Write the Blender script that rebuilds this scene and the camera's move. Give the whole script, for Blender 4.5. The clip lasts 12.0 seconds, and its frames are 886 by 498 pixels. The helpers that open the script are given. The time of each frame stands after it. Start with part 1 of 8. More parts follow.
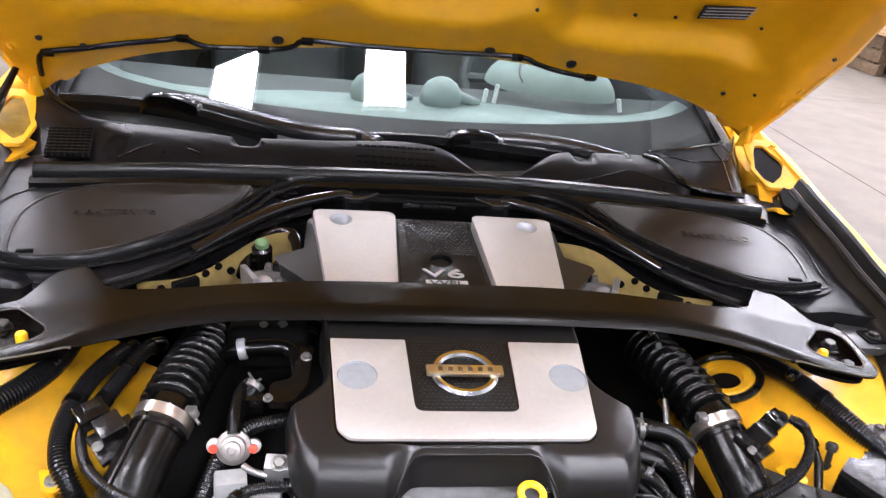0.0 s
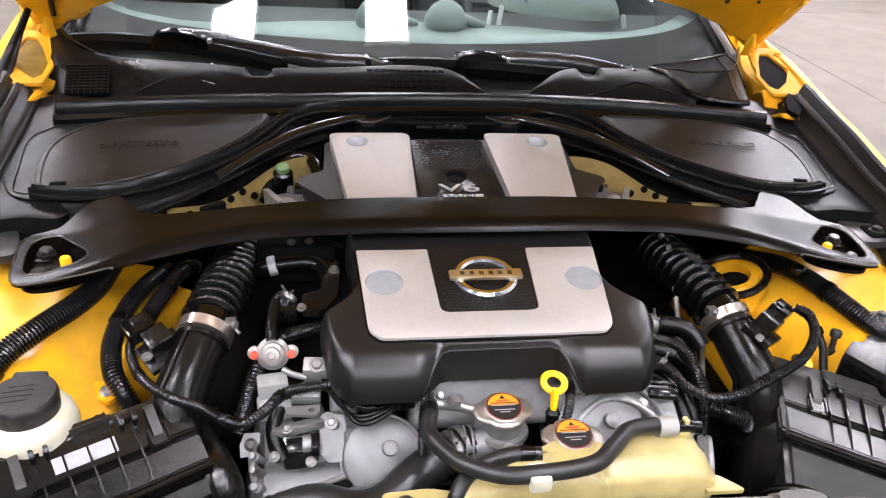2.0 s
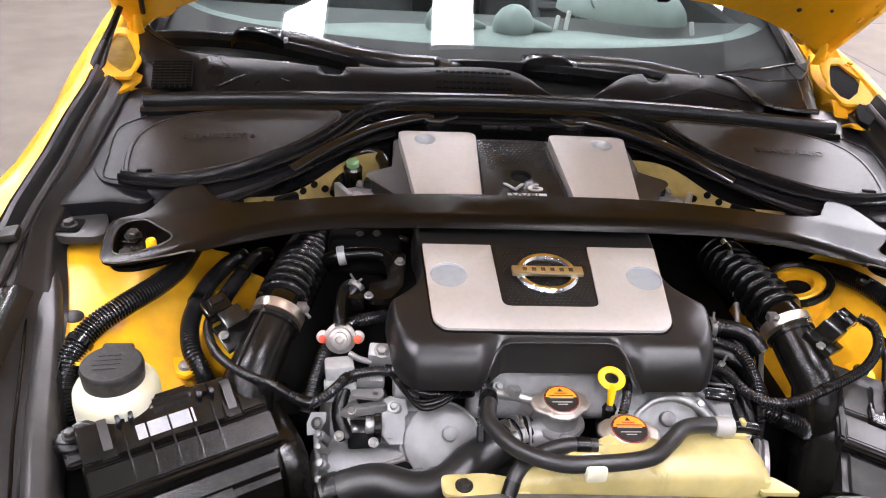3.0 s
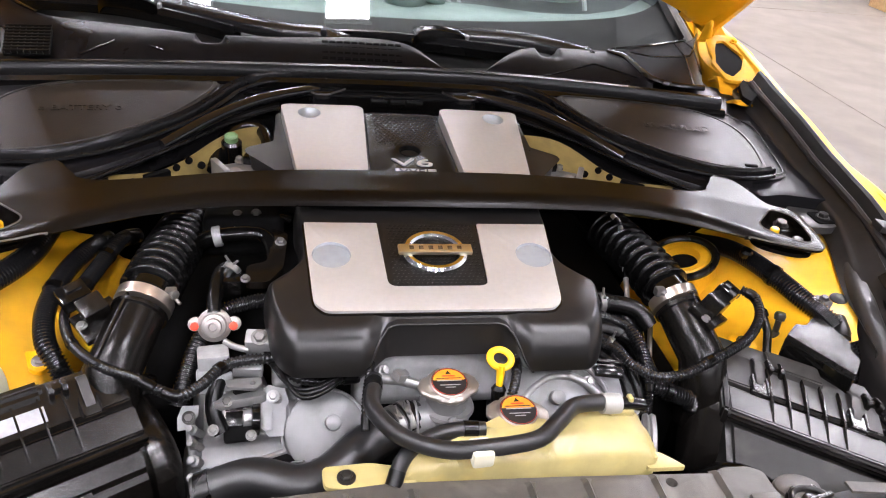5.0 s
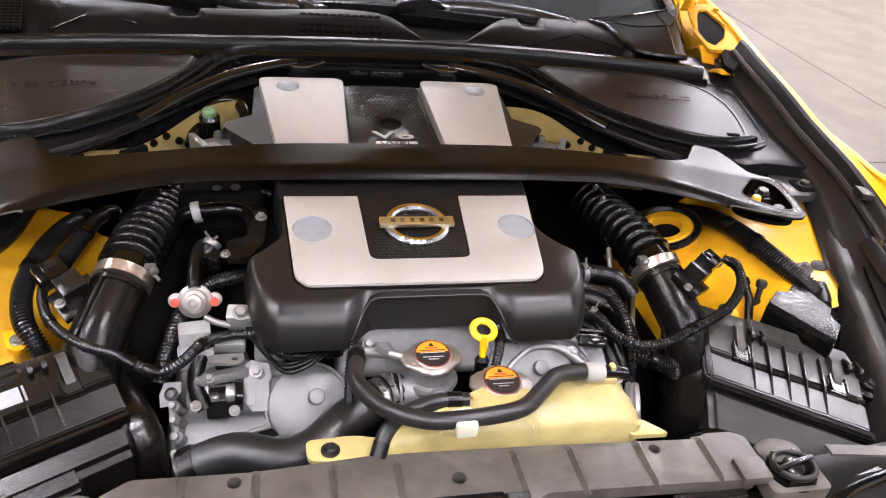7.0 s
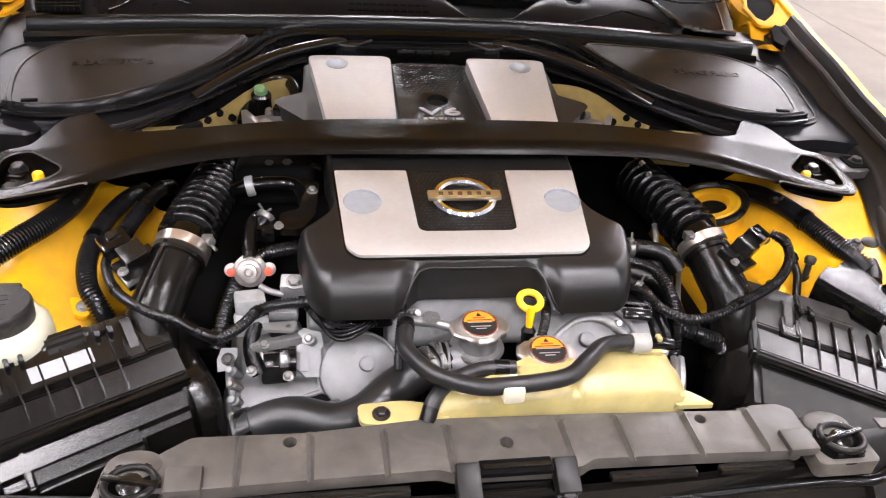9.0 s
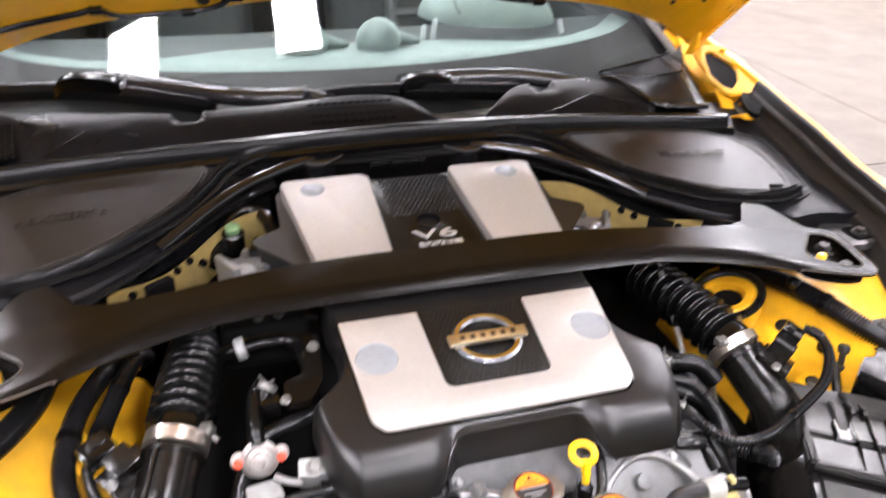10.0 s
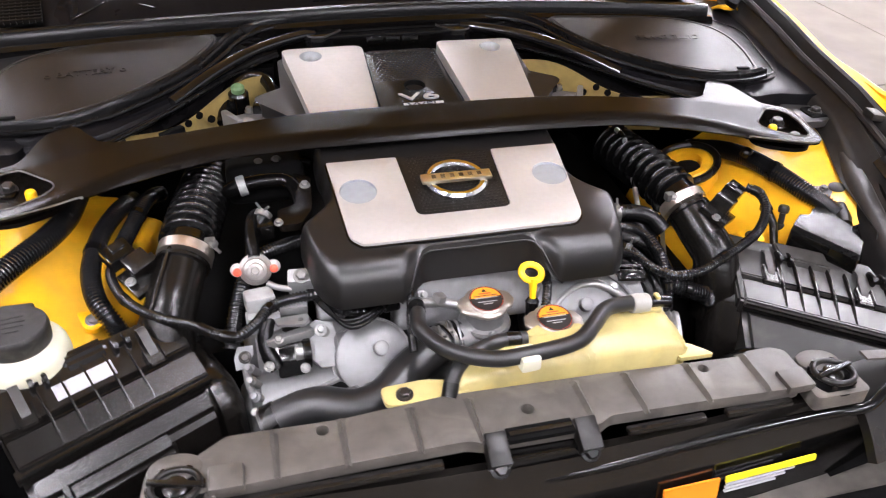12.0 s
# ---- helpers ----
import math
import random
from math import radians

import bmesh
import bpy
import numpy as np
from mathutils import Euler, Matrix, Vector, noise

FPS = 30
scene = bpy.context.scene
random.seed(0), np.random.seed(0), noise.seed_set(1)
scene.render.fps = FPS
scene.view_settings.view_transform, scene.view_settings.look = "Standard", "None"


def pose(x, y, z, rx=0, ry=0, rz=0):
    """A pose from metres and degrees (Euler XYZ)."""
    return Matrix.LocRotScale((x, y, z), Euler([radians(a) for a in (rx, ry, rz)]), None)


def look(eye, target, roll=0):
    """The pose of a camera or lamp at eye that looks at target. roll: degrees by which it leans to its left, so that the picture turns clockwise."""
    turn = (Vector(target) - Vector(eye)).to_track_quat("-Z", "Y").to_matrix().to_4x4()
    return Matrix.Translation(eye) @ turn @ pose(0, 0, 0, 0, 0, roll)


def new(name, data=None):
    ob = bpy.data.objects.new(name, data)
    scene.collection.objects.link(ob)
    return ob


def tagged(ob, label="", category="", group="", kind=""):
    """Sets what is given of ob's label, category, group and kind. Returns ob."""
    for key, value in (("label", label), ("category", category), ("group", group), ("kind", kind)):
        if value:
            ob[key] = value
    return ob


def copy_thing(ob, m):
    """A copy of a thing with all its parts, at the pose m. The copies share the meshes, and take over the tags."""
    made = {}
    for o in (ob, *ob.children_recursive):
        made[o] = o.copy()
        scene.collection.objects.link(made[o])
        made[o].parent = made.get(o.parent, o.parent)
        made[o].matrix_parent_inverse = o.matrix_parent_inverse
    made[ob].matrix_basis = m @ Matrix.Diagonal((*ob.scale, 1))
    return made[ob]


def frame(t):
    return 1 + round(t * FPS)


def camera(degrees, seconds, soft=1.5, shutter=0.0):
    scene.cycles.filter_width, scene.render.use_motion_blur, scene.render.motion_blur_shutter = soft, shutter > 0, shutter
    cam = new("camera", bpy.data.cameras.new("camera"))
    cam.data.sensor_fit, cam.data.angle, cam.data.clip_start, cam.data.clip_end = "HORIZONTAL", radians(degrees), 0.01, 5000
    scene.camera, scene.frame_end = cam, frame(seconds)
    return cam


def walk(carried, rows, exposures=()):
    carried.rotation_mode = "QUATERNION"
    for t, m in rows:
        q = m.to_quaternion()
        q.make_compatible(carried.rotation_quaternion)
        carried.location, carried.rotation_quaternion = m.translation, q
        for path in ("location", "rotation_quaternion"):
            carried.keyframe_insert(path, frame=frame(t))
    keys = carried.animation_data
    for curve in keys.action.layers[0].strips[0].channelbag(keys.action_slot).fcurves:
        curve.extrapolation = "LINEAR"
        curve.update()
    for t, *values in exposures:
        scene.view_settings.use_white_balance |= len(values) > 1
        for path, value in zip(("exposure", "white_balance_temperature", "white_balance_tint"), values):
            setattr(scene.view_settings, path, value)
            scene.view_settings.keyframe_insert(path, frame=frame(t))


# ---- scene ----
cam = camera(60.6, 12.0, soft=1.05, shutter=0.25)
PATH = [
    (0, (-0.178, 0.067, 1.411), (0.134, 1.842, 0.545), 6.7),
    (0.3, (-0.182, 0.047, 1.404), (0.200, 1.787, 0.494), 7.1),
    (0.5, (-0.187, 0.026, 1.393), (0.218, 1.752, 0.468), 6.8),
    (1, (-0.197, 0.006, 1.392), (0.183, 1.709, 0.414), 5.7),
    (1.5, (-0.204, 0.01, 1.392), (0.145, 1.708, 0.395), 4.7),
    (2, (-0.199, 0.012, 1.397), (0.096, 1.714, 0.389), 4.0),
    (2.5, (-0.207, -0.011, 1.398), (0.003, 1.704, 0.391), 3.6),
    (3, (-0.217, -0.021, 1.401), (-0.062, 1.701, 0.395), 3.8),
    (3.5, (-0.212, -0.009, 1.397), (-0.018, 1.71, 0.394), 4.5),
    (3.7, (-0.206, -0.002, 1.395), (0.024, 1.712, 0.390), 4.7),
    (5.3, (-0.182, 0.016, 1.377), (0.229, 1.673, 0.335), 7.6),
    (5.5, (-0.183, 0.017, 1.378), (0.232, 1.668, 0.329), 7.8),
    (6, (-0.178, 0.02, 1.371), (0.253, 1.659, 0.308), 7.8),
    (6.5, (-0.18, 0.017, 1.371), (0.263, 1.643, 0.294), 7.5),
    (6.7, (-0.175, 0.016, 1.371), (0.267, 1.641, 0.292), 7.3),
    (8.3, (-0.187, 0.013, 1.376), (0.185, 1.653, 0.292), 6.4),
    (8.5, (-0.185, 0.012, 1.369), (0.182, 1.646, 0.274), 6.4),
    (9, (-0.19, -0.006, 1.366), (0.14, 1.617, 0.245), 5.5),
    (9.3, (-0.203, 0.029, 1.373), (0.065, 1.664, 0.252), 3.4),
    (9.5, (-0.219, 0.058, 1.376), (0.043, 1.693, 0.254), 2.4),
    (9.8, (-0.245, 0.115, 1.393), (0.099, 1.748, 0.291), 1.5),
    (10, (-0.265, 0.16, 1.409), (0.249, 1.808, 0.399), 1.9),
    (10.2, (-0.252, 0.190, 1.432), (0.408, 1.825, 0.490), 1.2),
    (10.5, (-0.261, 0.197, 1.425), (0.551, 1.768, 0.49), 1.2),
    (10.7, (-0.295, 0.183, 1.415), (0.584, 1.698, 0.449), 2.6),
    (11, (-0.366, 0.134, 1.398), (0.533, 1.592, 0.367), 4.0),
    (11.2, (-0.384, 0.105, 1.393), (0.473, 1.559, 0.319), 4.8),
    (11.5, (-0.37, 0.066, 1.385), (0.324, 1.567, 0.26), 4.1),
    (11.7, (-0.336, 0.030, 1.389), (0.235, 1.567, 0.242), 3.2),
    (12, (-0.249, -0.016, 1.383), (0.19, 1.551, 0.221), 2.6),
]
walk(cam, [(t, look(eye, target, roll)) for t, eye, target, roll in PATH], [(0, 0.24, 6400, 22), (0.5, 0.10, 6500, 22), (2, 0.04, 6600, 22), (3.5, 0.06, 6600, 22), (6, 0.06, 6650, 22), (9, 0.17, 6800, 22), (9.8, 0.42, 6700, 22), (10.2, 0.38, 6600, 22), (10.5, 0.12, 6350, 22), (11.2, 0.08, 6300, 22), (12, 0.22, 6600, 22)])

# ---- light: a dim closed hall with ceiling panels ----
world = bpy.data.worlds.new("world")
world.use_nodes = True
world.node_tree.nodes["Background"].inputs[0].default_value = (0.55, 0.6, 0.68, 1)
world.node_tree.nodes["Background"].inputs[1].default_value = 0.25
scene.world = world
CEILING = 4.2
# ceiling panels: x, y of the middle; every one is a fixture with an area lamp in it
# First two are reflected in the windscreen; the others are added for brightness
PANELS = [(-1.285, 3.01), (0.09, 2.995), (-2.1, 0.3), (0.95, 0.0), (-0.9, -2.4), (0.95, -2.4), (-2.3, -1.2), (2.3, -1.2),
          (4.2, 2.9), (4.2, -2.6), (-3.8, 2.9), (-3.8, 0.0), (-3.8, -2.6),
          (-3.8, 5.7), (-1.6, 5.7), (0.2, 5.7), (2.0, 5.7), (4.2, 5.7), (3.2, 4.3), (5.4, 4.3), (5.4, 5.7), (5.4, 7.4), (3.4, 7.4), (-3.0, 8.6), (-1.0, 8.6), (1.0, 8.6), (4.6, 6.5), (5.9, 6.5), (-2.7, 4.6), (-1.6, -4.9), (0.3, -4.9), (2.2, -4.9)]
PANEL_W, PANEL_L = 0.38, 0.45

# ---- tools ----
def thing(name, loc, label, category, group="", kind=""):
    ob = new(name)
    ob.location = loc
    ob.empty_display_size = 0.02
    return tagged(ob, label, category, group, kind)


def mesh_of(bm, name, material, smooth=38.0):
    bmesh.ops.recalc_face_normals(bm, faces=bm.faces[:])
    lim = radians(smooth)
    for f in bm.faces:
        f.smooth = True
    for e in bm.edges:
        if len(e.link_faces) == 2 and e.calc_face_angle(0) > lim:
            e.smooth = False
    me = bpy.data.meshes.new(name)
    bm.to_mesh(me)
    bm.free()
    me.materials.append(material)
    return me


def part(name, bm, material, parent=None, label="", smooth=38.0):
    """Links a bmesh, whose corners are in world places, as one mesh under a thing or a part."""
    ob = new(name, mesh_of(bm, name, material, smooth))
    if parent is not None:
        ob.parent = parent
        base = Vector((0, 0, 0))
        if parent.type == "EMPTY":
            base = Vector(parent.location)
        ob.matrix_parent_inverse = Matrix.Translation(-base)
    if label:
        tagged(ob, label)
    return ob


def solo(name, bm, material, label, category, group="", kind="", smooth=38.0):
    """A thing that is a single mesh."""
    return tagged(part(name, bm, material, None, "", smooth), label, category, group, kind)


def spline(pts, n=8, closed=False):
    """Points on a smooth curve through pts."""
    P = [Vector(p) for p in pts]
    m = len(P)
    out = []
    for i in range(m if closed else m - 1):
        if closed:
            a, b, c, d = P[(i - 1) % m], P[i], P[(i + 1) % m], P[(i + 2) % m]
        else:
            b, c = P[i], P[i + 1]
            a = P[i - 1] if i else b * 2 - c
            d = P[i + 2] if i + 2 < m else c * 2 - b
        for k in range(n):
            u = k / n
            out.append(0.5 * (2 * b + (c - a) * u + (2 * a - 5 * b + 4 * c - d) * u * u + (3 * b - a - 3 * c + d) * u ** 3))
    if not closed:
        out.append(P[-1])
    return out


def rounded(pts, r, seg=5):
    """A closed 2D outline with its corners rounded."""
    out = []
    m = len(pts)
    for i in range(m):
        a, b, c = Vector(pts[i - 1]).to_2d(), Vector(pts[i]).to_2d(), Vector(pts[(i + 1) % m]).to_2d()
        rr = min(r, (a - b).length * 0.48, (c - b).length * 0.48)
        p, q = b + (a - b).normalized() * rr, b + (c - b).normalized() * rr
        for k in range(seg + 1):
            u = k / seg
            out.append(tuple(p * (1 - u) ** 2 + b * 2 * u * (1 - u) + q * u * u))
    return out


def resample(path, step):
    P = [Vector(p) for p in path]
    out, carry = [P[0]], 0.0
    for a, b in zip(P, P[1:]):
        length = (b - a).length
        if length < 1e-9:
            continue
        s = step - carry
        while s <= length:
            out.append(a + (b - a) * (s / length))
            s += step
        carry = length - (s - step)
    if (out[-1] - P[-1]).length > step * 0.3:
        out.append(P[-1])
    return out


def sweep(bm, path, rad, seg=12, squash=1.0, cap=True, wide=1):
    """A tube along path; rad is a number or a function of the index."""
    P = [Vector(p) for p in path]
    t0 = (P[1] - P[0]).normalized()
    ref = Vector((0, 0, 1)) if abs(t0.z) < 0.9 else Vector((1, 0, 0))
    nrm = t0.cross(ref).normalized()
    rings = []
    for i, p in enumerate(P):
        t = (P[min(i + wide, len(P) - 1)] - P[max(i - wide, 0)]).normalized()
        nrm = (nrm - t * nrm.dot(t)).normalized()
        bi = t.cross(nrm)
        r = rad(i) if callable(rad) else rad
        rings.append([bm.verts.new(p + (nrm * math.cos(2 * math.pi * k / seg) + bi * squash * math.sin(2 * math.pi * k / seg)) * r) for k in range(seg)])
    for a, b in zip(rings, rings[1:]):
        for k in range(seg):
            bm.faces.new((a[k], a[(k + 1) % seg], b[(k + 1) % seg], b[k]))
    if cap:
        bm.faces.new(rings[0])
        bm.faces.new(rings[-1])
    return bm


def hose(pts, r, seg=12, step=0.008):
    return sweep(bmesh.new(), resample(spline(pts, 10), step), r, seg)


def loom(pts, r, pitch=0.0044, deep=0.20, seg=14):
    """A corrugated conduit."""
    path = resample(spline(pts, 12), pitch / 4)
    wave = (1.0, 1.0, 1 - deep, 1 - deep)
    return sweep(bmesh.new(), path, lambda i: r * wave[i % 4], seg, wide=6)


def basis(axis):
    z = Vector(axis).normalized()
    x = z.orthogonal().normalized()
    if abs(z.z) > 0.5:
        x = (Vector((1, 0, 0)) - z * z.x).normalized()
    return Matrix((x, z.cross(x), z)).transposed()


def lathe(profile, centre, axis=(0, 0, 1), seg=32, bm=None, squash=1.0):
    """Turns (radius, height) round an axis at centre."""
    bm = bm or bmesh.new()
    B, c = basis(axis), Vector(centre)
    rings = []
    for r, h in profile:
        if r < 1e-6:
            rings.append([bm.verts.new(c + B @ Vector((0, 0, h)))])
        else:
            rings.append([bm.verts.new(c + B @ Vector((r * math.cos(2 * math.pi * k / seg), squash * r * math.sin(2 * math.pi * k / seg), h))) for k in range(seg)])
    for a, b in zip(rings, rings[1:]):
        if len(a) == 1 and len(b) == 1:
            continue
        for k in range(seg):
            j = (k + 1) % seg
            if len(a) == 1:
                bm.faces.new((a[0], b[j], b[k]))
            elif len(b) == 1:
                bm.faces.new((a[k], a[j], b[0]))
            else:
                bm.faces.new((a[k], a[j], b[j], b[k]))
    for ring in (rings[0], rings[-1]):
        if len(ring) > 2:
            bm.faces.new(ring)
    return bm


def box(c, s, bev=0.002, turn=(0, 0, 0), bm=None, seg=2):
    """A block with bevelled edges: middle, size, turn in degrees."""
    own = bmesh.new()
    m = Matrix.LocRotScale(c, Euler([radians(a) for a in turn]), None)
    bmesh.ops.create_cube(own, size=1.0)
    for v in own.verts:
        v.co = Vector((v.co.x * s[0], v.co.y * s[1], v.co.z * s[2]))
    if bev > 0:
        bmesh.ops.bevel(own, geom=own.edges[:], offset=min(bev, min(s) * 0.45), segments=seg, affect="EDGES", profile=0.6)
    own.transform(m)
    return merge(bm, own)


def merge(bm, own):
    if bm is None:
        return own
    vs = [bm.verts.new(v.co) for v in own.verts]
    own.verts.index_update()
    for f in own.faces:
        bm.faces.new([vs[v.index] for v in f.verts])
    own.free()
    return bm


def slab(outline, top, depth, bev=0.003, holes=(), cut=0.0, bm=None, seg=2):
    """A plate with an outline in plan; top: height or function of x, y; depth below it. cut: spacing of extra cuts."""
    own = bmesh.new()
    edges = []
    for loop in (outline, *holes):
        vs = [own.verts.new((p[0], p[1], 0)) for p in loop]
        edges += [own.edges.new((vs[i], vs[(i + 1) % len(vs)])) for i in range(len(vs))]
    bmesh.ops.triangle_fill(own, use_beauty=True, use_dissolve=False, edges=edges, normal=(0, 0, 1))
    if cut > 0:
        for ax in (0, 1):
            lo = min(p[ax] for p in outline)
            hi = max(p[ax] for p in outline)
            n = int((hi - lo) / cut)
            for k in range(1, n + 1):
                co = [0, 0, 0]
                co[ax] = lo + (hi - lo) * k / (n + 1)
                no = [0, 0, 0]
                no[ax] = 1
                bmesh.ops.bisect_plane(own, geom=own.verts[:] + own.edges[:] + own.faces[:], plane_co=co, plane_no=no, dist=1e-5)
    get = top if callable(top) else (lambda x, y: top)
    for v in own.verts:
        v.co.z = get(v.co.x, v.co.y)
    res = bmesh.ops.extrude_face_region(own, geom=own.faces[:])
    low = [g for g in res["geom"] if isinstance(g, bmesh.types.BMVert)]
    lowset = set(low)
    for v in low:
        v.co.z -= depth
    bmesh.ops.recalc_face_normals(own, faces=own.faces[:])
    if bev > 0:
        rim = [e for e in own.edges if len(e.link_faces) == 2 and e.calc_face_angle(0) > radians(60)
               and not (e.verts[0] in lowset) and not (e.verts[1] in lowset)]
        bmesh.ops.bevel(own, geom=rim, offset=bev, segments=seg, affect="EDGES", profile=0.5, clamp_overlap=True)
    return merge(bm, own)


def inset(loop, d):
    """A closed outline moved inwards by d (counter-clockwise loops)."""
    out = []
    m = len(loop)
    for i in range(m):
        a, b, c = Vector(loop[i - 1][:2]), Vector(loop[i][:2]), Vector(loop[(i + 1) % m][:2])
        n1, n2 = (b - a).orthogonal().normalized(), (c - b).orthogonal().normalized()
        n = (n1 + n2)
        n = n.normalized() if n.length > 1e-6 else n1
        k = max(0.5, n.dot(n1))
        q = b + n * (d / k)
        out.append((q.x, q.y))
    return out


def skin(loops, bm=None, cap=(True, True)):
    """Closed rings of equal count, joined in turn."""
    bm = bm or bmesh.new()
    rings = [[bm.verts.new(p) for p in loop] for loop in loops]
    n = len(rings[0])
    for a, b in zip(rings, rings[1:]):
        for k in range(n):
            j = (k + 1) % n
            bm.faces.new((a[k], a[j], b[j], b[k]))
    for want, ring in zip(cap, (rings[0], rings[-1])):
        if want == "fill":
            edges = [bm.edges.get((ring[k], ring[(k + 1) % n])) for k in range(n)]
            bmesh.ops.triangle_fill(bm, use_beauty=True, edges=edges)
        elif want:
            bm.faces.new(ring)
    return bm


def sheet(fn, nu, nv, thick=0.0, bm=None):
    """A surface fn(u, v), u and v from 0 to 1, with thickness along its normal."""
    own = bmesh.new()
    g = [[own.verts.new(fn(i / nu, j / nv)) for j in range(nv + 1)] for i in range(nu + 1)]
    for i in range(nu):
        for j in range(nv):
            own.faces.new((g[i][j], g[i + 1][j], g[i + 1][j + 1], g[i][j + 1]))
    if thick:
        bmesh.ops.recalc_face_normals(own, faces=own.faces[:])
        bmesh.ops.solidify(own, geom=own.faces[:], thickness=thick)
    return merge(bm, own)


def strip(path, profile, bm=None, closed=False, side=None):
    """A 2D profile (sideways, up) carried along a path, upright."""
    P = [Vector(p) for p in path]
    loops = []
    for i, p in enumerate(P):
        t = P[min(i + 1, len(P) - 1)] - P[max(i - 1, 0)]
        s = Vector((t.y, -t.x, 0)).normalized()
        loops.append([p + s * a + Vector((0, 0, b)) for a, b in profile])
    return skin(loops, bm)


def bolt(bm, c, axis=(0, 0, 1), r=0.007, h=0.006, washer=1.7):
    """A flanged hexagon head."""
    lathe([(r * washer, 0), (r * washer, 0.0018), (r * 1.15, 0.0026)], c, axis, 20, bm)
    lathe([(r * 1.12, 0.002), (r * 1.12, h), (r * 0.9, h * 1.18)], c, axis, 6, bm)
    return bm


def text_mesh(words, size, m, depth=0.0008):
    cu = bpy.data.curves.new("letters", "FONT")
    cu.body, cu.size, cu.align_x, cu.align_y, cu.extrude = words, size, "CENTER", "CENTER", depth
    tmp = new("letters", cu)
    me = bpy.data.meshes.new_from_object(tmp.evaluated_get(bpy.context.evaluated_depsgraph_get()))
    bm = bmesh.new()
    bm.from_mesh(me)
    bm.transform(m)
    bpy.data.objects.remove(tmp)
    bpy.data.curves.remove(cu)
    bpy.data.meshes.remove(me)
    return bm


def lerp(x, *table):
    """Straight-line table: lerp(x, (x0, y0), (x1, y1), ...)."""
    if x <= table[0][0]:
        return table[0][1]
    for (a, p), (b, q) in zip(table, table[1:]):
        if x <= b:
            return p + (q - p) * (x - a) / (b - a)
    return table[-1][1]


def smooth_table(*table):
    """A smooth curve through the table, as a function."""
    pts = spline([(a, b, 0) for a, b in table], 12)
    return lambda x: lerp(x, *[(p.x, p.y) for p in pts])


def ease(x, *table):
    if x <= table[0][0]:
        return table[0][1]
    for (a, p), (b, q) in zip(table, table[1:]):
        if x <= b:
            u = (x - a) / (b - a)
            return p + (q - p) * u * u * (3 - 2 * u)
    return table[-1][1]


# ---- materials ----
def material(name, color, rough=0.5, metal=0.0, grain=60.0, vary=0.12, bump=0.05, fine=900.0, coat=0.0, spec=0.5, dirt=None, dirt_amount=0.0, dirt_scale=9.0, rvary=0.12, sss=0.0):
    """A surface with colour and gloss varied at two scales and a fine relief."""
    m = bpy.data.materials.new(name)
    m.use_nodes = True
    nt = m.node_tree
    b = nt.nodes["Principled BSDF"]
    b.inputs["Metallic"].default_value = metal
    b.inputs["Specular IOR Level"].default_value = spec
    b.inputs["Coat Weight"].default_value = coat
    b.inputs["Coat Roughness"].default_value = 0.06
    if sss:
        b.inputs["Subsurface Weight"].default_value = sss
        b.inputs["Subsurface Radius"].default_value = (0.02, 0.016, 0.008)
        b.inputs["Subsurface Scale"].default_value = 0.6
    tc = nt.nodes.new("ShaderNodeTexCoord")

    def noise_node(scale, detail=4.0, distort=0.0):
        n = nt.nodes.new("ShaderNodeTexNoise")
        n.inputs["Scale"].default_value = scale
        n.inputs["Detail"].default_value = detail
        n.inputs["Distortion"].default_value = distort
        nt.links.new(tc.outputs["Object"], n.inputs["Vector"])
        return n

    def mix(fac, a, bb, kind="MIX"):
        x = nt.nodes.new("ShaderNodeMix")
        x.data_type, x.blend_type = "RGBA", kind
        for sock, val in ((x.inputs[0], fac), (x.inputs[6], a), (x.inputs[7], bb)):
            if hasattr(val, "links"):
                nt.links.new(val, sock)
            else:
                sock.default_value = val
        return x.outputs[2]

    def span(sock, lo, hi, a, bb):
        r = nt.nodes.new("ShaderNodeMapRange")
        nt.links.new(sock, r.inputs[0])
        for k, val in zip((1, 2, 3, 4), (lo, hi, a, bb)):
            r.inputs[k].default_value = val
        return r.outputs[0]

    c = (*color, 1)
    dark = (*[x * (1 - vary) for x in color], 1)
    light = (*[min(1, x * (1 + vary)) for x in color], 1)
    n1, n2 = noise_node(grain), noise_node(grain / 9, 3.0, 0.6)
    col = mix(span(n1.outputs[0], 0.3, 0.7, 0, 1), dark, light)
    col = mix(span(n2.outputs[0], 0.35, 0.7, 0, vary * 1.5), col, dark)
    if dirt is not None:
        n3 = noise_node(dirt_scale, 6.0, 0.8)
        col = mix(span(n3.outputs[0], 0.52, 0.75, 0, dirt_amount), col, (*dirt, 1))
    nt.links.new(col, b.inputs["Base Color"])
    nt.links.new(span(n2.outputs[0], 0.3, 0.7, max(0.02, rough * (1 - rvary)), min(1, rough * (1 + rvary))), b.inputs["Roughness"])
    if bump > 0:
        n4 = noise_node(fine, 2.0)
        bp = nt.nodes.new("ShaderNodeBump")
        bp.inputs["Strength"].default_value = bump
        bp.inputs["Distance"].default_value = 0.001
        nt.links.new(n4.outputs[0], bp.inputs["Height"])
        nt.links.new(bp.outputs[0], b.inputs["Normal"])
    return m


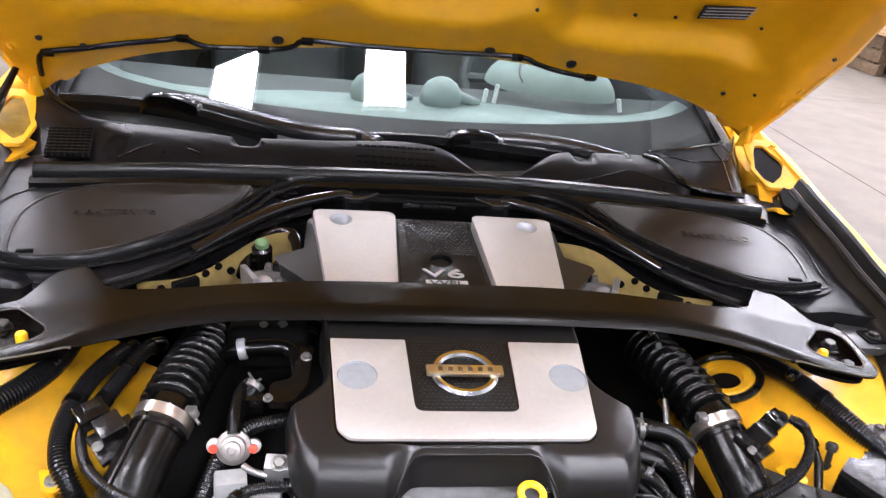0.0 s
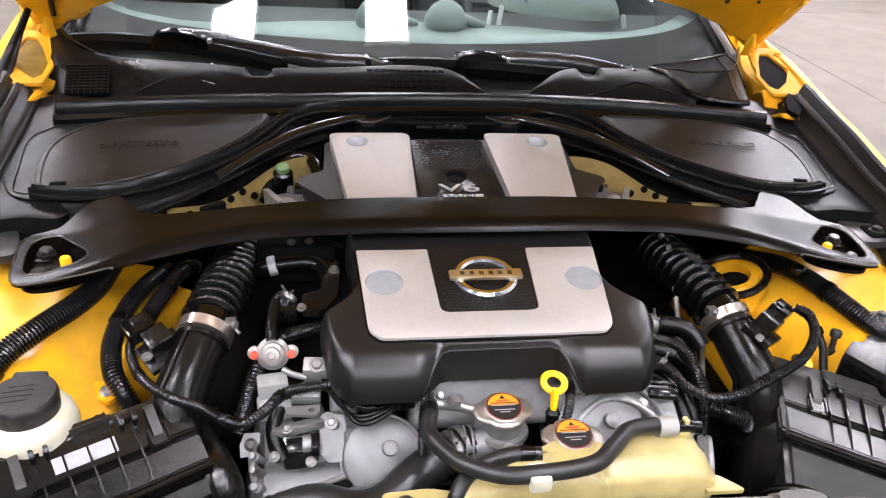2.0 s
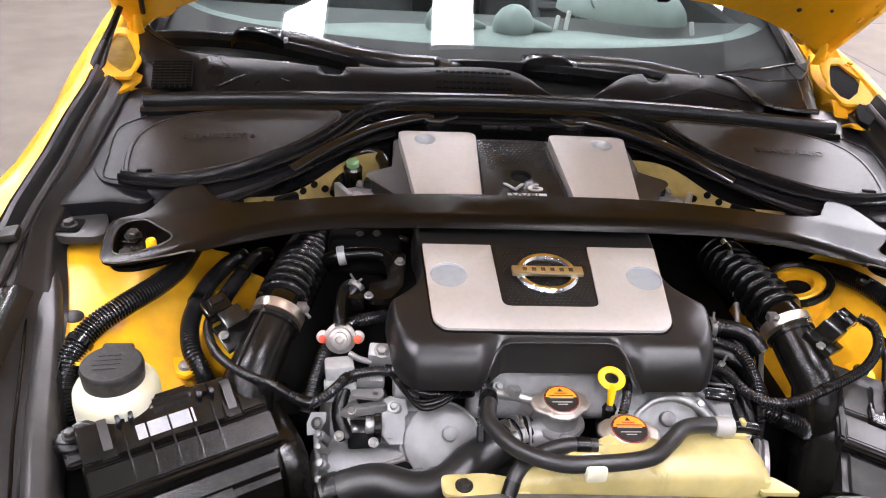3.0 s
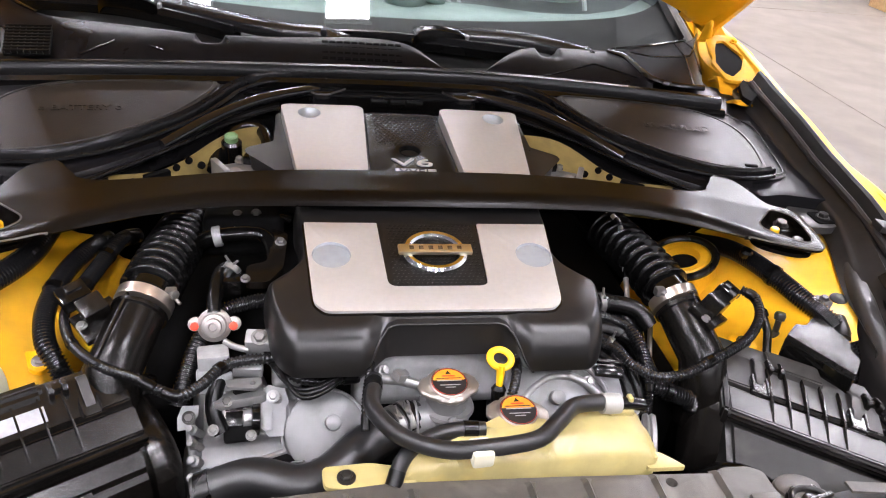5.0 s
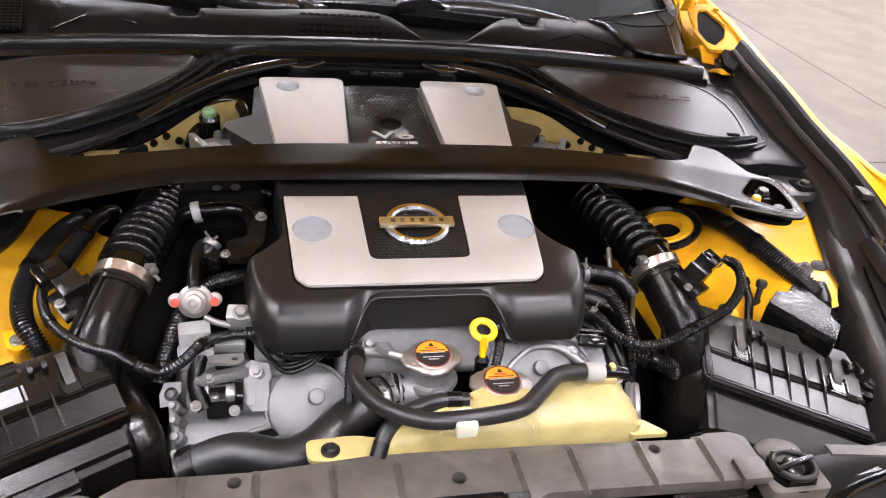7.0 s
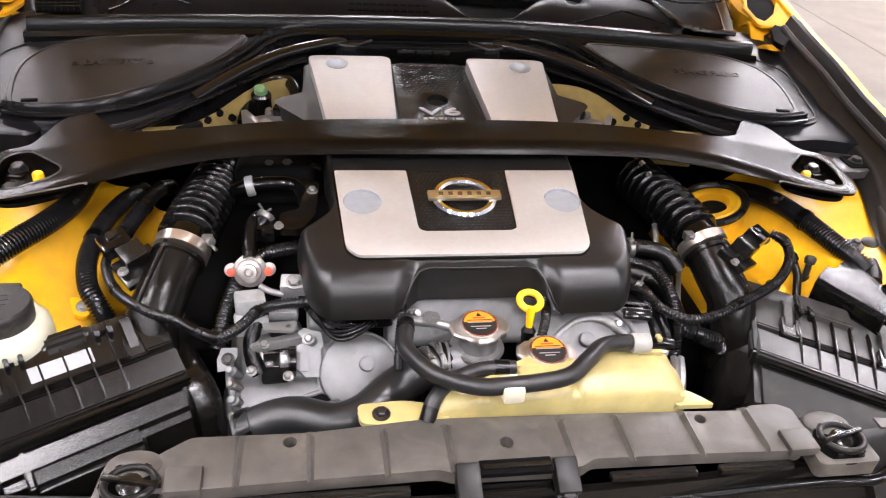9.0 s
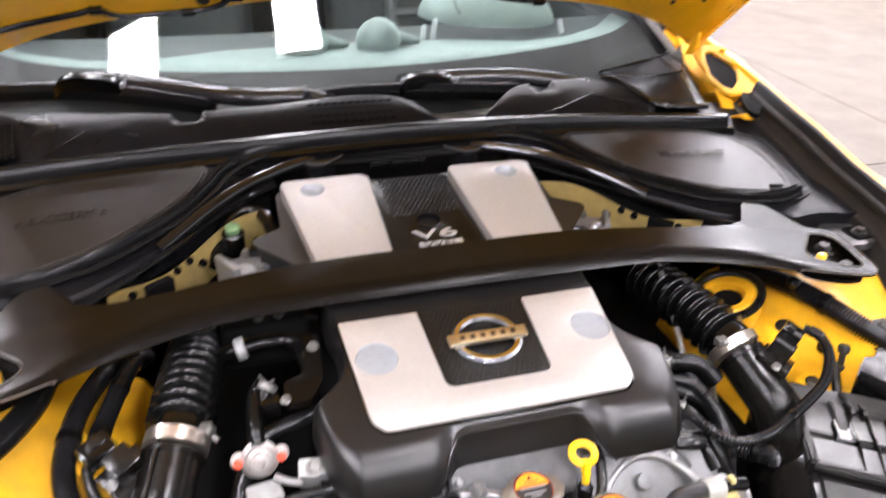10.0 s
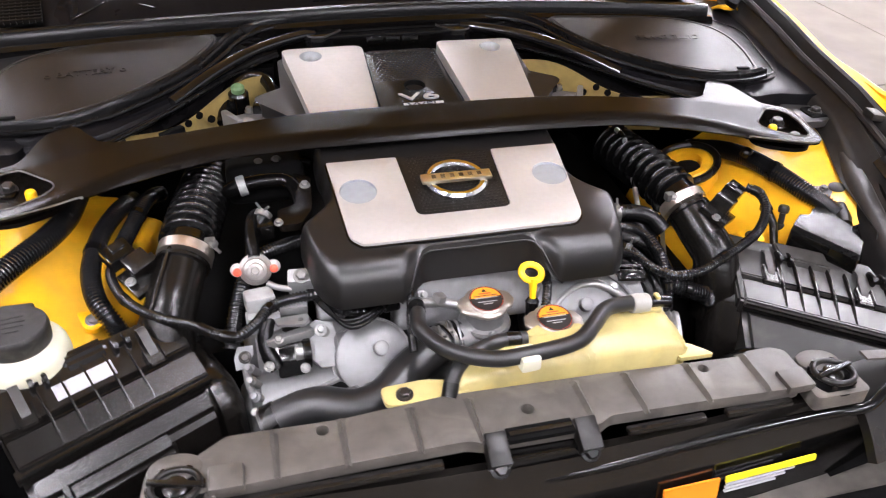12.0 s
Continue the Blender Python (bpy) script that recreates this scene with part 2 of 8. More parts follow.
# Body yellow dulled so the rear apron's shade sits in the colour
REARAPRON = material("shaded_dusty_yellow", (0.40, 0.29, 0.10), 0.5, 0, 30, 0.18, 0.05, 400, dirt=(0.16, 0.13, 0.08), dirt_amount=0.6, dirt_scale=16)
DUCTMAT = material("satin_duct_plastic", (0.006, 0.0052, 0.0045), 0.24, 0, 60, 0.2, 0.06, 1200, spec=0.26)
YELLOW = material("yellow_paint", (0.86, 0.42, 0.006), 0.36, 0, 40, 0.04, 0.02, 300, coat=0.12, spec=0.4)
APRON = material("yellow_primer_paint", (0.80, 0.40, 0.012), 0.33, 0, 30, 0.08, 0.03, 400, dirt=(0.28, 0.2, 0.08), dirt_amount=0.35)
BRACE = material("satin_black_paint", (0.0045, 0.0034, 0.0026), 0.26, 0, 60, 0.2, 0.0, 1800, rvary=0.03, spec=0.145)
COVER = material("grained_black_plastic", (0.009, 0.0082, 0.0076), 0.31, 0, 80, 0.2, 0.12, 1600, spec=0.28)
ENGINECOVER = material("satin_black_cover_plastic", (0.0085, 0.008, 0.0078), 0.30, 0, 80, 0.15, 0.10, 1800, rvary=0.05, spec=0.5)
COWLMAT = material("black_scuttle_plastic", (0.0060, 0.0058, 0.0066), 0.30, 0, 70, 0.2, 0.14, 1300, spec=0.13)
BOLTDARK = material("phosphated_steel", (0.050, 0.047, 0.045), 0.32, 0.7, 120, 0.2, 0.1, 900)
LIDMAT = material("grained_grey_black_plastic", (0.012, 0.0108, 0.0098), 0.34, 0, 60, 0.15, 0.55, 620, rvary=0.05, spec=0.36)
GLOSS = material("glossy_black_plastic", (0.003, 0.0028, 0.0026), 0.15, 0, 60, 0.2, 0.02, 700, spec=0.4)
BOXBLACK = material("moulded_black_plastic", (0.0075, 0.0066, 0.0058), 0.21, 0, 60, 0.25, 0.08, 900, spec=0.42, dirt=(0.05, 0.045, 0.04), dirt_amount=0.12, dirt_scale=14)
RUBBER = material("black_rubber", (0.003, 0.003, 0.003), 0.26, 0, 90, 0.25, 0.06, 1200, spec=0.26)
SEALRUBBER = material("smooth_seal_rubber", (0.006, 0.006, 0.0062), 0.24, 0, 90, 0.25, 0.0, 900, rvary=0.03, spec=0.16)
HOSE = material("dull_hose_rubber", (0.012, 0.012, 0.0125), 0.36, 0, 60, 0.25, 0.1, 700, spec=0.5)
LOOM = material("loom_plastic", (0.009, 0.009, 0.0095), 0.20, 0, 120, 0.25, 0.1, 1500)
STAYGLOSS = material("polished_black_tube", (0.006, 0.006, 0.0065), 0.12, 0, 60, 0.2, 0.0, 700, spec=0.6)
BELLOWS = material("bellows_rubber", (0.003, 0.003, 0.003), 0.17, 0, 120, 0.2, 0.0, 900, spec=0.4)
# Same body yellow, darkened and dulled for the shade under the bonnet
HINGEPAINT = material("shaded_dull_yellow", (0.74, 0.36, 0.010), 0.55, 0, 30, 0.1, 0.05, 400, spec=0.2, dirt=(0.30, 0.18, 0.04), dirt_amount=0.4, dirt_scale=20)
CARRIER = material("grey_worn_plastic", (0.078, 0.070, 0.062), 0.40, 0, 35, 0.3, 0.3, 900, dirt=(0.15, 0.135, 0.115), dirt_amount=0.7, dirt_scale=18)
SILVER = material("brushed_silver_paint", (0.52, 0.495, 0.465), 0.40, 0.5, 150, 0.03, 0.1, 2500)
DIMPLE = material("blue_grey_metal", (0.31, 0.33, 0.348), 0.40, 0.35, 90, 0.06, 0.02, 1500)
ALLOY = material("cast_aluminium", (0.205, 0.205, 0.208), 0.50, 0.55, 60, 0.10, 0.22, 1500, dirt=(0.10, 0.095, 0.085), dirt_amount=0.45, dirt_scale=30)
ALLOY2 = material("machined_aluminium", (0.30, 0.298, 0.295), 0.38, 0.7, 120, 0.08, 0.1, 1600)
STEEL = material("zinc_steel", (0.20, 0.195, 0.185), 0.42, 0.75, 120, 0.15, 0.1, 900)
DARKSTEEL = material("dark_steel", (0.05, 0.048, 0.045), 0.34, 0.6, 120, 0.2, 0.1, 900)
CHROME = material("chrome", (0.85, 0.85, 0.84), 0.20, 1.0, 60, 0.03, 0.0)
BAND = material("clamp_steel", (0.68, 0.6, 0.52), 0.28, 0.95, 60, 0.1, 0.05, 600)
TANK = material("cream_tank_plastic", (0.42, 0.35, 0.145), 0.34, 0, 40, 0.10, 0.10, 300, sss=0.12, dirt=(0.56, 0.42, 0.13), dirt_amount=0.6, dirt_scale=22)
RESIN = material("white_resin", (0.62, 0.6, 0.46), 0.42, 0, 30, 0.05, 0.1, 400, sss=0.2)
CAPBLACK = material("scuffed_black_cap", (0.012, 0.0115, 0.011), 0.45, 0, 90, 0.2, 0.5, 900, dirt=(0.07, 0.065, 0.06), dirt_amount=0.5, dirt_scale=60)
ORANGE = material("orange_sticker", (0.92, 0.26, 0.015), 0.4, 0, 60, 0.04, 0.02)
INK = material("black_ink", (0.012, 0.011, 0.011), 0.4, 0, 60, 0.1, 0.0)
YELLOWPLASTIC = material("yellow_plastic", (0.95, 0.52, 0.005), 0.38, 0, 60, 0.05, 0.05)
# Bright metal puts the highlight of the brace's black edges into the colour
EDGE = material("edge_highlight", (0.24, 0.225, 0.21), 0.3, 0.9, 60, 0.1, 0.0)
# Right box: moulded black lightened to hold lamp reflections, with scuffs
BOXGREY = material("sheen_grey_plastic", (0.020, 0.019, 0.018), 0.31, 0, 60, 0.2, 0.08, 900, spec=0.47, dirt=(0.08, 0.076, 0.068), dirt_amount=0.40, dirt_scale=24)
RELAYLID = material("satin_relay_lid", (0.012, 0.012, 0.012), 0.24, 0, 60, 0.2, 0.30, 700, spec=0.42)
TRIMGREY = material("dark_grey_trim", (0.024, 0.022, 0.021), 0.34, 0, 50, 0.25, 0.12, 800, spec=0.45, dirt=(0.10, 0.09, 0.08), dirt_amount=0.25, dirt_scale=18)
# Dark yellow holding the shade of the left hinge opening
DARKWELL = material("shaded_well_yellow", (0.24, 0.14, 0.012), 0.6, 0, 40, 0.3, 0.1, 300, spec=0.15)
# Grey of the black stay plate includes its reflected light
STAYGREY = material("sheen_stay_metal", (0.048, 0.046, 0.045), 0.32, 0.4, 60, 0.12, 0.05, 900)
TRIMBLACK = material("worn_trim_rubber", (0.014, 0.0132, 0.0128), 0.36, 0, 50, 0.2, 0.1, 800, spec=0.4, dirt=(0.05, 0.046, 0.042), dirt_amount=0.25, dirt_scale=18)
CLIPSTEEL = material("blackened_spring_steel", (0.035, 0.033, 0.031), 0.42, 0.3, 90, 0.15, 0.05, 900)
CLIPWHITE = material("pale_clip_plastic", (0.30, 0.295, 0.27), 0.45, 0, 60, 0.08, 0.05, 600)
LABELYELLOW = material("yellow_label", (0.9, 0.75, 0.02), 0.45, 0, 60, 0.03, 0.0)
PAPER = material("white_label", (0.34, 0.34, 0.35), 0.4, 0, 200, 0.08, 0.02)
GREYLABEL = material("grey_label_lines", (0.42, 0.42, 0.45), 0.45, 0, 200, 0.05, 0.0)
REDPAINT = material("red_mark", (0.75, 0.07, 0.03), 0.5, 0, 60, 0.1, 0.1)
CAPMETAL = material("pressed_cap_metal", (0.34, 0.31, 0.275), 0.34, 0.8, 60, 0.06, 0.05, 1500)
GREENCAP = material("green_rubber", (0.12, 0.22, 0.10), 0.6, 0, 60, 0.2, 0.1)
MOTORGREY = material("grey_bracket", (0.32, 0.325, 0.32), 0.5, 0.2, 90, 0.12, 0.3, 700)
# Near-black for black parts and for the shade in holes and gaps
MATTBLACK = material("black_parts_and_shade", (0.002, 0.002, 0.002), 0.8, 0, 30, 0.3, 0.2, 300, spec=0.1)
CONCRETE = material("polished_concrete", (0.145, 0.125, 0.105), 0.65, 0, 5, 0.12, 0.12, 60, spec=0.2, dirt=(0.100, 0.086, 0.072), dirt_amount=0.6, dirt_scale=1.3)
JOINT = material("floor_joint", (0.115, 0.105, 0.095), 0.8, 0, 30, 0.2, 0.2)
WALLPAINT = material("white_wall_paint", (0.80, 0.82, 0.84), 0.6, 0, 8, 0.03, 0.1, 120)
CEILPAINT = material("grey_ceiling_paint", (0.07, 0.072, 0.075), 0.8, 0, 8, 0.08, 0.1, 60)
GREYWALL = material("grey_wall_paint", (0.25, 0.255, 0.26), 0.6, 0, 8, 0.05, 0.1, 120)
WOOD = material("pallet_wood", (0.42, 0.26, 0.12), 0.7, 0, 25, 0.25, 0.4, 160)
BONNETPAINT = material("glossy_yellow_paint", (0.86, 0.43, 0.006), 0.34, 0, 40, 0.04, 0.02, 300, coat=0.5, spec=0.45)
WIPERMAT = material("satin_wiper_paint", (0.010, 0.010, 0.011), 0.24, 0, 60, 0.15, 0.03, 900, spec=0.55)
DASH = material("pale_grey_trim", (0.12, 0.145, 0.138), 0.6, 0, 40, 0.08, 0.3, 500)
CABIN = material("dark_cabin_trim", (0.03, 0.032, 0.034), 0.6, 0, 40, 0.15, 0.2, 400)
DARKWOOD = material("weathered_wood", (0.16, 0.105, 0.06), 0.75, 0, 25, 0.3, 0.4, 160)
TYRE = material("tyre_rubber", (0.015, 0.015, 0.015), 0.7, 0, 60, 0.2, 0.4, 200)

GLASS = bpy.data.materials.new("windscreen_glass")
GLASS.use_nodes = True
_n = GLASS.node_tree.nodes
_p = _n["Principled BSDF"]
_p.inputs["Base Color"].default_value = (0.80, 0.92, 0.88, 1)
_p.inputs["Roughness"].default_value = 0.0
_p.inputs["Transmission Weight"].default_value = 1.0
_p.inputs["IOR"].default_value = 1.5

LAMPFACE = bpy.data.materials.new("lit_diffuser")
LAMPFACE.use_nodes = True
_p = LAMPFACE.node_tree.nodes["Principled BSDF"]
_p.inputs["Base Color"].default_value = (0.9, 0.93, 1, 1)
_p.inputs["Emission Color"].default_value = (0.93, 0.97, 1.0, 1)
_p.inputs["Emission Strength"].default_value = 150.0

# ---- the hall ----
X0, X1, Y0, Y1 = -8.0, 6.42, -7.0, 11.0


def hall():
    base = part("floor", box(((X0 + X1) / 2, (Y0 + Y1) / 2, -0.06), (X1 - X0 + 0.4, Y1 - Y0 + 0.4, 0.1), 0), JOINT)
    tagged(base, "worn pale grey polished concrete slab floor", "floor", kind="structure")
    xs = [-8.0, -4.15, -0.5, 3.155, 6.42]
    ys = [-7.0, -4.6, -0.93, 2.745, 6.4, 11.0]
    for a, b in zip(xs, xs[1:]):
        for c, d in zip(ys, ys[1:]):
            part("slab", box(((a + b) / 2, (c + d) / 2, -0.02), (b - a - 0.006, d - c - 0.006, 0.04), 0.003, seg=1), CONCRETE, base)
    t = 0.2
    for name, c, s in (("wall_east", (X1 + t / 2, (Y0 + Y1) / 2, CEILING / 2), (t, Y1 - Y0 + 2 * t, CEILING)),
                       ("wall_west", (X0 - t / 2, (Y0 + Y1) / 2, CEILING / 2), (t, Y1 - Y0 + 2 * t, CEILING)),
                       ("wall_north", ((X0 + X1) / 2, Y1 + t / 2, CEILING / 2), (X1 - X0, t, CEILING)),
                       ("wall_south", ((X0 + X1) / 2, Y0 - t / 2, CEILING / 2), (X1 - X0, t, CEILING))):
        solo(name, box(c, s, 0), WALLPAINT if name in ("wall_east", "wall_north") else GREYWALL, "plain white painted workshop wall" if name in ("wall_east", "wall_north") else "plain grey painted workshop wall", "wall", kind="structure")
    solo("ceiling", box(((X0 + X1) / 2, (Y0 + Y1) / 2, CEILING + 0.1), (X1 - X0 + 2 * t, Y1 - Y0 + 2 * t, 0.2), 0), CEILPAINT, "plain pale grey workshop ceiling", "ceiling", kind="structure")


def panel_lights():
    first = None
    for x, y in PANELS:
        if first is None:
            first = thing("ceiling_light", (0, 0, CEILING), "flat white rectangular ceiling light panel, switched on, one of a set mostly added for brightness", "ceiling light", "ceiling lights")
            w, l = PANEL_W / 2, PANEL_L / 2
            fr = bmesh.new()
            for c, s in (((w + 0.01, 0, 0), (0.02, 2 * l + 0.04, 0.03)), ((-w - 0.01, 0, 0), (0.02, 2 * l + 0.04, 0.03)),
                         ((0, l + 0.01, 0), (2 * w, 0.02, 0.03)), ((0, -l - 0.01, 0), (2 * w, 0.02, 0.03))):
                box((c[0], c[1], CEILING - 0.016), s, 0.003, bm=fr, seg=1)
            part("frame", fr, WALLPAINT, first)
            part("diffuser", box((0, 0, CEILING - 0.014), (2 * w - 0.002, 2 * l - 0.002, 0.02), 0), LAMPFACE, first)
            first.location = (x, y, CEILING)
        else:
            copy_thing(first, pose(x, y, CEILING) @ Matrix.Diagonal((1, 1.36 if (x, y) == PANELS[1] else 1, 1, 1)))


def pallet(loc, turn, wide, long, tone, label):
    ob = thing("wooden_pallet", (0, 0, 0), label, "pallet", "stacked pallets")
    for k in range(7):
        part("board", box((0, (-0.455 + k * 0.152) * long, 0.133), (wide, 0.11 * long, 0.022), 0.003), tone, ob)
    for k in (-0.45, 0, 0.45):
        part("bearer", box((k * wide, 0, 0.061), (0.09, long, 0.122), 0.003), tone, ob)
    ob.matrix_basis = pose(*loc, 0, 0, turn)


def stored_tyre(loc):
    ob = thing("stored_tyre", loc, "black tyre standing on a pale wooden board", "tyre", "stored tyres")
    part("carcass", lathe([(0.20, -0.09), (0.29, -0.105), (0.315, -0.085), (0.318, 0.085), (0.29, 0.105), (0.20, 0.09)], loc, (0.05, 1, 0), 40), TYRE, ob)
    for d in (-0.045, 0.0, 0.045):
        part("tread_rib", lathe([(0.316, d - 0.014), (0.322, d - 0.010), (0.322, d + 0.010), (0.316, d + 0.014)], loc, (0.05, 1, 0), 40), TYRE, ob)


hall()
panel_lights()
for k in range(3):
    pallet((5.83, 6.40, 0.002 + 0.1445 * k), 1.5 * k - 1, 0.80, 0.86, WOOD, "worn pale wooden pallet in a low stack")
    pallet((6.02, 8.02, 0.002 + 0.1445 * k), 2 - 2 * k, 0.60, 0.60, DARKWOOD, "weathered dark wooden pallet in a low stack")
solo("timber_board", box((5.90, 7.25, 0.458), (0.56, 2.9, 0.040), 0.003), WOOD, "long pale timber board lying on two pallet stacks", "board")
for k in range(5):
    stored_tyre((5.98, 6.55 + 0.29 * k, 0.478 + 0.3225))

# ---- car body ----
car = thing("sports_car", (0, 1.6, 0), "yellow sports car body with its bonnet open, parked on concrete", "car")


def fender_in(y):  # inner edge of the painted wing, beside the rubber trim
    return lerp(y, (0.3, 0.66), (0.6, 0.72), (0.80, 0.74), (1.3, 0.742), (1.45, 0.755), (1.7, 0.78), (2.0, 0.79))


def fender_z(y):
    return lerp(y, (0.2, 0.66), (0.5, 0.745), (0.6, 0.778), (0.83, 0.849), (0.89, 0.868), (0.96, 0.885), (1.09, 0.906), (1.185, 0.928), (1.33, 0.953), (1.5, 0.975), (1.8, 0.99), (2.2, 0.995))


def arch_edge(y):
    """Outer limit of the painted inner arch."""
    return lerp(y, (0.55, 0.588), (0.75, 0.621), (0.82, 0.640), (0.87, 0.656), (0.95, 0.685), (1.05, 0.69))


def fender(side, name):
    def fn(u, v):
        y = 0.25 + 1.75 * u
        xi, zt = fender_in(y), fender_z(y)
        rise = ease(y, (0.3, 0.02), (0.7, 0.036), (0.85, 0.034), (0.97, 0.004), (1.12, -0.007), (1.3, -0.010))
        wide = ease(y, (0.2, 0.05), (0.8, 0.055), (1.0, 0.034), (1.2, 0.026), (1.5, 0.034), (2.0, 0.05))
        prof = [(0, -0.03), (0.0, -0.006), (0.004, 0), (0.010, 0.001), (0.022, 0.001 + rise * 0.3), (wide * 0.6, rise * 0.75), (wide * 0.85, rise * 1.0),
                (0.015 + wide, rise - 0.010), (wide + 0.045, rise - 0.05), (wide + 0.075, rise - 0.13), (wide + 0.09, -0.32), (wide + 0.07, -0.55)]
        k = v * (len(prof) - 1)
        i = min(int(k), len(prof) - 2)
        a, b = prof[i], prof[i + 1]
        f = k - i
        return Vector((side * (xi + a[0] + (b[0] - a[0]) * f), y, zt + a[1] + (b[1] - a[1]) * f))
    part("wing", sheet(fn, 50, 44, 0.0), YELLOW, car, "glossy yellow painted wing", 60)


def rail_trim(side):
    """The black rubber and plastic trim between the wing's edge and the inner arch."""
    shape = [(0, -0.012), (0.0, 0.002), (0.05, 0.009), (0.14, 0.007), (0.20, -0.004), (0.26, -0.012), (0.40, -0.016), (0.46, -0.010), (0.52, -0.016), (0.70, -0.030), (0.80, -0.034), (0.86, -0.042), (1.0, None)]

    def fn(u, v):
        y = 0.42 + 0.94 * u
        xi, zt = fender_in(y) - 0.002, fender_z(y)
        w = xi - (arch_edge(y) - 0.012)
        k = v * (len(shape) - 1)
        i = min(int(k), len(shape) - 2)
        f = k - i

        def at(p):
            z = zt + p[1] if p[1] is not None else (apron_z(arch_edge(y), y) + 0.004 if y > 0.70 else zt - 0.06)
            return Vector((side * (xi - w * p[0]), y, z))
        return at(shape[i]).lerp(at(shape[i + 1]), f)
    part("wing_trim", sheet(fn, 60, 36, 0.0), TRIMBLACK, car, "ribbed matt black wing sealing trim", 50)
    bead = [(side * (fender_in(y) - 0.004), y, fender_z(y) + 0.004) for y in [0.50 + 0.84 * k / 40 for k in range(41)]]
    part("trim_bead", sweep(bmesh.new(), bead, 0.0045, 8), GLOSS, car, "thin glossy black edge bead")
    # Grey tone of this lip stands for the sheen on the rubber
    bead = [(side * (fender_in(y) - 0.030), y, fender_z(y) - 0.008) for y in [0.50 + 0.84 * k / 40 for k in range(41)]]
    part("trim_bead", sweep(bmesh.new(), bead, 0.0065, 8), TRIMGREY, car, "rubber sealing lip, its sheen coloured grey")
    post = spline([(side * a, b, c) for a, b, c in ((0.720, 0.905, 0.850), (0.694, 0.902, 0.842), (0.674, 0.878, 0.826), (0.641, 0.786, 0.808), (0.616, 0.695, 0.787), (0.596, 0.620, 0.770), (0.578, 0.556, 0.748), (0.560, 0.48, 0.715))], 6)
    part("trim_post", strip(post, [(-0.018, -0.06), (-0.0175, -0.008), (-0.014, -0.001), (-0.008, 0.002), (-0.002, 0.001), (0.003, 0.0025), (0.010, 0.001), (0.015, -0.005), (0.018, -0.016), (0.019, -0.06)]), TRIMGREY, car, "worn dark grey plastic trim rail", 50)
    part("trim_seam", sweep(bmesh.new(), [(p.x + side * 0.026, p.y + 0.004, p.z + 0.004) for p in post[8:]], 0.0022, 6), GLOSS, car)
    # pressed clip and lamp stay on the trim, and the black wing stay beside the brace
    part("trim_clip", box((side * 0.716, 0.895, fender_z(0.895) + 0.006), (0.022, 0.030, 0.012), 0.004, (0, side * 8, -side * 10)), DARKSTEEL, car, "dark metal trim clip")
    part("lamp_panel", sheet(lambda u, v: Vector((side * (0.66 + 0.085 * u), 0.56 + 0.25 * v, 0.765 + 0.075 * v + 0.02 * u + 0.006 * math.sin(9 * u))), 12, 10, 0.006), BOXBLACK, car, "black panel above the headlamp")
    stay = [(0.693, 1.0), (0.633, 1.016), (0.622, 0.985), (0.617, 0.952), (0.628, 0.944), (0.668, 0.942), (0.69, 0.95)]
    stay = [(side * a, b) for a, b in stay]
    part("wing_stay", slab(rounded(stay, 0.008), 0.845, 0.012, 0.003), STAYGREY, car, "worn dark metal wing stay plate, reflection put into its grey")
    # Black slab on the stay draws the shade of a recess
    part("stay_pocket_shade", slab(rounded([(side * a, b) for a, b in ((0.655, 0.955), (0.69, 0.955), (0.69, 0.992), (0.655, 0.992))], 0.006), 0.8475, 0.004, 0.001), MATTBLACK, car)
    part("stay_bolt", bolt(bmesh.new(), (side * 0.672, 0.972, 0.848), (0, 0, 1), 0.0075, 0.007, 1.5), DARKSTEEL, car)


def apron_z(x, y):
    """Inner wheel arch panel: high at the outside and below the brace, falling inwards and forwards."""
    ax = abs(x)
    z = ease(ax, (0.36, 0.56), (0.42, 0.69), (0.475, 0.740), (0.56, 0.785), (0.66, 0.80))
    z += ease(y, (0.55, -0.03), (0.80, 0.0), (0.93, 0.020), (1.1, 0.026))
    return z + 0.006 * math.sin(9 * y + 14 * ax)


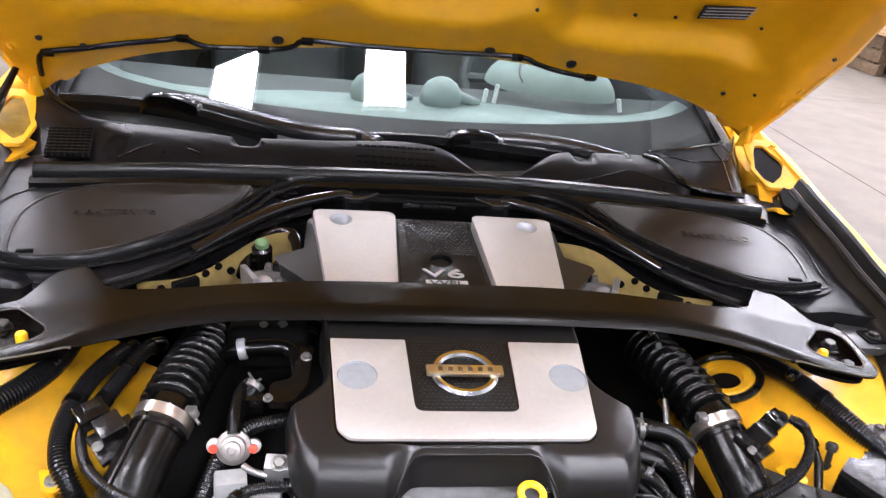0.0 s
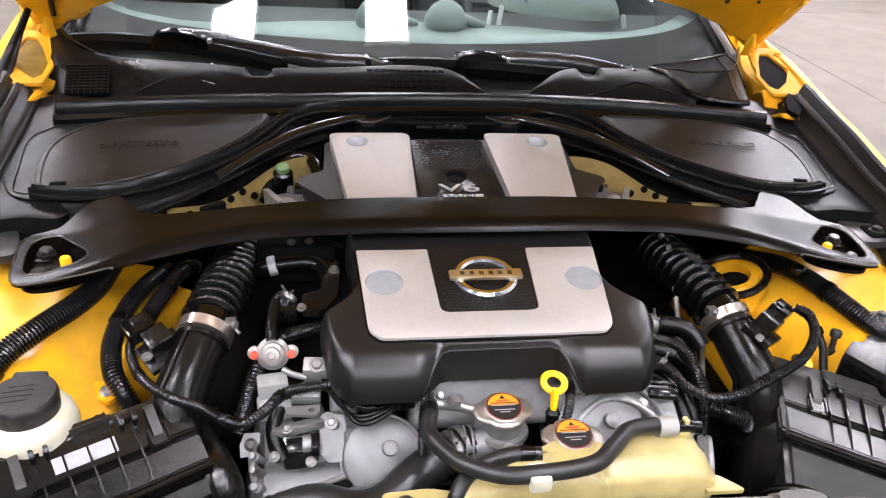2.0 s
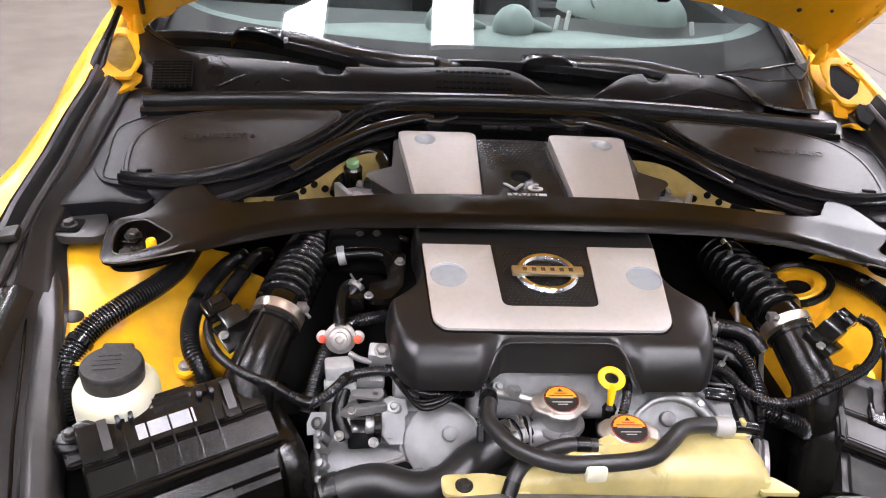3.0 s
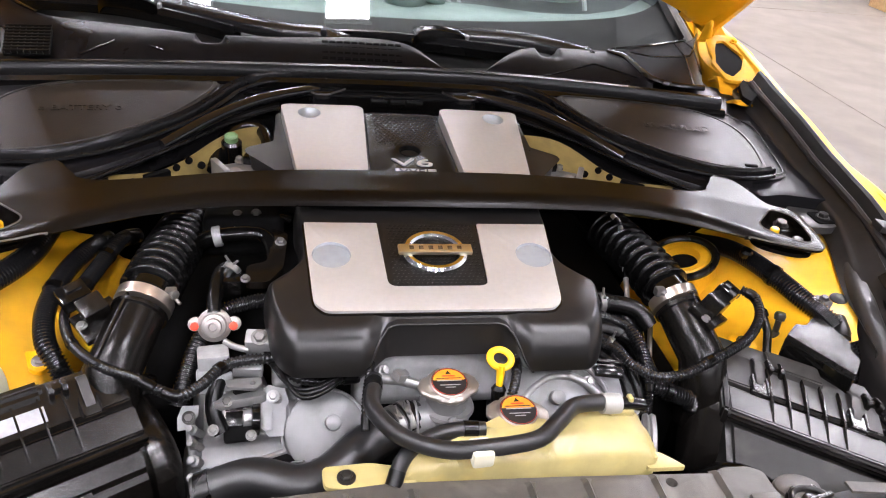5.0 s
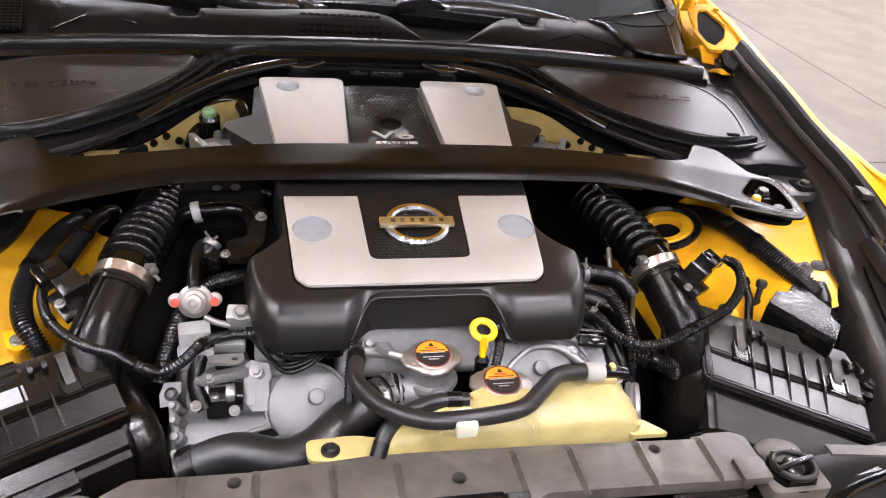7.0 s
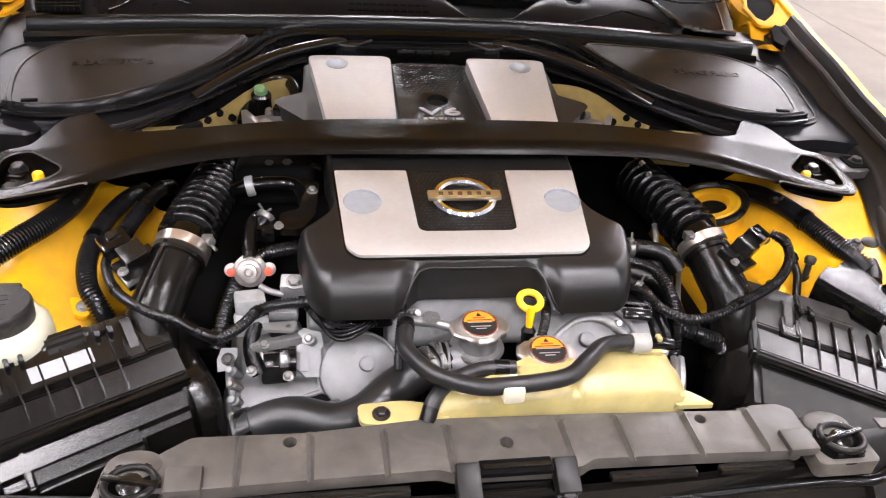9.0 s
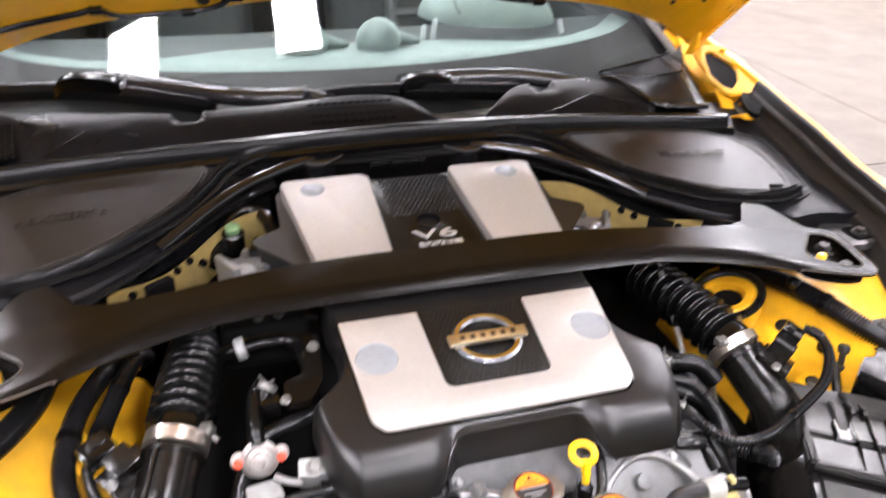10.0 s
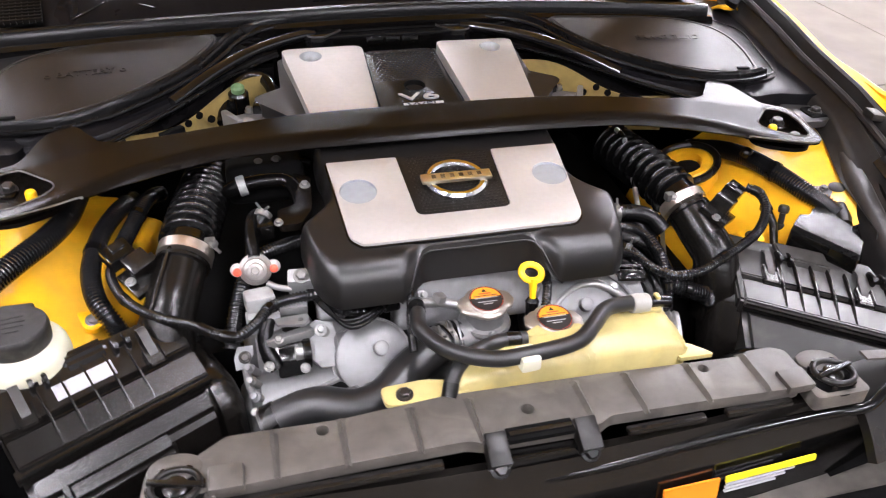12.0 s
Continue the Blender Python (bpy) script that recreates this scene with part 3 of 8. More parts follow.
def apron(side):
    def fn(u, v):
        y = 0.695 + 0.035 * u + (0.355 - 0.035 * u) * v
        x = 0.375 + (arch_edge(y) - 0.025 * ease(y, (0.72, 1), (0.80, 0)) - 0.375) * u
        return Vector((side * x, y, apron_z(x, y)))
    part("arch_liner", sheet(lambda u, v: Vector((side * (0.36 + 0.36 * u), 0.45 + 0.30 * v, 0.60 + 0.10 * u + 0.10 * v * u)), 8, 8, 0.0), MATTBLACK, car, "matt black front arch liner")
    part("inner_arch", sheet(fn, 34, 30, 0.0), APRON, car, "yellow painted inner wheel arch panel", 60)
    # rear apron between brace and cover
    part("rear_apron", sheet(lambda u, v: Vector((side * (0.22 + 0.215 * u), 1.24 - 0.165 * u - 0.02 - 0.012 * v, 0.805 + 0.07 * v - 0.02 * u + 0.012 * math.sin(7 * u))), 16, 10, 0.0), REARAPRON, car, "dusty yellow panel with holes, its shade painted in")
    part("dark_strap", box((side * 0.372, 1.062, 0.835), (0.040, 0.012, 0.050), 0.003, (0, 0, side * -38)), MATTBLACK, car)
    # Holes are black discs, their shade put on the unbroken panel
    for x, z in ((0.352, 0.846), (0.408, 0.842), (0.318, 0.838), (0.335, 0.852)):
        y = 1.24 - 0.165 * (x - 0.22) / 0.215 - 0.030
        part("panel_hole", lathe([(0.0060, -0.004), (0.0060, 0.003), (0.0, 0.003)], (side * x, y, z), (-side * 0.5, -0.8, 0.1), 14), MATTBLACK, car)
    if side > 0:
        # oval damper opening beside the bellows
        c = Vector((0.424, 0.940, 0.790))
        tip = (-0.30, -0.20, 1)
        part("arch_opening", lathe([(0.060, -0.060), (0.050, -0.012), (0.045, 0.0), (0.040, 0.003), (0.028, 0.001), (0.0255, -0.004), (0.025, -0.022), (0.0, -0.024)], c, tip, 36, squash=0.80), APRON, car, "yellow collar round an opening")
        # Black disc fills the opening as the shade inside it
        part("opening_shade", lathe([(0.0248, -0.012), (0.022, -0.010), (0.0, -0.014)], c, tip, 28, squash=0.78), MATTBLACK, car)
        ring_b = basis(tip)
        part("opening_seal", sweep(bmesh.new(), [c + ring_b @ Vector((0.051 * math.cos(2 * math.pi * k / 32), 0.042 * math.sin(2 * math.pi * k / 32), 0.0)) for k in range(33)], 0.0065, 8), RUBBER, car)
        plugs = ((0.620, 0.819), (0.489, 0.881))
    else:
        plugs = ((0.622, 0.820),)
    for x, y in plugs:
        e = 0.01
        nrm = Vector((-(apron_z(x + e, y) - apron_z(x - e, y)) / (2 * e) * side, -(apron_z(x, y + e) - apron_z(x, y - e)) / (2 * e), 1))
        part("arch_plug", lathe([(0.0125, -0.002), (0.0125, 0.002), (0.008, 0.004), (0, 0.004)], (side * x, y, apron_z(x, y)), nrm, 22), INK, car, "black rubber plug in the arch")


def hinge(side):
    """Painted corner behind the deck: gutter, pressed frame with an opening, and the bonnet's hinge arm."""
    def gutter(u, v):
        y = 1.285 + 0.42 * u
        xi = lerp(y, (1.285, 0.684), (1.40, 0.690), (1.50, 0.686), (1.60, 0.716), (1.70, 0.760)) + (0.012 if side < 0 else 0.0)
        xo = max(xi + 0.05, fender_in(y) + 0.004)
        k = lerp(v, (0, 0), (0.22, 0.16), (0.34, 0.24), (1, 1))
        z = lerp(v, (0, 0.850), (0.20, 0.856), (0.30, 0.930), (0.8, 0.948), (1, fender_z(y) - 0.002))
        z -= 0.018 * ease(y, (1.285, 1), (1.33, 0)) * ease(v, (0.2, 0), (0.4, 1))
        return Vector((side * (xi + (xo - xi) * k), y, z + 0.03 * ease(y, (1.55, 0), (1.7, 1))))
    part("hinge_gutter", sheet(gutter, 24, 26, 0.0), HINGEPAINT, car, "yellow painted bonnet gutter", 40)
    out = 0.008 if side < 0 else 0.0
    hole = [(0.684, 1.392), (0.686, 1.438), (0.712, 1.500), (0.730, 1.535), (0.748, 1.535), (0.750, 1.501), (0.757, 1.457), (0.726, 1.403), (0.694, 1.374)]
    loop = [(0.676, 1.362), (0.677, 1.440), (0.690, 1.462), (0.694, 1.490), (0.712, 1.548), (0.745, 1.566), (0.780, 1.55), (0.784, 1.47), (0.764, 1.40), (0.722, 1.350)]
    hole = rounded([(side * (a + out), b) for a, b in hole], 0.006)
    loop = rounded([(side * (a + out), b) for a, b in loop], 0.008)
    rim = lambda x, y: 0.948 + 0.14 * (y - 1.38) + 0.10 * (abs(x) - 0.70)
    part("hinge_frame", slab(loop, rim, 0.006, 0.002, holes=[hole], cut=0.012, seg=2), HINGEPAINT, car, "pressed yellow hinge frame with a dark opening")
    # Well sheet colours the opening's shade: black right, dark yellow left
    part("hinge_well", slab(hole, lambda x, y: rim(x, y) - 0.005, 0.006, 0), MATTBLACK if side > 0 else DARKWELL, car)
    for a, b in ((0.766, 1.524),):
        part("frame_bolt", bolt(bmesh.new(), (side * (a + out), b, rim(a, b)), (0, -0.15, 1), 0.006, 0.006, 1.5), HINGEPAINT, car)
    flap = [(0.689, 1.338), (0.716, 1.368), (0.750, 1.394), (0.752, 1.362), (0.715, 1.306), (0.676, 1.262), (0.668, 1.284)]
    if side > 0:
        part("rubber_flap", slab(rounded([(side * (a + out), b) for a, b in flap], 0.006), lambda x, y: 0.945 + 0.10 * (y - 1.35), 0.010, 0.002), MATTBLACK, car)
    # arm from the frame up to the bonnet, waisted in the middle
    def arm(u, v):
        c = Vector((0.716 + out, 1.552, 0.968)).lerp(Vector((0.706 + out, 1.560, 1.050)), u) + Vector((0, -0.014 * math.sin(math.pi * u), 0))
        w = lerp(u, (0, 0.014), (0.35, 0.006), (0.6, 0.008), (1, 0.018))
        q = 2 * v - 1
        return Vector((side * (c.x + q * w), c.y + 0.010 * q * q, c.z + 0.3 * w * q))
    part("hinge_arm", sheet(arm, 16, 8, 0.004), HINGEPAINT, car, "yellow painted bonnet hinge arm")
    part("hinge_pin", lathe([(0.009, -0.012), (0.009, 0.010), (0.006, 0.013), (0, 0.013)], (side * (0.720 + out), 1.558, 0.985), (side, 0, 0), 16), HINGEPAINT, car)
    web = [(0.692, 1.440), (0.670, 1.425), (0.668, 1.390), (0.660, 1.330), (0.657, 1.278), (0.682, 1.274), (0.726, 1.330), (0.722, 1.385), (0.706, 1.40)]
    if side < 0:
        web = [(0.690, 1.440), (0.668, 1.425), (0.668, 1.385), (0.678, 1.350), (0.695, 1.318), (0.712, 1.345), (0.716, 1.40)]
    part("hinge_web", slab(rounded([(side * (a + out), b) for a, b in web][::-int(side)], 0.008), lambda x, y: 0.924 + 0.10 * (y - 1.35) + (0.012 * math.sin(60 * y) if side > 0 else 0.004), 0.006, 0.002, cut=0.012), HINGEPAINT, car, "pressed yellow corner web")
    part("web_bolt", bolt(bmesh.new(), (side * (0.703 + out), 1.345, 0.925), (0, -0.1, 1), 0.0055, 0.005, 1.5), HINGEPAINT, car)
    if side < 0:
        part("gas_strut", sweep(bmesh.new(), [(-0.752, 1.372, 0.945), (-0.750, 1.40, 0.962), (-0.745, 1.473, 1.0), (-0.738, 1.52, 1.03)], lambda i: (0.013, 0.0125, 0.0075, 0.006)[i], 14), RUBBER, car, "black gas strut")


for side, nm in ((-1, "left"), (1, "right")):
    fender(side, nm)
    rail_trim(side)
    apron(side)
    hinge(side)

# Near-black boxes added to close the bay so its gaps read as shade
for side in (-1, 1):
    part("side_gap_blocker", box((side * 0.70, 0.95, 0.55), (0.02, 1.1, 0.40), 0), MATTBLACK, car)
    part("rear_gap_blocker", box((side * 0.46, 1.26, 0.60), (0.50, 0.02, 0.54), 0), MATTBLACK, car)
    part("arch_underside", box((side * 0.53, 0.90, 0.55), (0.32, 0.5, 0.02), 0), MATTBLACK, car)
part("bay_floor", box((0, 0.9, 0.33), (1.34, 1.0, 0.03), 0), MATTBLACK, car)
part("bay_shadow_tray", box((0, 1.0, 0.60), (0.74, 0.52, 0.20), 0.02), MATTBLACK, car)
part("firewall", box((0, 1.40, 0.62), (1.3, 0.04, 0.58), 0.004), MATTBLACK, car)
part("front_panel", box((0, 0.40, 0.45), (1.1, 0.04, 0.35), 0.01), MATTBLACK, car)
for side in (-1, 1):
    def flank(u, v):
        y = 1.98 + 2.32 * u
        tail = ease(y, (3.5, 0), (4.3, 1))
        hip = 0.03 * math.exp(-((y - 3.35) / 0.45) ** 2)
        prof = [(0.800, 0.985), (0.835, 0.965), (0.862, 0.90), (0.872, 0.78), (0.872, 0.60), (0.862, 0.45), (0.83, 0.30), (0.74, 0.24)]
        k = v * (len(prof) - 1)
        n = min(int(k), len(prof) - 2)
        x = prof[n][0] + (prof[n + 1][0] - prof[n][0]) * (k - n)
        z = prof[n][1] + (prof[n + 1][1] - prof[n][1]) * (k - n)
        return Vector((side * (x + hip * (1 - v) - 0.13 * tail * tail), y, z))
    part("body_side", sheet(flank, 50, 28, 0.0), YELLOW, car, "glossy yellow door and rear flank", 60)

    part("side_window", sheet(lambda u, v: Vector((side * (0.63 + (0.17 - 0.02 * u) * v), 2.34 + 1.40 * u - (0.36 - 0.62 * u) * v, (1.36 - 0.24 * u * u) * (1 - v) + 0.985 * v)), 24, 8, 0.0), GLOSS, car, "dark tinted side window", 60)
    part("door_seam", sweep(bmesh.new(), [flank(0.02, 0.10 + 0.8 * k / 12) for k in range(13)], 0.003, 6), INK, car)
    part("door_seam", sweep(bmesh.new(), [flank(0.45, 0.05 + 0.85 * k / 12) for k in range(13)], 0.003, 6), INK, car)
    part("door_handle", box((side * 0.868, 2.88, 0.86), (0.02, 0.16, 0.03), 0.008), ALLOY2, car)
    for yy in (0.78, 3.35):
        part("tyre", lathe([(0.20, -0.10), (0.31, -0.11), (0.33, -0.08), (0.33, 0.08), (0.31, 0.11), (0.20, 0.10)], (side * 0.79, yy, 0.335), (1, 0, 0), 40), TYRE, car)
        part("rim", lathe([(0.215, -0.02), (0.215, 0.10), (0.195, 0.105), (0.17, 0.07), (0.05, 0.085), (0, 0.085)], (side * 0.79, yy, 0.335), (side, 0, 0), 40), ALLOY, car, "grey alloy wheel rim")
        for k in range(5):
            w = 2 * math.pi * k / 5
            part("spoke", box((side * 0.885, yy + 0.115 * math.sin(w), 0.335 + 0.115 * math.cos(w)), (0.02, 0.04, 0.17), 0.008, (-math.degrees(w), 0, 0)), ALLOY2, car)


# windscreen: base bowed forwards in the middle, raked at 28 degrees
def glass_pt(s, r):
    """s across (-1..1), r up the slope in metres."""
    x = s * (0.735 - 0.11 * r)
    y = 1.50 + 0.17 * s * s + r * math.cos(radians(28))
    z = 0.918 + 0.012 * s * s + r * math.sin(radians(28)) - 0.05 * s * s * r
    return Vector((x, y, z))


pane = part("windscreen", sheet(lambda u, v: glass_pt(2 * u - 1, -0.08 + 1.03 * v), 30, 16, 0.005), GLASS, car, "clear tinted laminated windscreen", 60)
pane.visible_shadow = False
# black band printed along the lower edge of the glass, with a curved upper limit
part("black_band", sheet(lambda u, v: glass_pt(2 * u - 1, -0.08 + (0.188 + 0.06 * abs(2 * u - 1) ** 10) * v) - Vector((0, 0.003, 0.0065)), 40, 4, 0.0), INK, car)
for side in (-1, 1):
    part("pillar_trim", sheet(lambda u, v: glass_pt(side * (0.965 + 0.075 * v), 0.95 * u) + Vector((0, 0, 0.006 + 0.008 * math.sin(math.pi * v))), 16, 6, 0.0), GLOSS, car, "glossy black windscreen pillar trim")
    part("pillar", sheet(lambda u, v: glass_pt(side * (1.04 + 0.10 * v), 0.95 * u) + Vector((0, 0, 0.006 - 0.05 * v * v)), 16, 6, 0.0), YELLOW, car)
part("roof", sheet(lambda u, v: glass_pt(2 * u - 1, 0.95) + Vector((0, 1.1 * v, 0.03 * math.sin(math.pi * v * 0.7))), 16, 12, 0.0), YELLOW, car)
part("rear_hatch", sheet(lambda u, v: Vector(((2 * u - 1) * (0.63 + 0.12 * v), 3.42 + 0.78 * v + 0.06 * (1 - (2 * u - 1) ** 2) * v, 1.385 - 0.02 * (2 * u - 1) ** 2 - 0.40 * v ** 1.3)), 20, 14, 0.0), GLOSS, car, "dark tinted rear hatch glass", 60)
part("tail_panel", sheet(lambda u, v: Vector(((2 * u - 1) * (0.75 - 0.02 * v), 4.22 + 0.08 * math.sin(math.pi * v) - 0.05 * (2 * u - 1) ** 2 + 0.06 * (1 - (2 * u - 1) ** 2), 0.985 - 0.72 * v)), 20, 14, 0.0), YELLOW, car, "yellow painted tail panel", 60)
part("cabin_floor", box((0, 2.5, 0.35), (1.5, 2.2, 0.04), 0), CABIN, car)
part("cabin_back", box((0, 3.45, 0.75), (1.4, 0.05, 0.9), 0), CABIN, car)
for side in (-1, 1):
    part("door_panel", box((side * 0.74, 2.7, 0.62), (0.05, 1.7, 0.62), 0.02), CABIN, car)


def bonnet():
    """Swung open about the rear hinge line."""
    ob = thing("bonnet", (0, 1.60, 0.985), "open yellow bonnet seen from its bare painted underside", "bonnet")
    ang = radians(-BONNET)
    piv = Vector((0, 1.60, 0.985))
    turn = Matrix.Translation(piv) @ Matrix.Rotation(ang, 4, "X") @ Matrix.Translation(-piv)

    def shut(s, d):
        """s across, d forwards from the rear edge in metres, bonnet shut."""
        half = lerp(d, (0, 0.70), (0.1, 0.722), (0.3, 0.74), (1.15, 0.62))
        x = s * half
        y = 1.60 - 0.165 * (1 - abs(s) ** 2.2) - 0.036 * ease(abs(s), (0.3, 0), (0.8, 1)) - d
        z = 1.0 + 0.035 * (1 - s * s) - 0.10 * d - 0.10 * d * d
        return Vector((x, y, z))

    def relief(s, d):
        """Depth of the pressing towards the engine: a rear band, a rail at each side, hollows between."""
        a = abs(s)
        rise = 0.085 + 0.05 * ease(a, (0.22, 1), (0.34, 0)) * ease(a, (0.10, 0), (0.22, 1)) + 0.05 * ease(a, (0.45, 0), (0.8, 1))
        hollow = ease(d, (rise, 0), (rise + 0.06, 1)) * ease(a, (0.80, 1), (0.90, 0))
        waist = ease(a, (0.20, 0), (0.27, 1)) * ease(a, (0.30, 1), (0.38, 0))
        hollow *= 1 - 0.7 * waist * ease(d, (0.2, 1), (0.3, 0))
        return 0.034 * (1 - hollow) - 0.010 + 0.006 * ease(a, (0.90, 0), (0.96, 1))

    def under(u, v):
        s, d = 2 * u - 1, 1.12 * v
        p = shut(s, d)
        p.z -= 0.012 + relief(s, d)
        return turn @ p

    def outer(u, v):
        return turn @ (shut((2 * u - 1) * 1.01, 1.13 * v - 0.005) + Vector((0, 0, 0.012)))
    part("outer_skin", sheet(outer, 40, 24, 0.0), BONNETPAINT, ob)
    part("inner_skin", sheet(under, 120, 90, 0.0), BONNETPAINT, ob, "yellow pressed inner skin with soft recesses")
    def rim_s(d):
        return lerp(d, (-0.02, 1.075), (0.10, 1.055), (0.40, 1.018), (1.12, 1.012))

    def rail(side, u, v):
        """Rolled edge: a hump, a groove along it, an outer hump that turns up to the skin."""
        d = -0.015 + 1.12 * u
        s = 0.915 + (rim_s(d) - 0.915) * v
        dip = lerp(v, (0, 0.030), (0.12, 0.037), (0.26, 0.038), (0.36, 0.031), (0.46, 0.032), (0.58, 0.040), (0.78, 0.042), (0.92, 0.036), (0.97, 0.022), (1, -0.010))
        return turn @ (shut(side * s, d) - Vector((0, 0, dip)))
    for side in (-1, 1):
        rim = part("edge_rail", sheet(lambda u, v: rail(side, u, v), 40, 36, 0.0), BONNETPAINT, ob, "rolled yellow edge rail with a groove")
        part("rail_seam", sweep(bmesh.new(), [rail(side, 0.045 + 0.125 * k / 12, 0.42 + 0.05 * k / 12) for k in range(13)], 0.0018, 6), INK, rim)
        for d, v in ((0.175, 0.66), (0.12, 0.62), (0.155, 0.80)):
            p = rail(side, (d + 0.015) / 1.12, v)
            part("tab", box(p, (0.010, 0.016, 0.006), 0.002, (-BONNET, 0, 10 * side)), BONNETPAINT, rim, "small folded yellow tab")
    # rear rubber seal, held by small clips
    def below(s, d, drop):
        p = shut(s, d)
        p.z -= 0.012 + relief(s, d) + drop
        return turn @ p
    wave = [(-0.99, 0.03), (-0.962, 0.07), (-0.936, 0.078), (-0.855, 0.056), (-0.762, 0.044), (-0.667, 0.038), (-0.62, 0.040), (-0.597, 0.022), (-0.561, 0.008), (-0.484, 0.003), (-0.398, 0.000), (-0.352, 0.009), (-0.314, 0.026), (-0.175, 0.010), (0.038, 0.006), (0.244, 0.022), (0.308, 0.010), (0.373, 0.0), (0.45, -0.004), (0.49, -0.004)]
    line = resample(spline([below(s, d, 0.003) for s, d in wave], 6), 0.006)
    seal = part("rear_seal", sweep(bmesh.new(), line, 0.0052, 8), SEALRUBBER, ob, "black rubber strip along the rear edge")
    for s, d in ((-0.935, 0.078), (-0.62, 0.040), (-0.43, 0.0), (-0.314, 0.026), (0.244, 0.022), (0.47, -0.003)):
        part("seal_clip", box(below(s, d, 0.004), (0.022, 0.012, 0.012), 0.003, (-BONNET, 0, 0)), RUBBER, seal)
    axis = turn.to_3x3() @ Vector((0, 0.1, 1))
    for s, d, r in ((-0.389, 0.026, 0.011), (0.166, 0.024, 0.0105), (0.397, 0.027, 0.0105), (0.845, 0.064, 0.005), (-0.931, 0.115, 0.006), (-0.856, 0.062, 0.006), (0.917, 0.10, 0.0035), (0.238, 0.156, 0.0035), (0.495, 0.162, 0.0035), (0.592, 0.178, 0.0035), (0.805, 0.225, 0.003), (0.975, 0.28, 0.004), (-0.5, 0.16, 0.0035), (-0.75, 0.2, 0.0035)):
        part("plug", lathe([(r, 0.003), (r, -0.0015), (r * 0.7, -0.003), (0, -0.003)], below(s, d, 0.0008), axis, 18), INK, ob, "small black rubber plug", 60)
    # black label with rows of unreadable print
    c = shut(0.708, 0.232)
    c.z -= 0.012 + relief(0.708, 0.232) + 0.003
    R = turn.to_3x3() @ Matrix.Rotation(radians(8), 3, "X")
    mm = Matrix.Translation(turn @ c) @ R.to_4x4()
    lab = box((0, 0, 0), (0.118, 0.038, 0.001), 0, (0, 0, -6))
    lab.transform(mm)
    label = part("warning_label", lab, INK, ob, "black label with grey rows of print")
    for k in range(4):
        row = box((0, -0.0135 + k * 0.009, -0.0008), (0.106, 0.0018, 0.001), 0, (0, 0, -6))
        row.transform(mm)
        part("print_bar", row, GREYLABEL, label)


BONNET = 51.0
bonnet()

# ---- rear of the bay: corner covers, seals, scuttle ----
def deck_z(x, y):
    """The black plastic deck beside the cowl, falling forwards and outwards."""
    return 0.885 + 0.16 * (y - 1.07) - 0.2 * max(0.0, abs(x) - 0.48) ** 2


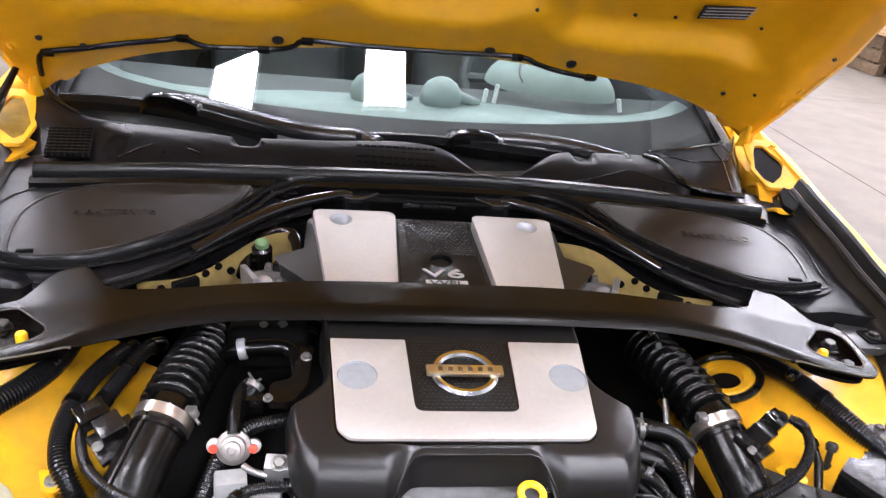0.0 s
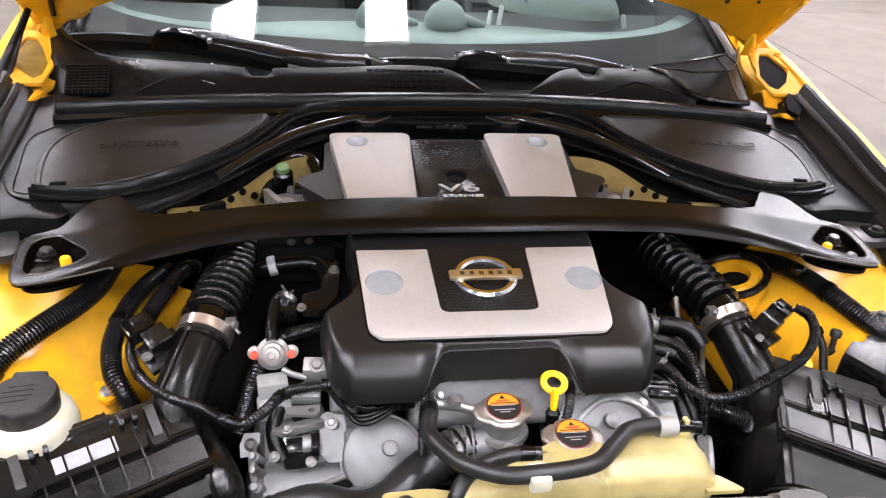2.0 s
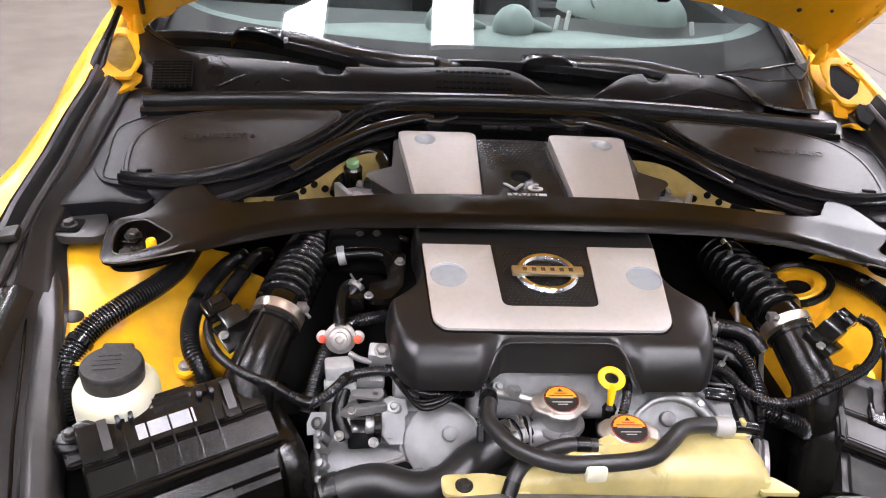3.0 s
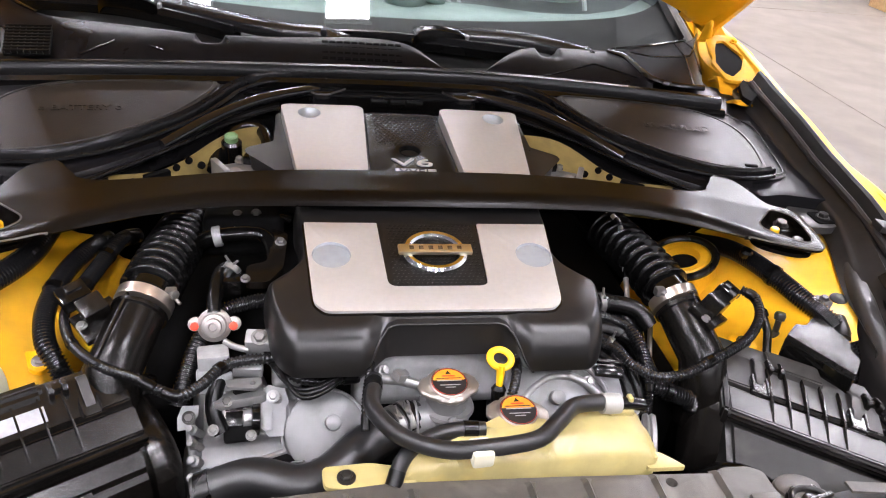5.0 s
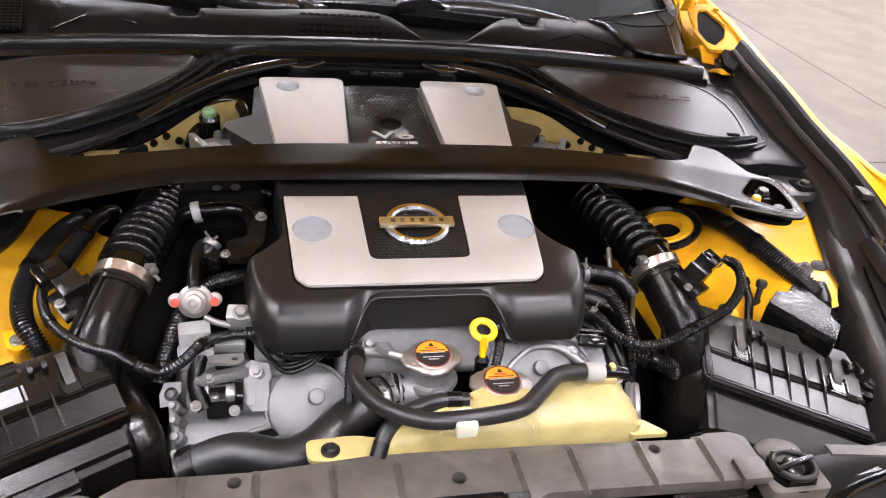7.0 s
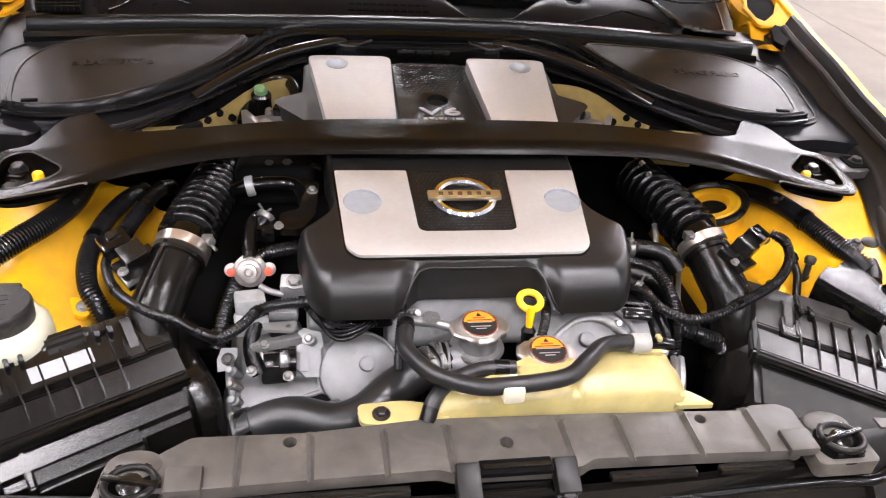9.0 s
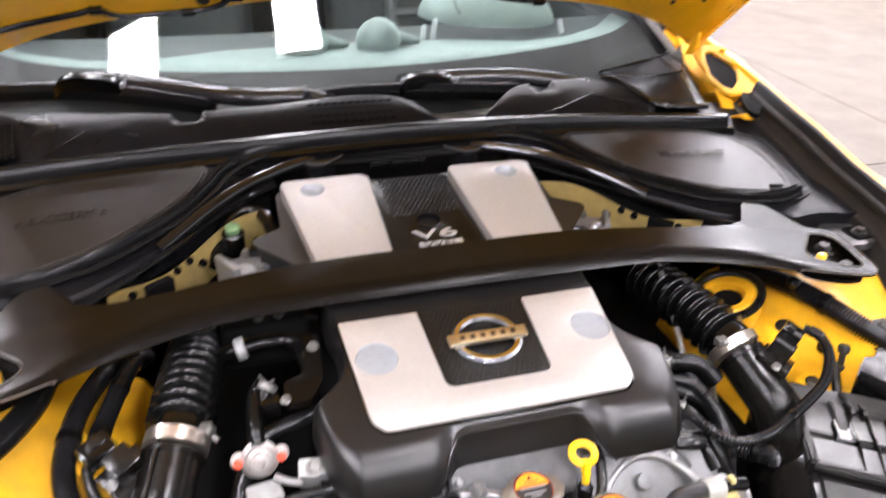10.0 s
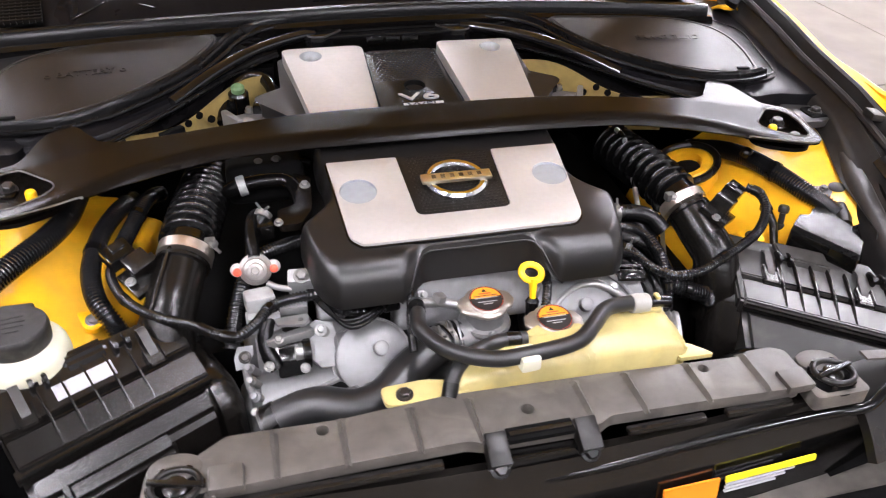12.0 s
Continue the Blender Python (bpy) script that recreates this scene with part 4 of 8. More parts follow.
def corner_cover(side, name, label, words):
    ob = thing(name, (side * 0.47, 1.17, deck_z(0.47, 1.17)), label, "plastic cover")
    frame_line = [(0.630, 1.058), (0.668, 1.090), (0.702, 1.18), (0.718, 1.29), (0.67, 1.37), (0.55, 1.37), (0.30, 1.36), (0.26, 1.30), (0.30, 1.19), (0.36, 1.125), (0.45, 1.065), (0.55, 1.045)]
    lid_line = [(0.621, 1.083), (0.629, 1.112), (0.634, 1.150), (0.631, 1.192), (0.613, 1.228), (0.581, 1.253), (0.536, 1.270), (0.45, 1.284), (0.363, 1.291), (0.305, 1.291), (0.313, 1.245), (0.350, 1.190), (0.400, 1.144), (0.454, 1.106), (0.511, 1.080), (0.560, 1.070), (0.600, 1.072)]
    outer = [(side * p.x, p.y) for p in spline([(a, b, 0) for a, b in frame_line], 5, True)]
    lid = [(side * p.x, p.y) for p in spline([(a, b, 0) for a, b in lid_line], 5, True)]
    corner = rounded([(side * a, b) for a, b in ((0.555, 1.052), (0.575, 1.012), (0.625, 1.018), (0.70, 1.004), (0.722, 1.10), (0.715, 1.20), (0.66, 1.12), (0.62, 1.062))], 0.010)
    part("corner_panel", slab(corner, lambda x, y: 0.866 + 0.12 * (y - 1.03), 0.05, 0.004, cut=0.03), COWLMAT, ob)
    part("deck", slab(outer, lambda x, y: deck_z(x, y) - 0.005, 0.045, 0.003, cut=0.025), COWLMAT, ob)
    top = part("lid", slab(lid, lambda x, y: deck_z(x, y), 0.012, 0.0016, cut=0.025), LIDMAT, ob, "dark grey grained lid")
    # dark joint round the lid and the moulded line on the outer ledge
    joint = inset(lid, -0.002 if side > 0 else 0.002)
    path = [(x, y, deck_z(x, y) - 0.0042) for x, y in joint]
    part("groove", sweep(bmesh.new(), path + path[:1], 0.0016, 6), INK, ob)
    ledge = [(side * a, b, deck_z(a, b) - 0.004) for a, b in ((0.618, 1.068), (0.646, 1.074), (0.657, 1.090), (0.664, 1.140), (0.672, 1.205), (0.666, 1.234), (0.640, 1.258), (0.600, 1.290))]
    part("groove", sweep(bmesh.new(), spline(ledge, 8), 0.0013, 6), INK, ob)
    rim_line = [(x, y, deck_z(x, y) + 0.0004) for x, y in inset(lid, 0.006 if side > 0 else -0.006)]
    part("moulded_line", sweep(bmesh.new(), rim_line + rim_line[:1], 0.0012, 6), LIDMAT, ob)
    for a, b in ((0.592, 1.083), (0.455, 1.092)):
        part("clip", box((side * a, b, deck_z(a, b) + 0.001), (0.022, 0.007, 0.005), 0.0015, (0, 0, side * -8)), MATTBLACK, ob)
    a, b = (-0.495, 1.185) if side < 0 else (0.497, 1.192)
    m = pose(a, b, deck_z(a, b) + 0.0028, math.degrees(math.atan(0.16)), 0, 7 if side < 0 else -7)
    part("lettering", text_mesh(words, 0.0205, m, 0.0006), LIDMAT, top)
    return ob


corner_cover(-1, "battery_cover", "dark grained plastic battery cover lid beside the cowl", "o BATTERY o")
corner_cover(1, "brake_fluid_cover", "dark grained plastic brake fluid cover lid beside the cowl", "BRAKE FLUID")

SEAL = [(-0.009, -0.02), (-0.014, -0.004), (-0.011, 0.006), (-0.004, 0.012), (0.005, 0.011), (0.011, 0.004), (0.013, -0.006), (0.010, -0.02)]
line = spline([(-0.645, 1.295, 0.925), (-0.45, 1.312, 0.929), (-0.25, 1.325, 0.931), (-0.04, 1.335, 0.932), (0.17, 1.335, 0.931), (0.38, 1.322, 0.927), (0.625, 1.285, 0.921)], 8)
cs = thing("cowl_seal", (0, 1.33, 0.91), "long black rubber bonnet seal across the bay", "rubber seal")
part("seal_lip", strip(line, SEAL), SEALRUBBER, cs)
part("seal_channel", strip([(p.x, p.y - 0.022, p.z - 0.012) for p in line], [(-0.012, -0.03), (-0.012, 0.004), (-0.005, 0.008), (0.005, 0.008), (0.012, 0.002), (0.012, -0.03)]), GLOSS, cs)
part("seal_channel", box((0, 1.30, 0.86), (0.62, 0.02, 0.09), 0.006), GLOSS, cs)
for x, w in ((-0.028, 0.030), (0.005, 0.026), (0.036, 0.030)):
    part("face_block", box((x, 1.291, 0.893), (w, 0.010, 0.016), 0.002, (-12, 0, 0)), GLOSS, cs)
part("face_ledge", box((0, 1.290, 0.9045), (0.34, 0.012, 0.004), 0.0015), SEALRUBBER, cs)


SIDE_TOP = ((0.165, 1.330, 0.929), (0.205, 1.314, 0.930), (0.243, 1.299, 0.928), (0.277, 1.268, 0.924), (0.299, 1.230, 0.919), (0.334, 1.181, 0.911), (0.385, 1.133, 0.903), (0.449, 1.084, 0.896), (0.500, 1.060, 0.891), (0.548, 1.054, 0.889), (0.590, 1.058, 0.888), (0.625, 1.068, 0.888))
SIDE_LOW = ((0.200, 1.262, 0.884), (0.228, 1.240, 0.883), (0.258, 1.212, 0.882), (0.297, 1.176, 0.880), (0.338, 1.123, 0.878), (0.378, 1.076, 0.876), (0.416, 1.036, 0.874), (0.455, 1.000, 0.872), (0.500, 0.985, 0.868), (0.545, 1.000, 0.866))


def seal_arm(side):
    """The double-lipped seal beside each corner cover, with the moulded channel that falls from it to the bay."""
    ob = thing("side_seal", (side * 0.35, 1.1, 0.87), "glossy black moulded seal channel beside the engine", "rubber seal", "side seals")
    top = resample(spline([(side * a, b, c) for a, b, c in SIDE_TOP], 8), 0.005)
    part("seal_lip", strip(top, [(-0.0075, -0.020), (-0.0078, -0.002), (-0.0055, 0.0022), (-0.0030, 0.0012), (-0.0012, -0.0030), (0.0006, 0.0006), (0.0028, 0.0034), (0.0058, 0.0018), (0.0070, -0.004), (0.0070, -0.02)]), SEALRUBBER, ob, "", 50)
    inner = [(p.x - side * 0.012 * (1 if abs(p.x) < 0.47 else 0.2), p.y - 0.011, p.z - 0.008) for p in top]
    part("seal_bead", sweep(bmesh.new(), inner, 0.0042, 8, wide=2), SEALRUBBER, ob)
    low = spline([(side * a, b, c) for a, b, c in SIDE_LOW], 8)
    a_line, b_line = top[8:], resample(low, 0.004)

    def web(u, v):
        p = a_line[int(u * 0.93 * (len(a_line) - 1))]
        q = b_line[int(u * (len(b_line) - 1))]
        r = p.lerp(q, v)
        r.z -= 0.012 * (1 - v) + 0.012 * math.sin(math.pi * v) * (1 - 0.4 * v) + 0.006 * ease(v, (0.40, 0), (0.48, 1)) - 0.008 * ease(v, (0.84, 0), (0.92, 1))
        return r
    part("channel", sheet(web, 60, 22, 0.004), COWLMAT, ob, "glossy black moulded channel", 40)
    part("channel_edge", sweep(bmesh.new(), [p + Vector((0, 0, 0.003)) for p in b_line], 0.0028, 8), SEALRUBBER, ob)
    rod = [(side * 0.135, 1.302, 0.906), (side * 0.165, 1.288, 0.908), (side * 0.235, 1.240, 0.907), (side * 0.300, 1.180, 0.899), (side * 0.37, 1.11, 0.880)]
    part("stay_rod", sweep(bmesh.new(), resample(spline(rod, 10), 0.006), 0.0105, 16), STAYGLOSS, ob, "round glossy black stay")
    foot = rounded([(side * x, y) for x, y in ((0.085, 1.300), (0.098, 1.318), (0.155, 1.316), (0.158, 1.300), (0.142, 1.282), (0.118, 1.280))][::int(side)], 0.007, 4)
    part("stay_foot", slab(foot, lambda x, y: 0.916 - 0.25 * (1.316 - y), 0.030, 0.003), STAYGLOSS, ob, "wedge-shaped stay foot")
    # Grey bead draws the highlight line round the glossy foot
    part("foot_highlight", sweep(bmesh.new(), [(x, y, 0.9165 - 0.25 * (1.316 - y)) for x, y in foot + foot[:1]], 0.0016, 6), TRIMGREY, ob)
    for k in range(3):
        part("channel_rib", box((side * (0.215 + 0.013 * k), 1.298 - 0.012 * k, 0.906 - 0.002 * k), (0.040, 0.004, 0.010), 0.001, (0, 0, side * -6)), GLOSS, ob)
    return ob


for side in (-1, 1):
    seal_arm(side)

# scuttle panel in front of the screen
cowl = thing("scuttle_panel", (0, 1.42, 0.93), "black plastic scuttle panel below the windscreen", "scuttle panel")


LEFT_EDGE = [(-0.742, 1.685, 0.996), (-0.722, 1.615, 0.982), (-0.697, 1.558, 0.975), (-0.662, 1.510, 0.970), (-0.621, 1.472, 0.966), (-0.582, 1.459, 0.963), (-0.504, 1.447, 0.962), (-0.397, 1.424, 0.962), (-0.33, 1.416, 0.960), (-0.19, 1.420, 0.962), (-0.05, 1.430, 0.966), (0.03, 1.420, 0.962), (0.07, 1.385, 0.950), (0.105, 1.345, 0.932)]
RIGHT_EDGE = [(0.160, 1.335, 0.935), (0.195, 1.365, 0.950), (0.250, 1.418, 0.962), (0.30, 1.442, 0.963), (0.354, 1.450, 0.962), (0.42, 1.458, 0.960), (0.462, 1.462, 0.957), (0.484, 1.430, 0.954), (0.498, 1.385, 0.946), (0.510, 1.348, 0.938)]


def notch(x, at, half=0.024, deep=0.020):
    return -deep * math.sqrt(max(0.0, 1 - ((x - at) / half) ** 2)) if abs(x - at) < half else 0.0


def cowl_skin(edge, at, hill, y_low):
    """A standing cover: foot line along the seal, crisp upper edge with a half-round notch."""
    top = resample(spline(edge, 14), 0.004)
    own = bmesh.new()
    cols = []
    for p in top:
        foot = Vector((p.x if abs(p.x) < 0.62 else 0.62 * (1 if p.x > 0 else -1) + (p.x - 0.62 * (1 if p.x > 0 else -1)) * 0.75, y_low + 0.30 * max(0, abs(p.x) - 0.60), 0.918))
        foot.y = min(foot.y, p.y - 0.004)
        col = []
        dip = notch(p.x, at)
        for k in range(13):
            v = k / 12
            q = foot.lerp(p, v)
            q.z += 0.010 * math.sin(math.pi * v)
            # low pressed facet with a straight ridge
            w = max(0.0, 1 - abs(p.x - hill) / 0.11)
            if v < 0.30 + 0.32 * w:
                q.y -= 0.004 * min(1, w * 4)
            if v > 0.62:
                q.z += dip * (v - 0.62) / 0.38
            col.append(own.verts.new(q))
        back = own.verts.new((p.x, p.y + 0.004, p.z + dip - 0.001))
        deep = own.verts.new((p.x, p.y + 0.006, p.z + dip - 0.016))
        cols.append(col + [back, deep])
    for a, b in zip(cols, cols[1:]):
        for k in range(len(a) - 1):
            own.faces.new((a[k], b[k], b[k + 1], a[k + 1]))
    return own


part("front_cover", cowl_skin(LEFT_EDGE, -0.322, -0.43, 1.345), COWLMAT, cowl, "", 25)
part("front_cover", cowl_skin(RIGHT_EDGE, 0.318, 0.42, 1.345), COWLMAT, cowl, "", 25)
part("edge_strip", sweep(bmesh.new(), spline([(0.455, 1.464, 0.958), (0.480, 1.440, 0.957), (0.492, 1.400, 0.951), (0.508, 1.354, 0.942), (0.545, 1.330, 0.939), (0.605, 1.320, 0.938)], 8), 0.008, 8, 0.7), RUBBER, cowl, "black rubber edge strip")
# floor of the scuttle behind, up to the glass
part("tray", sheet(lambda u, v: Vector(((2 * u - 1) * 0.70, 1.37 + (0.10 + 0.19 * (2 * u - 1) ** 2) * v, 0.890 + 0.010 * v)), 40, 10, 0.0), CARRIER, cowl, "grey black drain tray")
for side in (1,):
    def cap_fn(u, v):
        g = glass_pt(0.70 + 0.33 * u, -0.004) + Vector((0, 0, 0.006))
        f = Vector((lerp(u, (0, 0.478), (0.2, 0.500), (0.4, 0.512), (0.6, 0.556), (0.75, 0.606), (0.88, 0.660), (1, 0.742)), lerp(u, (0, 1.456), (0.2, 1.410), (0.4, 1.352), (0.6, 1.324), (0.75, 1.322), (0.88, 1.440), (1, 1.640)), lerp(u, (0, 0.950), (0.2, 0.943), (0.4, 0.935), (0.6, 0.934), (0.75, 0.932), (0.88, 0.934), (1, 0.938))))
        p = f.lerp(g, v)
        p.z += 0.016 * min(v / 0.52, (1 - v) / 0.48) * (0.3 + 0.7 * min(1, 1.3 * u))
        return p
    part("end_cap", sheet(cap_fn, 20, 24, 0.0), COWLMAT, cowl, "black moulded end of the scuttle")
    part("cap_fold", sweep(bmesh.new(), [cap_fn(k / 16, 0.52) + Vector((0, 0, 0.0005)) for k in range(17)], 0.0022, 8), GLOSS, cowl)
    for u in (0.70, 0.84):
        part("cap_fold", sweep(bmesh.new(), [cap_fn(u + 0.02 * k / 8, 0.05 + 0.9 * k / 8) + Vector((0, 0, 0.0005)) for k in range(9)], 0.0022, 8), GLOSS, cowl)
    part("glass_lip", sweep(bmesh.new(), [glass_pt(side * (0.70 + 0.33 * k / 20), -0.006) + Vector((0, 0, 0.007)) for k in range(21)], 0.005, 8), GLOSS, cowl)
    part("pillar_corner", sweep(bmesh.new(), [glass_pt(side * 1.0, -0.02 + 0.02 * k) + Vector((0, 0, 0.012)) for k in range(8)], 0.010, 8), CARRIER, cowl)
part("glass_lip", sweep(bmesh.new(), spline([(-0.752, 1.72, 1.01), (-0.742, 1.685, 0.998), (-0.722, 1.615, 0.984), (-0.697, 1.558, 0.977), (-0.662, 1.510, 0.972), (-0.621, 1.472, 0.967)], 6), lambda i: 0.011 - 0.0003 * i, 10), GLOSS, cowl, "glossy black corner trim")
for ridge in ([(-0.526, 1.345, 0.934), (-0.466, 1.409, 0.948), (-0.397, 1.368, 0.941)], [(0.238, 1.338, 0.930), (0.314, 1.352, 0.941), (0.401, 1.396, 0.949), (0.48, 1.350, 0.940)]):
    part("pressed_ridge", sweep(bmesh.new(), resample([Vector(p) + Vector((0, -0.003, 0.003)) for p in ridge], 0.01), 0.0018, 6), SEALRUBBER, cowl)
# air grille: crossed slats
gm = pose(-0.612, 1.374, 0.9480, 21, 0, 7) @ Matrix.Diagonal((0.82, 0.86, 1, 1))
gb = box((0, 0, -0.004), (0.085, 0.085, 0.004), 0)
gb.transform(gm)
grille = part("grille", gb, MATTBLACK, cowl, "black slatted air intake grille")
for k in range(9):
    g = box((0, -0.038 + k * 0.0095, 0.002), (0.085, 0.0028, 0.007), 0)
    g.transform(gm)
    part("slat", g, COVER, grille)
for k in range(8):
    g = box((-0.040 + k * 0.0115, 0, 0.0005), (0.0020, 0.085, 0.005), 0)
    g.transform(gm)
    part("slat", g, COVER, grille)
# vent rows in the tall middle of the cover
for k in range(4):
    for j in range(11):
        part("vent_slot", box((-0.12 + j * 0.0135, 1.372 + k * 0.0125, 0.9430 + k * 0.0060), (0.0105, 0.0045, 0.003), 0, (28, 0, 0)), MATTBLACK, cowl)


def wiper(arm_pts, block, blade_pts, label):
    ob = thing("windscreen_wiper", arm_pts[0], label, "wiper", "windscreen wipers")
    arm = spline(arm_pts, 10)
    n = len(arm)
    hump = [(-0.019, -0.018), (-0.0185, -0.004), (-0.013, 0.006), (-0.005, 0.010), (0.005, 0.010), (0.013, 0.006), (0.0185, -0.004), (0.019, -0.018)]
    part("arm", strip(arm, hump), WIPERMAT, ob, "broad satin black wiper arm")
    blade = spline(blade_pts, 8)
    part("blade_spine", strip(blade, [(-0.013, -0.008), (-0.013, 0.002), (-0.010, 0.005), (-0.006, 0.004), (-0.005, 0.001), (-0.002, 0.001), (0.0, 0.007), (0.004, 0.007), (0.005, 0.003), (0.008, 0.003), (0.010, 0.009), (0.013, 0.008), (0.014, -0.008)]), WIPERMAT, ob, "ridged black blade spine")
    part("blade_rubber", strip([p - Vector((0, 0.004, 0.006)) for p in blade], [(-0.012, -0.016), (0.012, -0.016), (0.012, 0.0), (-0.012, 0.0)]), RUBBER, ob)
    a, b = Vector(block[0]), Vector(block[1])
    hood = [a - Vector((0, 0, 0.012)), a.lerp(b, 0.06), a.lerp(b, 0.18) + Vector((0, 0, 0.007)), a.lerp(b, 0.5) + Vector((0, 0, 0.010)), a.lerp(b, 0.85) + Vector((0, 0, 0.004)), b - Vector((0, 0, 0.004))]
    part("hinge_block", strip(spline(hood, 5), [(-0.017, -0.016), (-0.016, 0.003), (-0.012, 0.008), (-0.004, 0.010), (0.008, 0.010), (0.015, 0.005), (0.017, -0.016)]), GLOSS, ob, "glossy black blade connector")
    part("retaining_clip", box(b + Vector((0, -0.010, 0.003)), (0.008, 0.016, 0.010), 0.003), ALLOY, ob, "bright retaining clip")
    part("pivot_cap", lathe([(0.018, -0.03), (0.019, 0.0), (0.015, 0.008), (0.0, 0.010)], arm_pts[-1], (0, -0.3, 1), 24), GLOSS, ob)
    knuckle = Vector(arm_pts[-2])
    part("knuckle", box(knuckle + Vector((0, 0, -0.003)), (0.012, 0.042, 0.028), 0.006), WIPERMAT, ob, "hinge knuckle of the arm")
    return ob


wiper([(-0.503, 1.635, 0.962), (-0.446, 1.618, 0.964), (-0.378, 1.573, 0.966), (-0.314, 1.530, 0.966), (-0.243, 1.492, 0.965), (-0.189, 1.475, 0.963), (-0.120, 1.476, 0.960), (-0.085, 1.460, 0.950)],
      [(-0.545, 1.624, 0.958), (-0.430, 1.588, 0.960)],
      [(-0.706, 1.640, 0.949), (-0.630, 1.640, 0.951), (-0.535, 1.625, 0.952), (-0.428, 1.585, 0.953), (-0.280, 1.500, 0.949)], "black wiper with ridged blade lying on the windscreen")
wiper([(0.063, 1.524, 0.957), (0.152, 1.533, 0.958), (0.258, 1.526, 0.959), (0.313, 1.509, 0.959), (0.366, 1.485, 0.956), (0.415, 1.462, 0.950), (0.46, 1.455, 0.942)],
      [(0.056, 1.510, 0.955), (0.166, 1.512, 0.955)],
      [(-0.101, 1.500, 0.951), (-0.045, 1.510, 0.951), (0.047, 1.512, 0.950), (0.16, 1.500, 0.948), (0.285, 1.474, 0.946)], "black wiper with ridged blade lying on the windscreen")

# cabin seen through the glass
dash = thing("dashboard", (0, 1.95, 0.7), "pale grey-green dashboard behind the windscreen", "dashboard")


def strip_low(x):
    return 1.65 + 0.13 * abs(x / 0.70) ** 3


def strip_up(x):
    return lerp(abs(x), (0, 1.815), (0.25, 1.800), (0.4, 1.757), (0.52, 1.777), (0.63, 1.845), (0.735, 1.97))


def dash_fn(u, v):
    x = (2 * u - 1) * 0.735
    y = strip_low(x) - 0.012 + (2.03 - strip_low(x)) * v
    return Vector((x, y, 0.948 - 0.05 * (1 - v) ** 8 - 0.55 * max(0, v - 0.8)))


def strip_fn(u, v):
    x = (2 * u - 1) * 0.735
    return Vector((x, strip_low(x) + (strip_up(x) - strip_low(x)) * v, 0.955 - 0.03 * (1 - v) ** 10 - 0.004 * v ** 6))


# Dark boxes added to block the bright hall beside the dash
for side in (-1, 1):
    part("pillar_blocker", box((side * 0.755, 2.12, 1.05), (0.02, 0.75, 0.34), 0.004), CABIN, dash)
part("top_pad", sheet(dash_fn, 40, 20, 0.0), CABIN, dash)
part("screen_strip", sheet(strip_fn, 60, 14, 0.0), DASH, dash, "pale strip along the foot of the screen")
part("lower_front", box((0, 2.05, 0.62), (1.38, 0.1, 0.42), 0.03), CABIN, dash)
for x in (-0.085, 0.072):
    pod = part("gauge_pod", lathe([(0.0, 0.046), (0.020, 0.042), (0.036, 0.030), (0.046, 0.012), (0.049, -0.004), (0.046, -0.016), (0.040, -0.020)], (x, 1.755, 0.972), (0, -0.25, 1), 28, squash=0.8), DASH, dash, "round pale gauge pod")
    part("neck", sweep(bmesh.new(), spline([(x + 0.035, 1.76, 0.976), (x + 0.065, 1.765, 0.966), (x + 0.092, 1.775, 0.957)], 5), lambda i: 0.014 - 0.0006 * i, 12), DASH, pod)


def hood_fn(u, v):
    w, k = math.pi * u, math.pi / 2 * v
    return Vector((0.367 + 0.168 * math.sin(k) * math.cos(w), 1.80 + 0.11 * (1 - math.cos(k)) ** 1.4, 0.972 + 0.092 * math.sin(k) * math.sin(w) - 0.010 * math.cos(w) * math.sin(k)))


part("binnacle", sheet(hood_fn, 36, 14, 0.004), DASH, dash, "pale domed instrument binnacle")
part("binnacle_fold", sweep(bmesh.new(), [hood_fn(0.60 + 0.25 * k / 10, 0.98 - 0.55 * k / 10) - Vector((0, 0.001, 0)) for k in range(11)], 0.0025, 6), CABIN, dash)
for x, y, h in ((0.182, 1.80, 0.030), (0.206, 1.80, 0.042), (0.520, 1.80, 0.030)):
    part("stalk", lathe([(0.0055, 0), (0.0055, h), (0.004, h + 0.002), (0, h + 0.002)], (x, y, 0.954), (0.1 if x < 0.3 else -0.3, 0, 1), 14), PAPER, dash, "small pale stalk")
wheel = thing("steering_wheel", (0.37, 2.13, 0.93), "dark three-spoke steering wheel behind the dashboard", "steering wheel")
ringpath = [(0.37 + 0.18 * math.cos(2 * math.pi * k / 40), 2.15 + 0.06 * math.sin(2 * math.pi * k / 40), 0.93 + 0.17 * math.sin(2 * math.pi * k / 40)) for k in range(41)]
part("rim", sweep(bmesh.new(), ringpath, 0.015, 10), CABIN, wheel)
part("hub", lathe([(0.06, -0.03), (0.065, 0.01), (0.04, 0.03), (0, 0.035)], (0.37, 2.15, 0.93), (0, 1, 0.3), 24), CABIN, wheel)
for a in (0, 180, 270):
    part("spoke", sweep(bmesh.new(), [(0.37, 2.15, 0.93), (0.37 + 0.18 * math.cos(radians(a)), 2.15, 0.93 + 0.17 * math.sin(radians(a)))], 0.014, 8), CABIN, wheel)
for x in (-0.37, 0.37):
    seat = thing("bucket_seat", (x, 2.75, 0.37), "dark bucket seat with a tall backrest", "seat", "front seats")
    part("cushion", box((x, 2.65, 0.50), (0.5, 0.5, 0.14), 0.05, seg=3), CABIN, seat)
    part("backrest", box((x, 2.98, 0.85), (0.48, 0.14, 0.65), 0.06, (-14, 0, 0), seg=3), CABIN, seat)

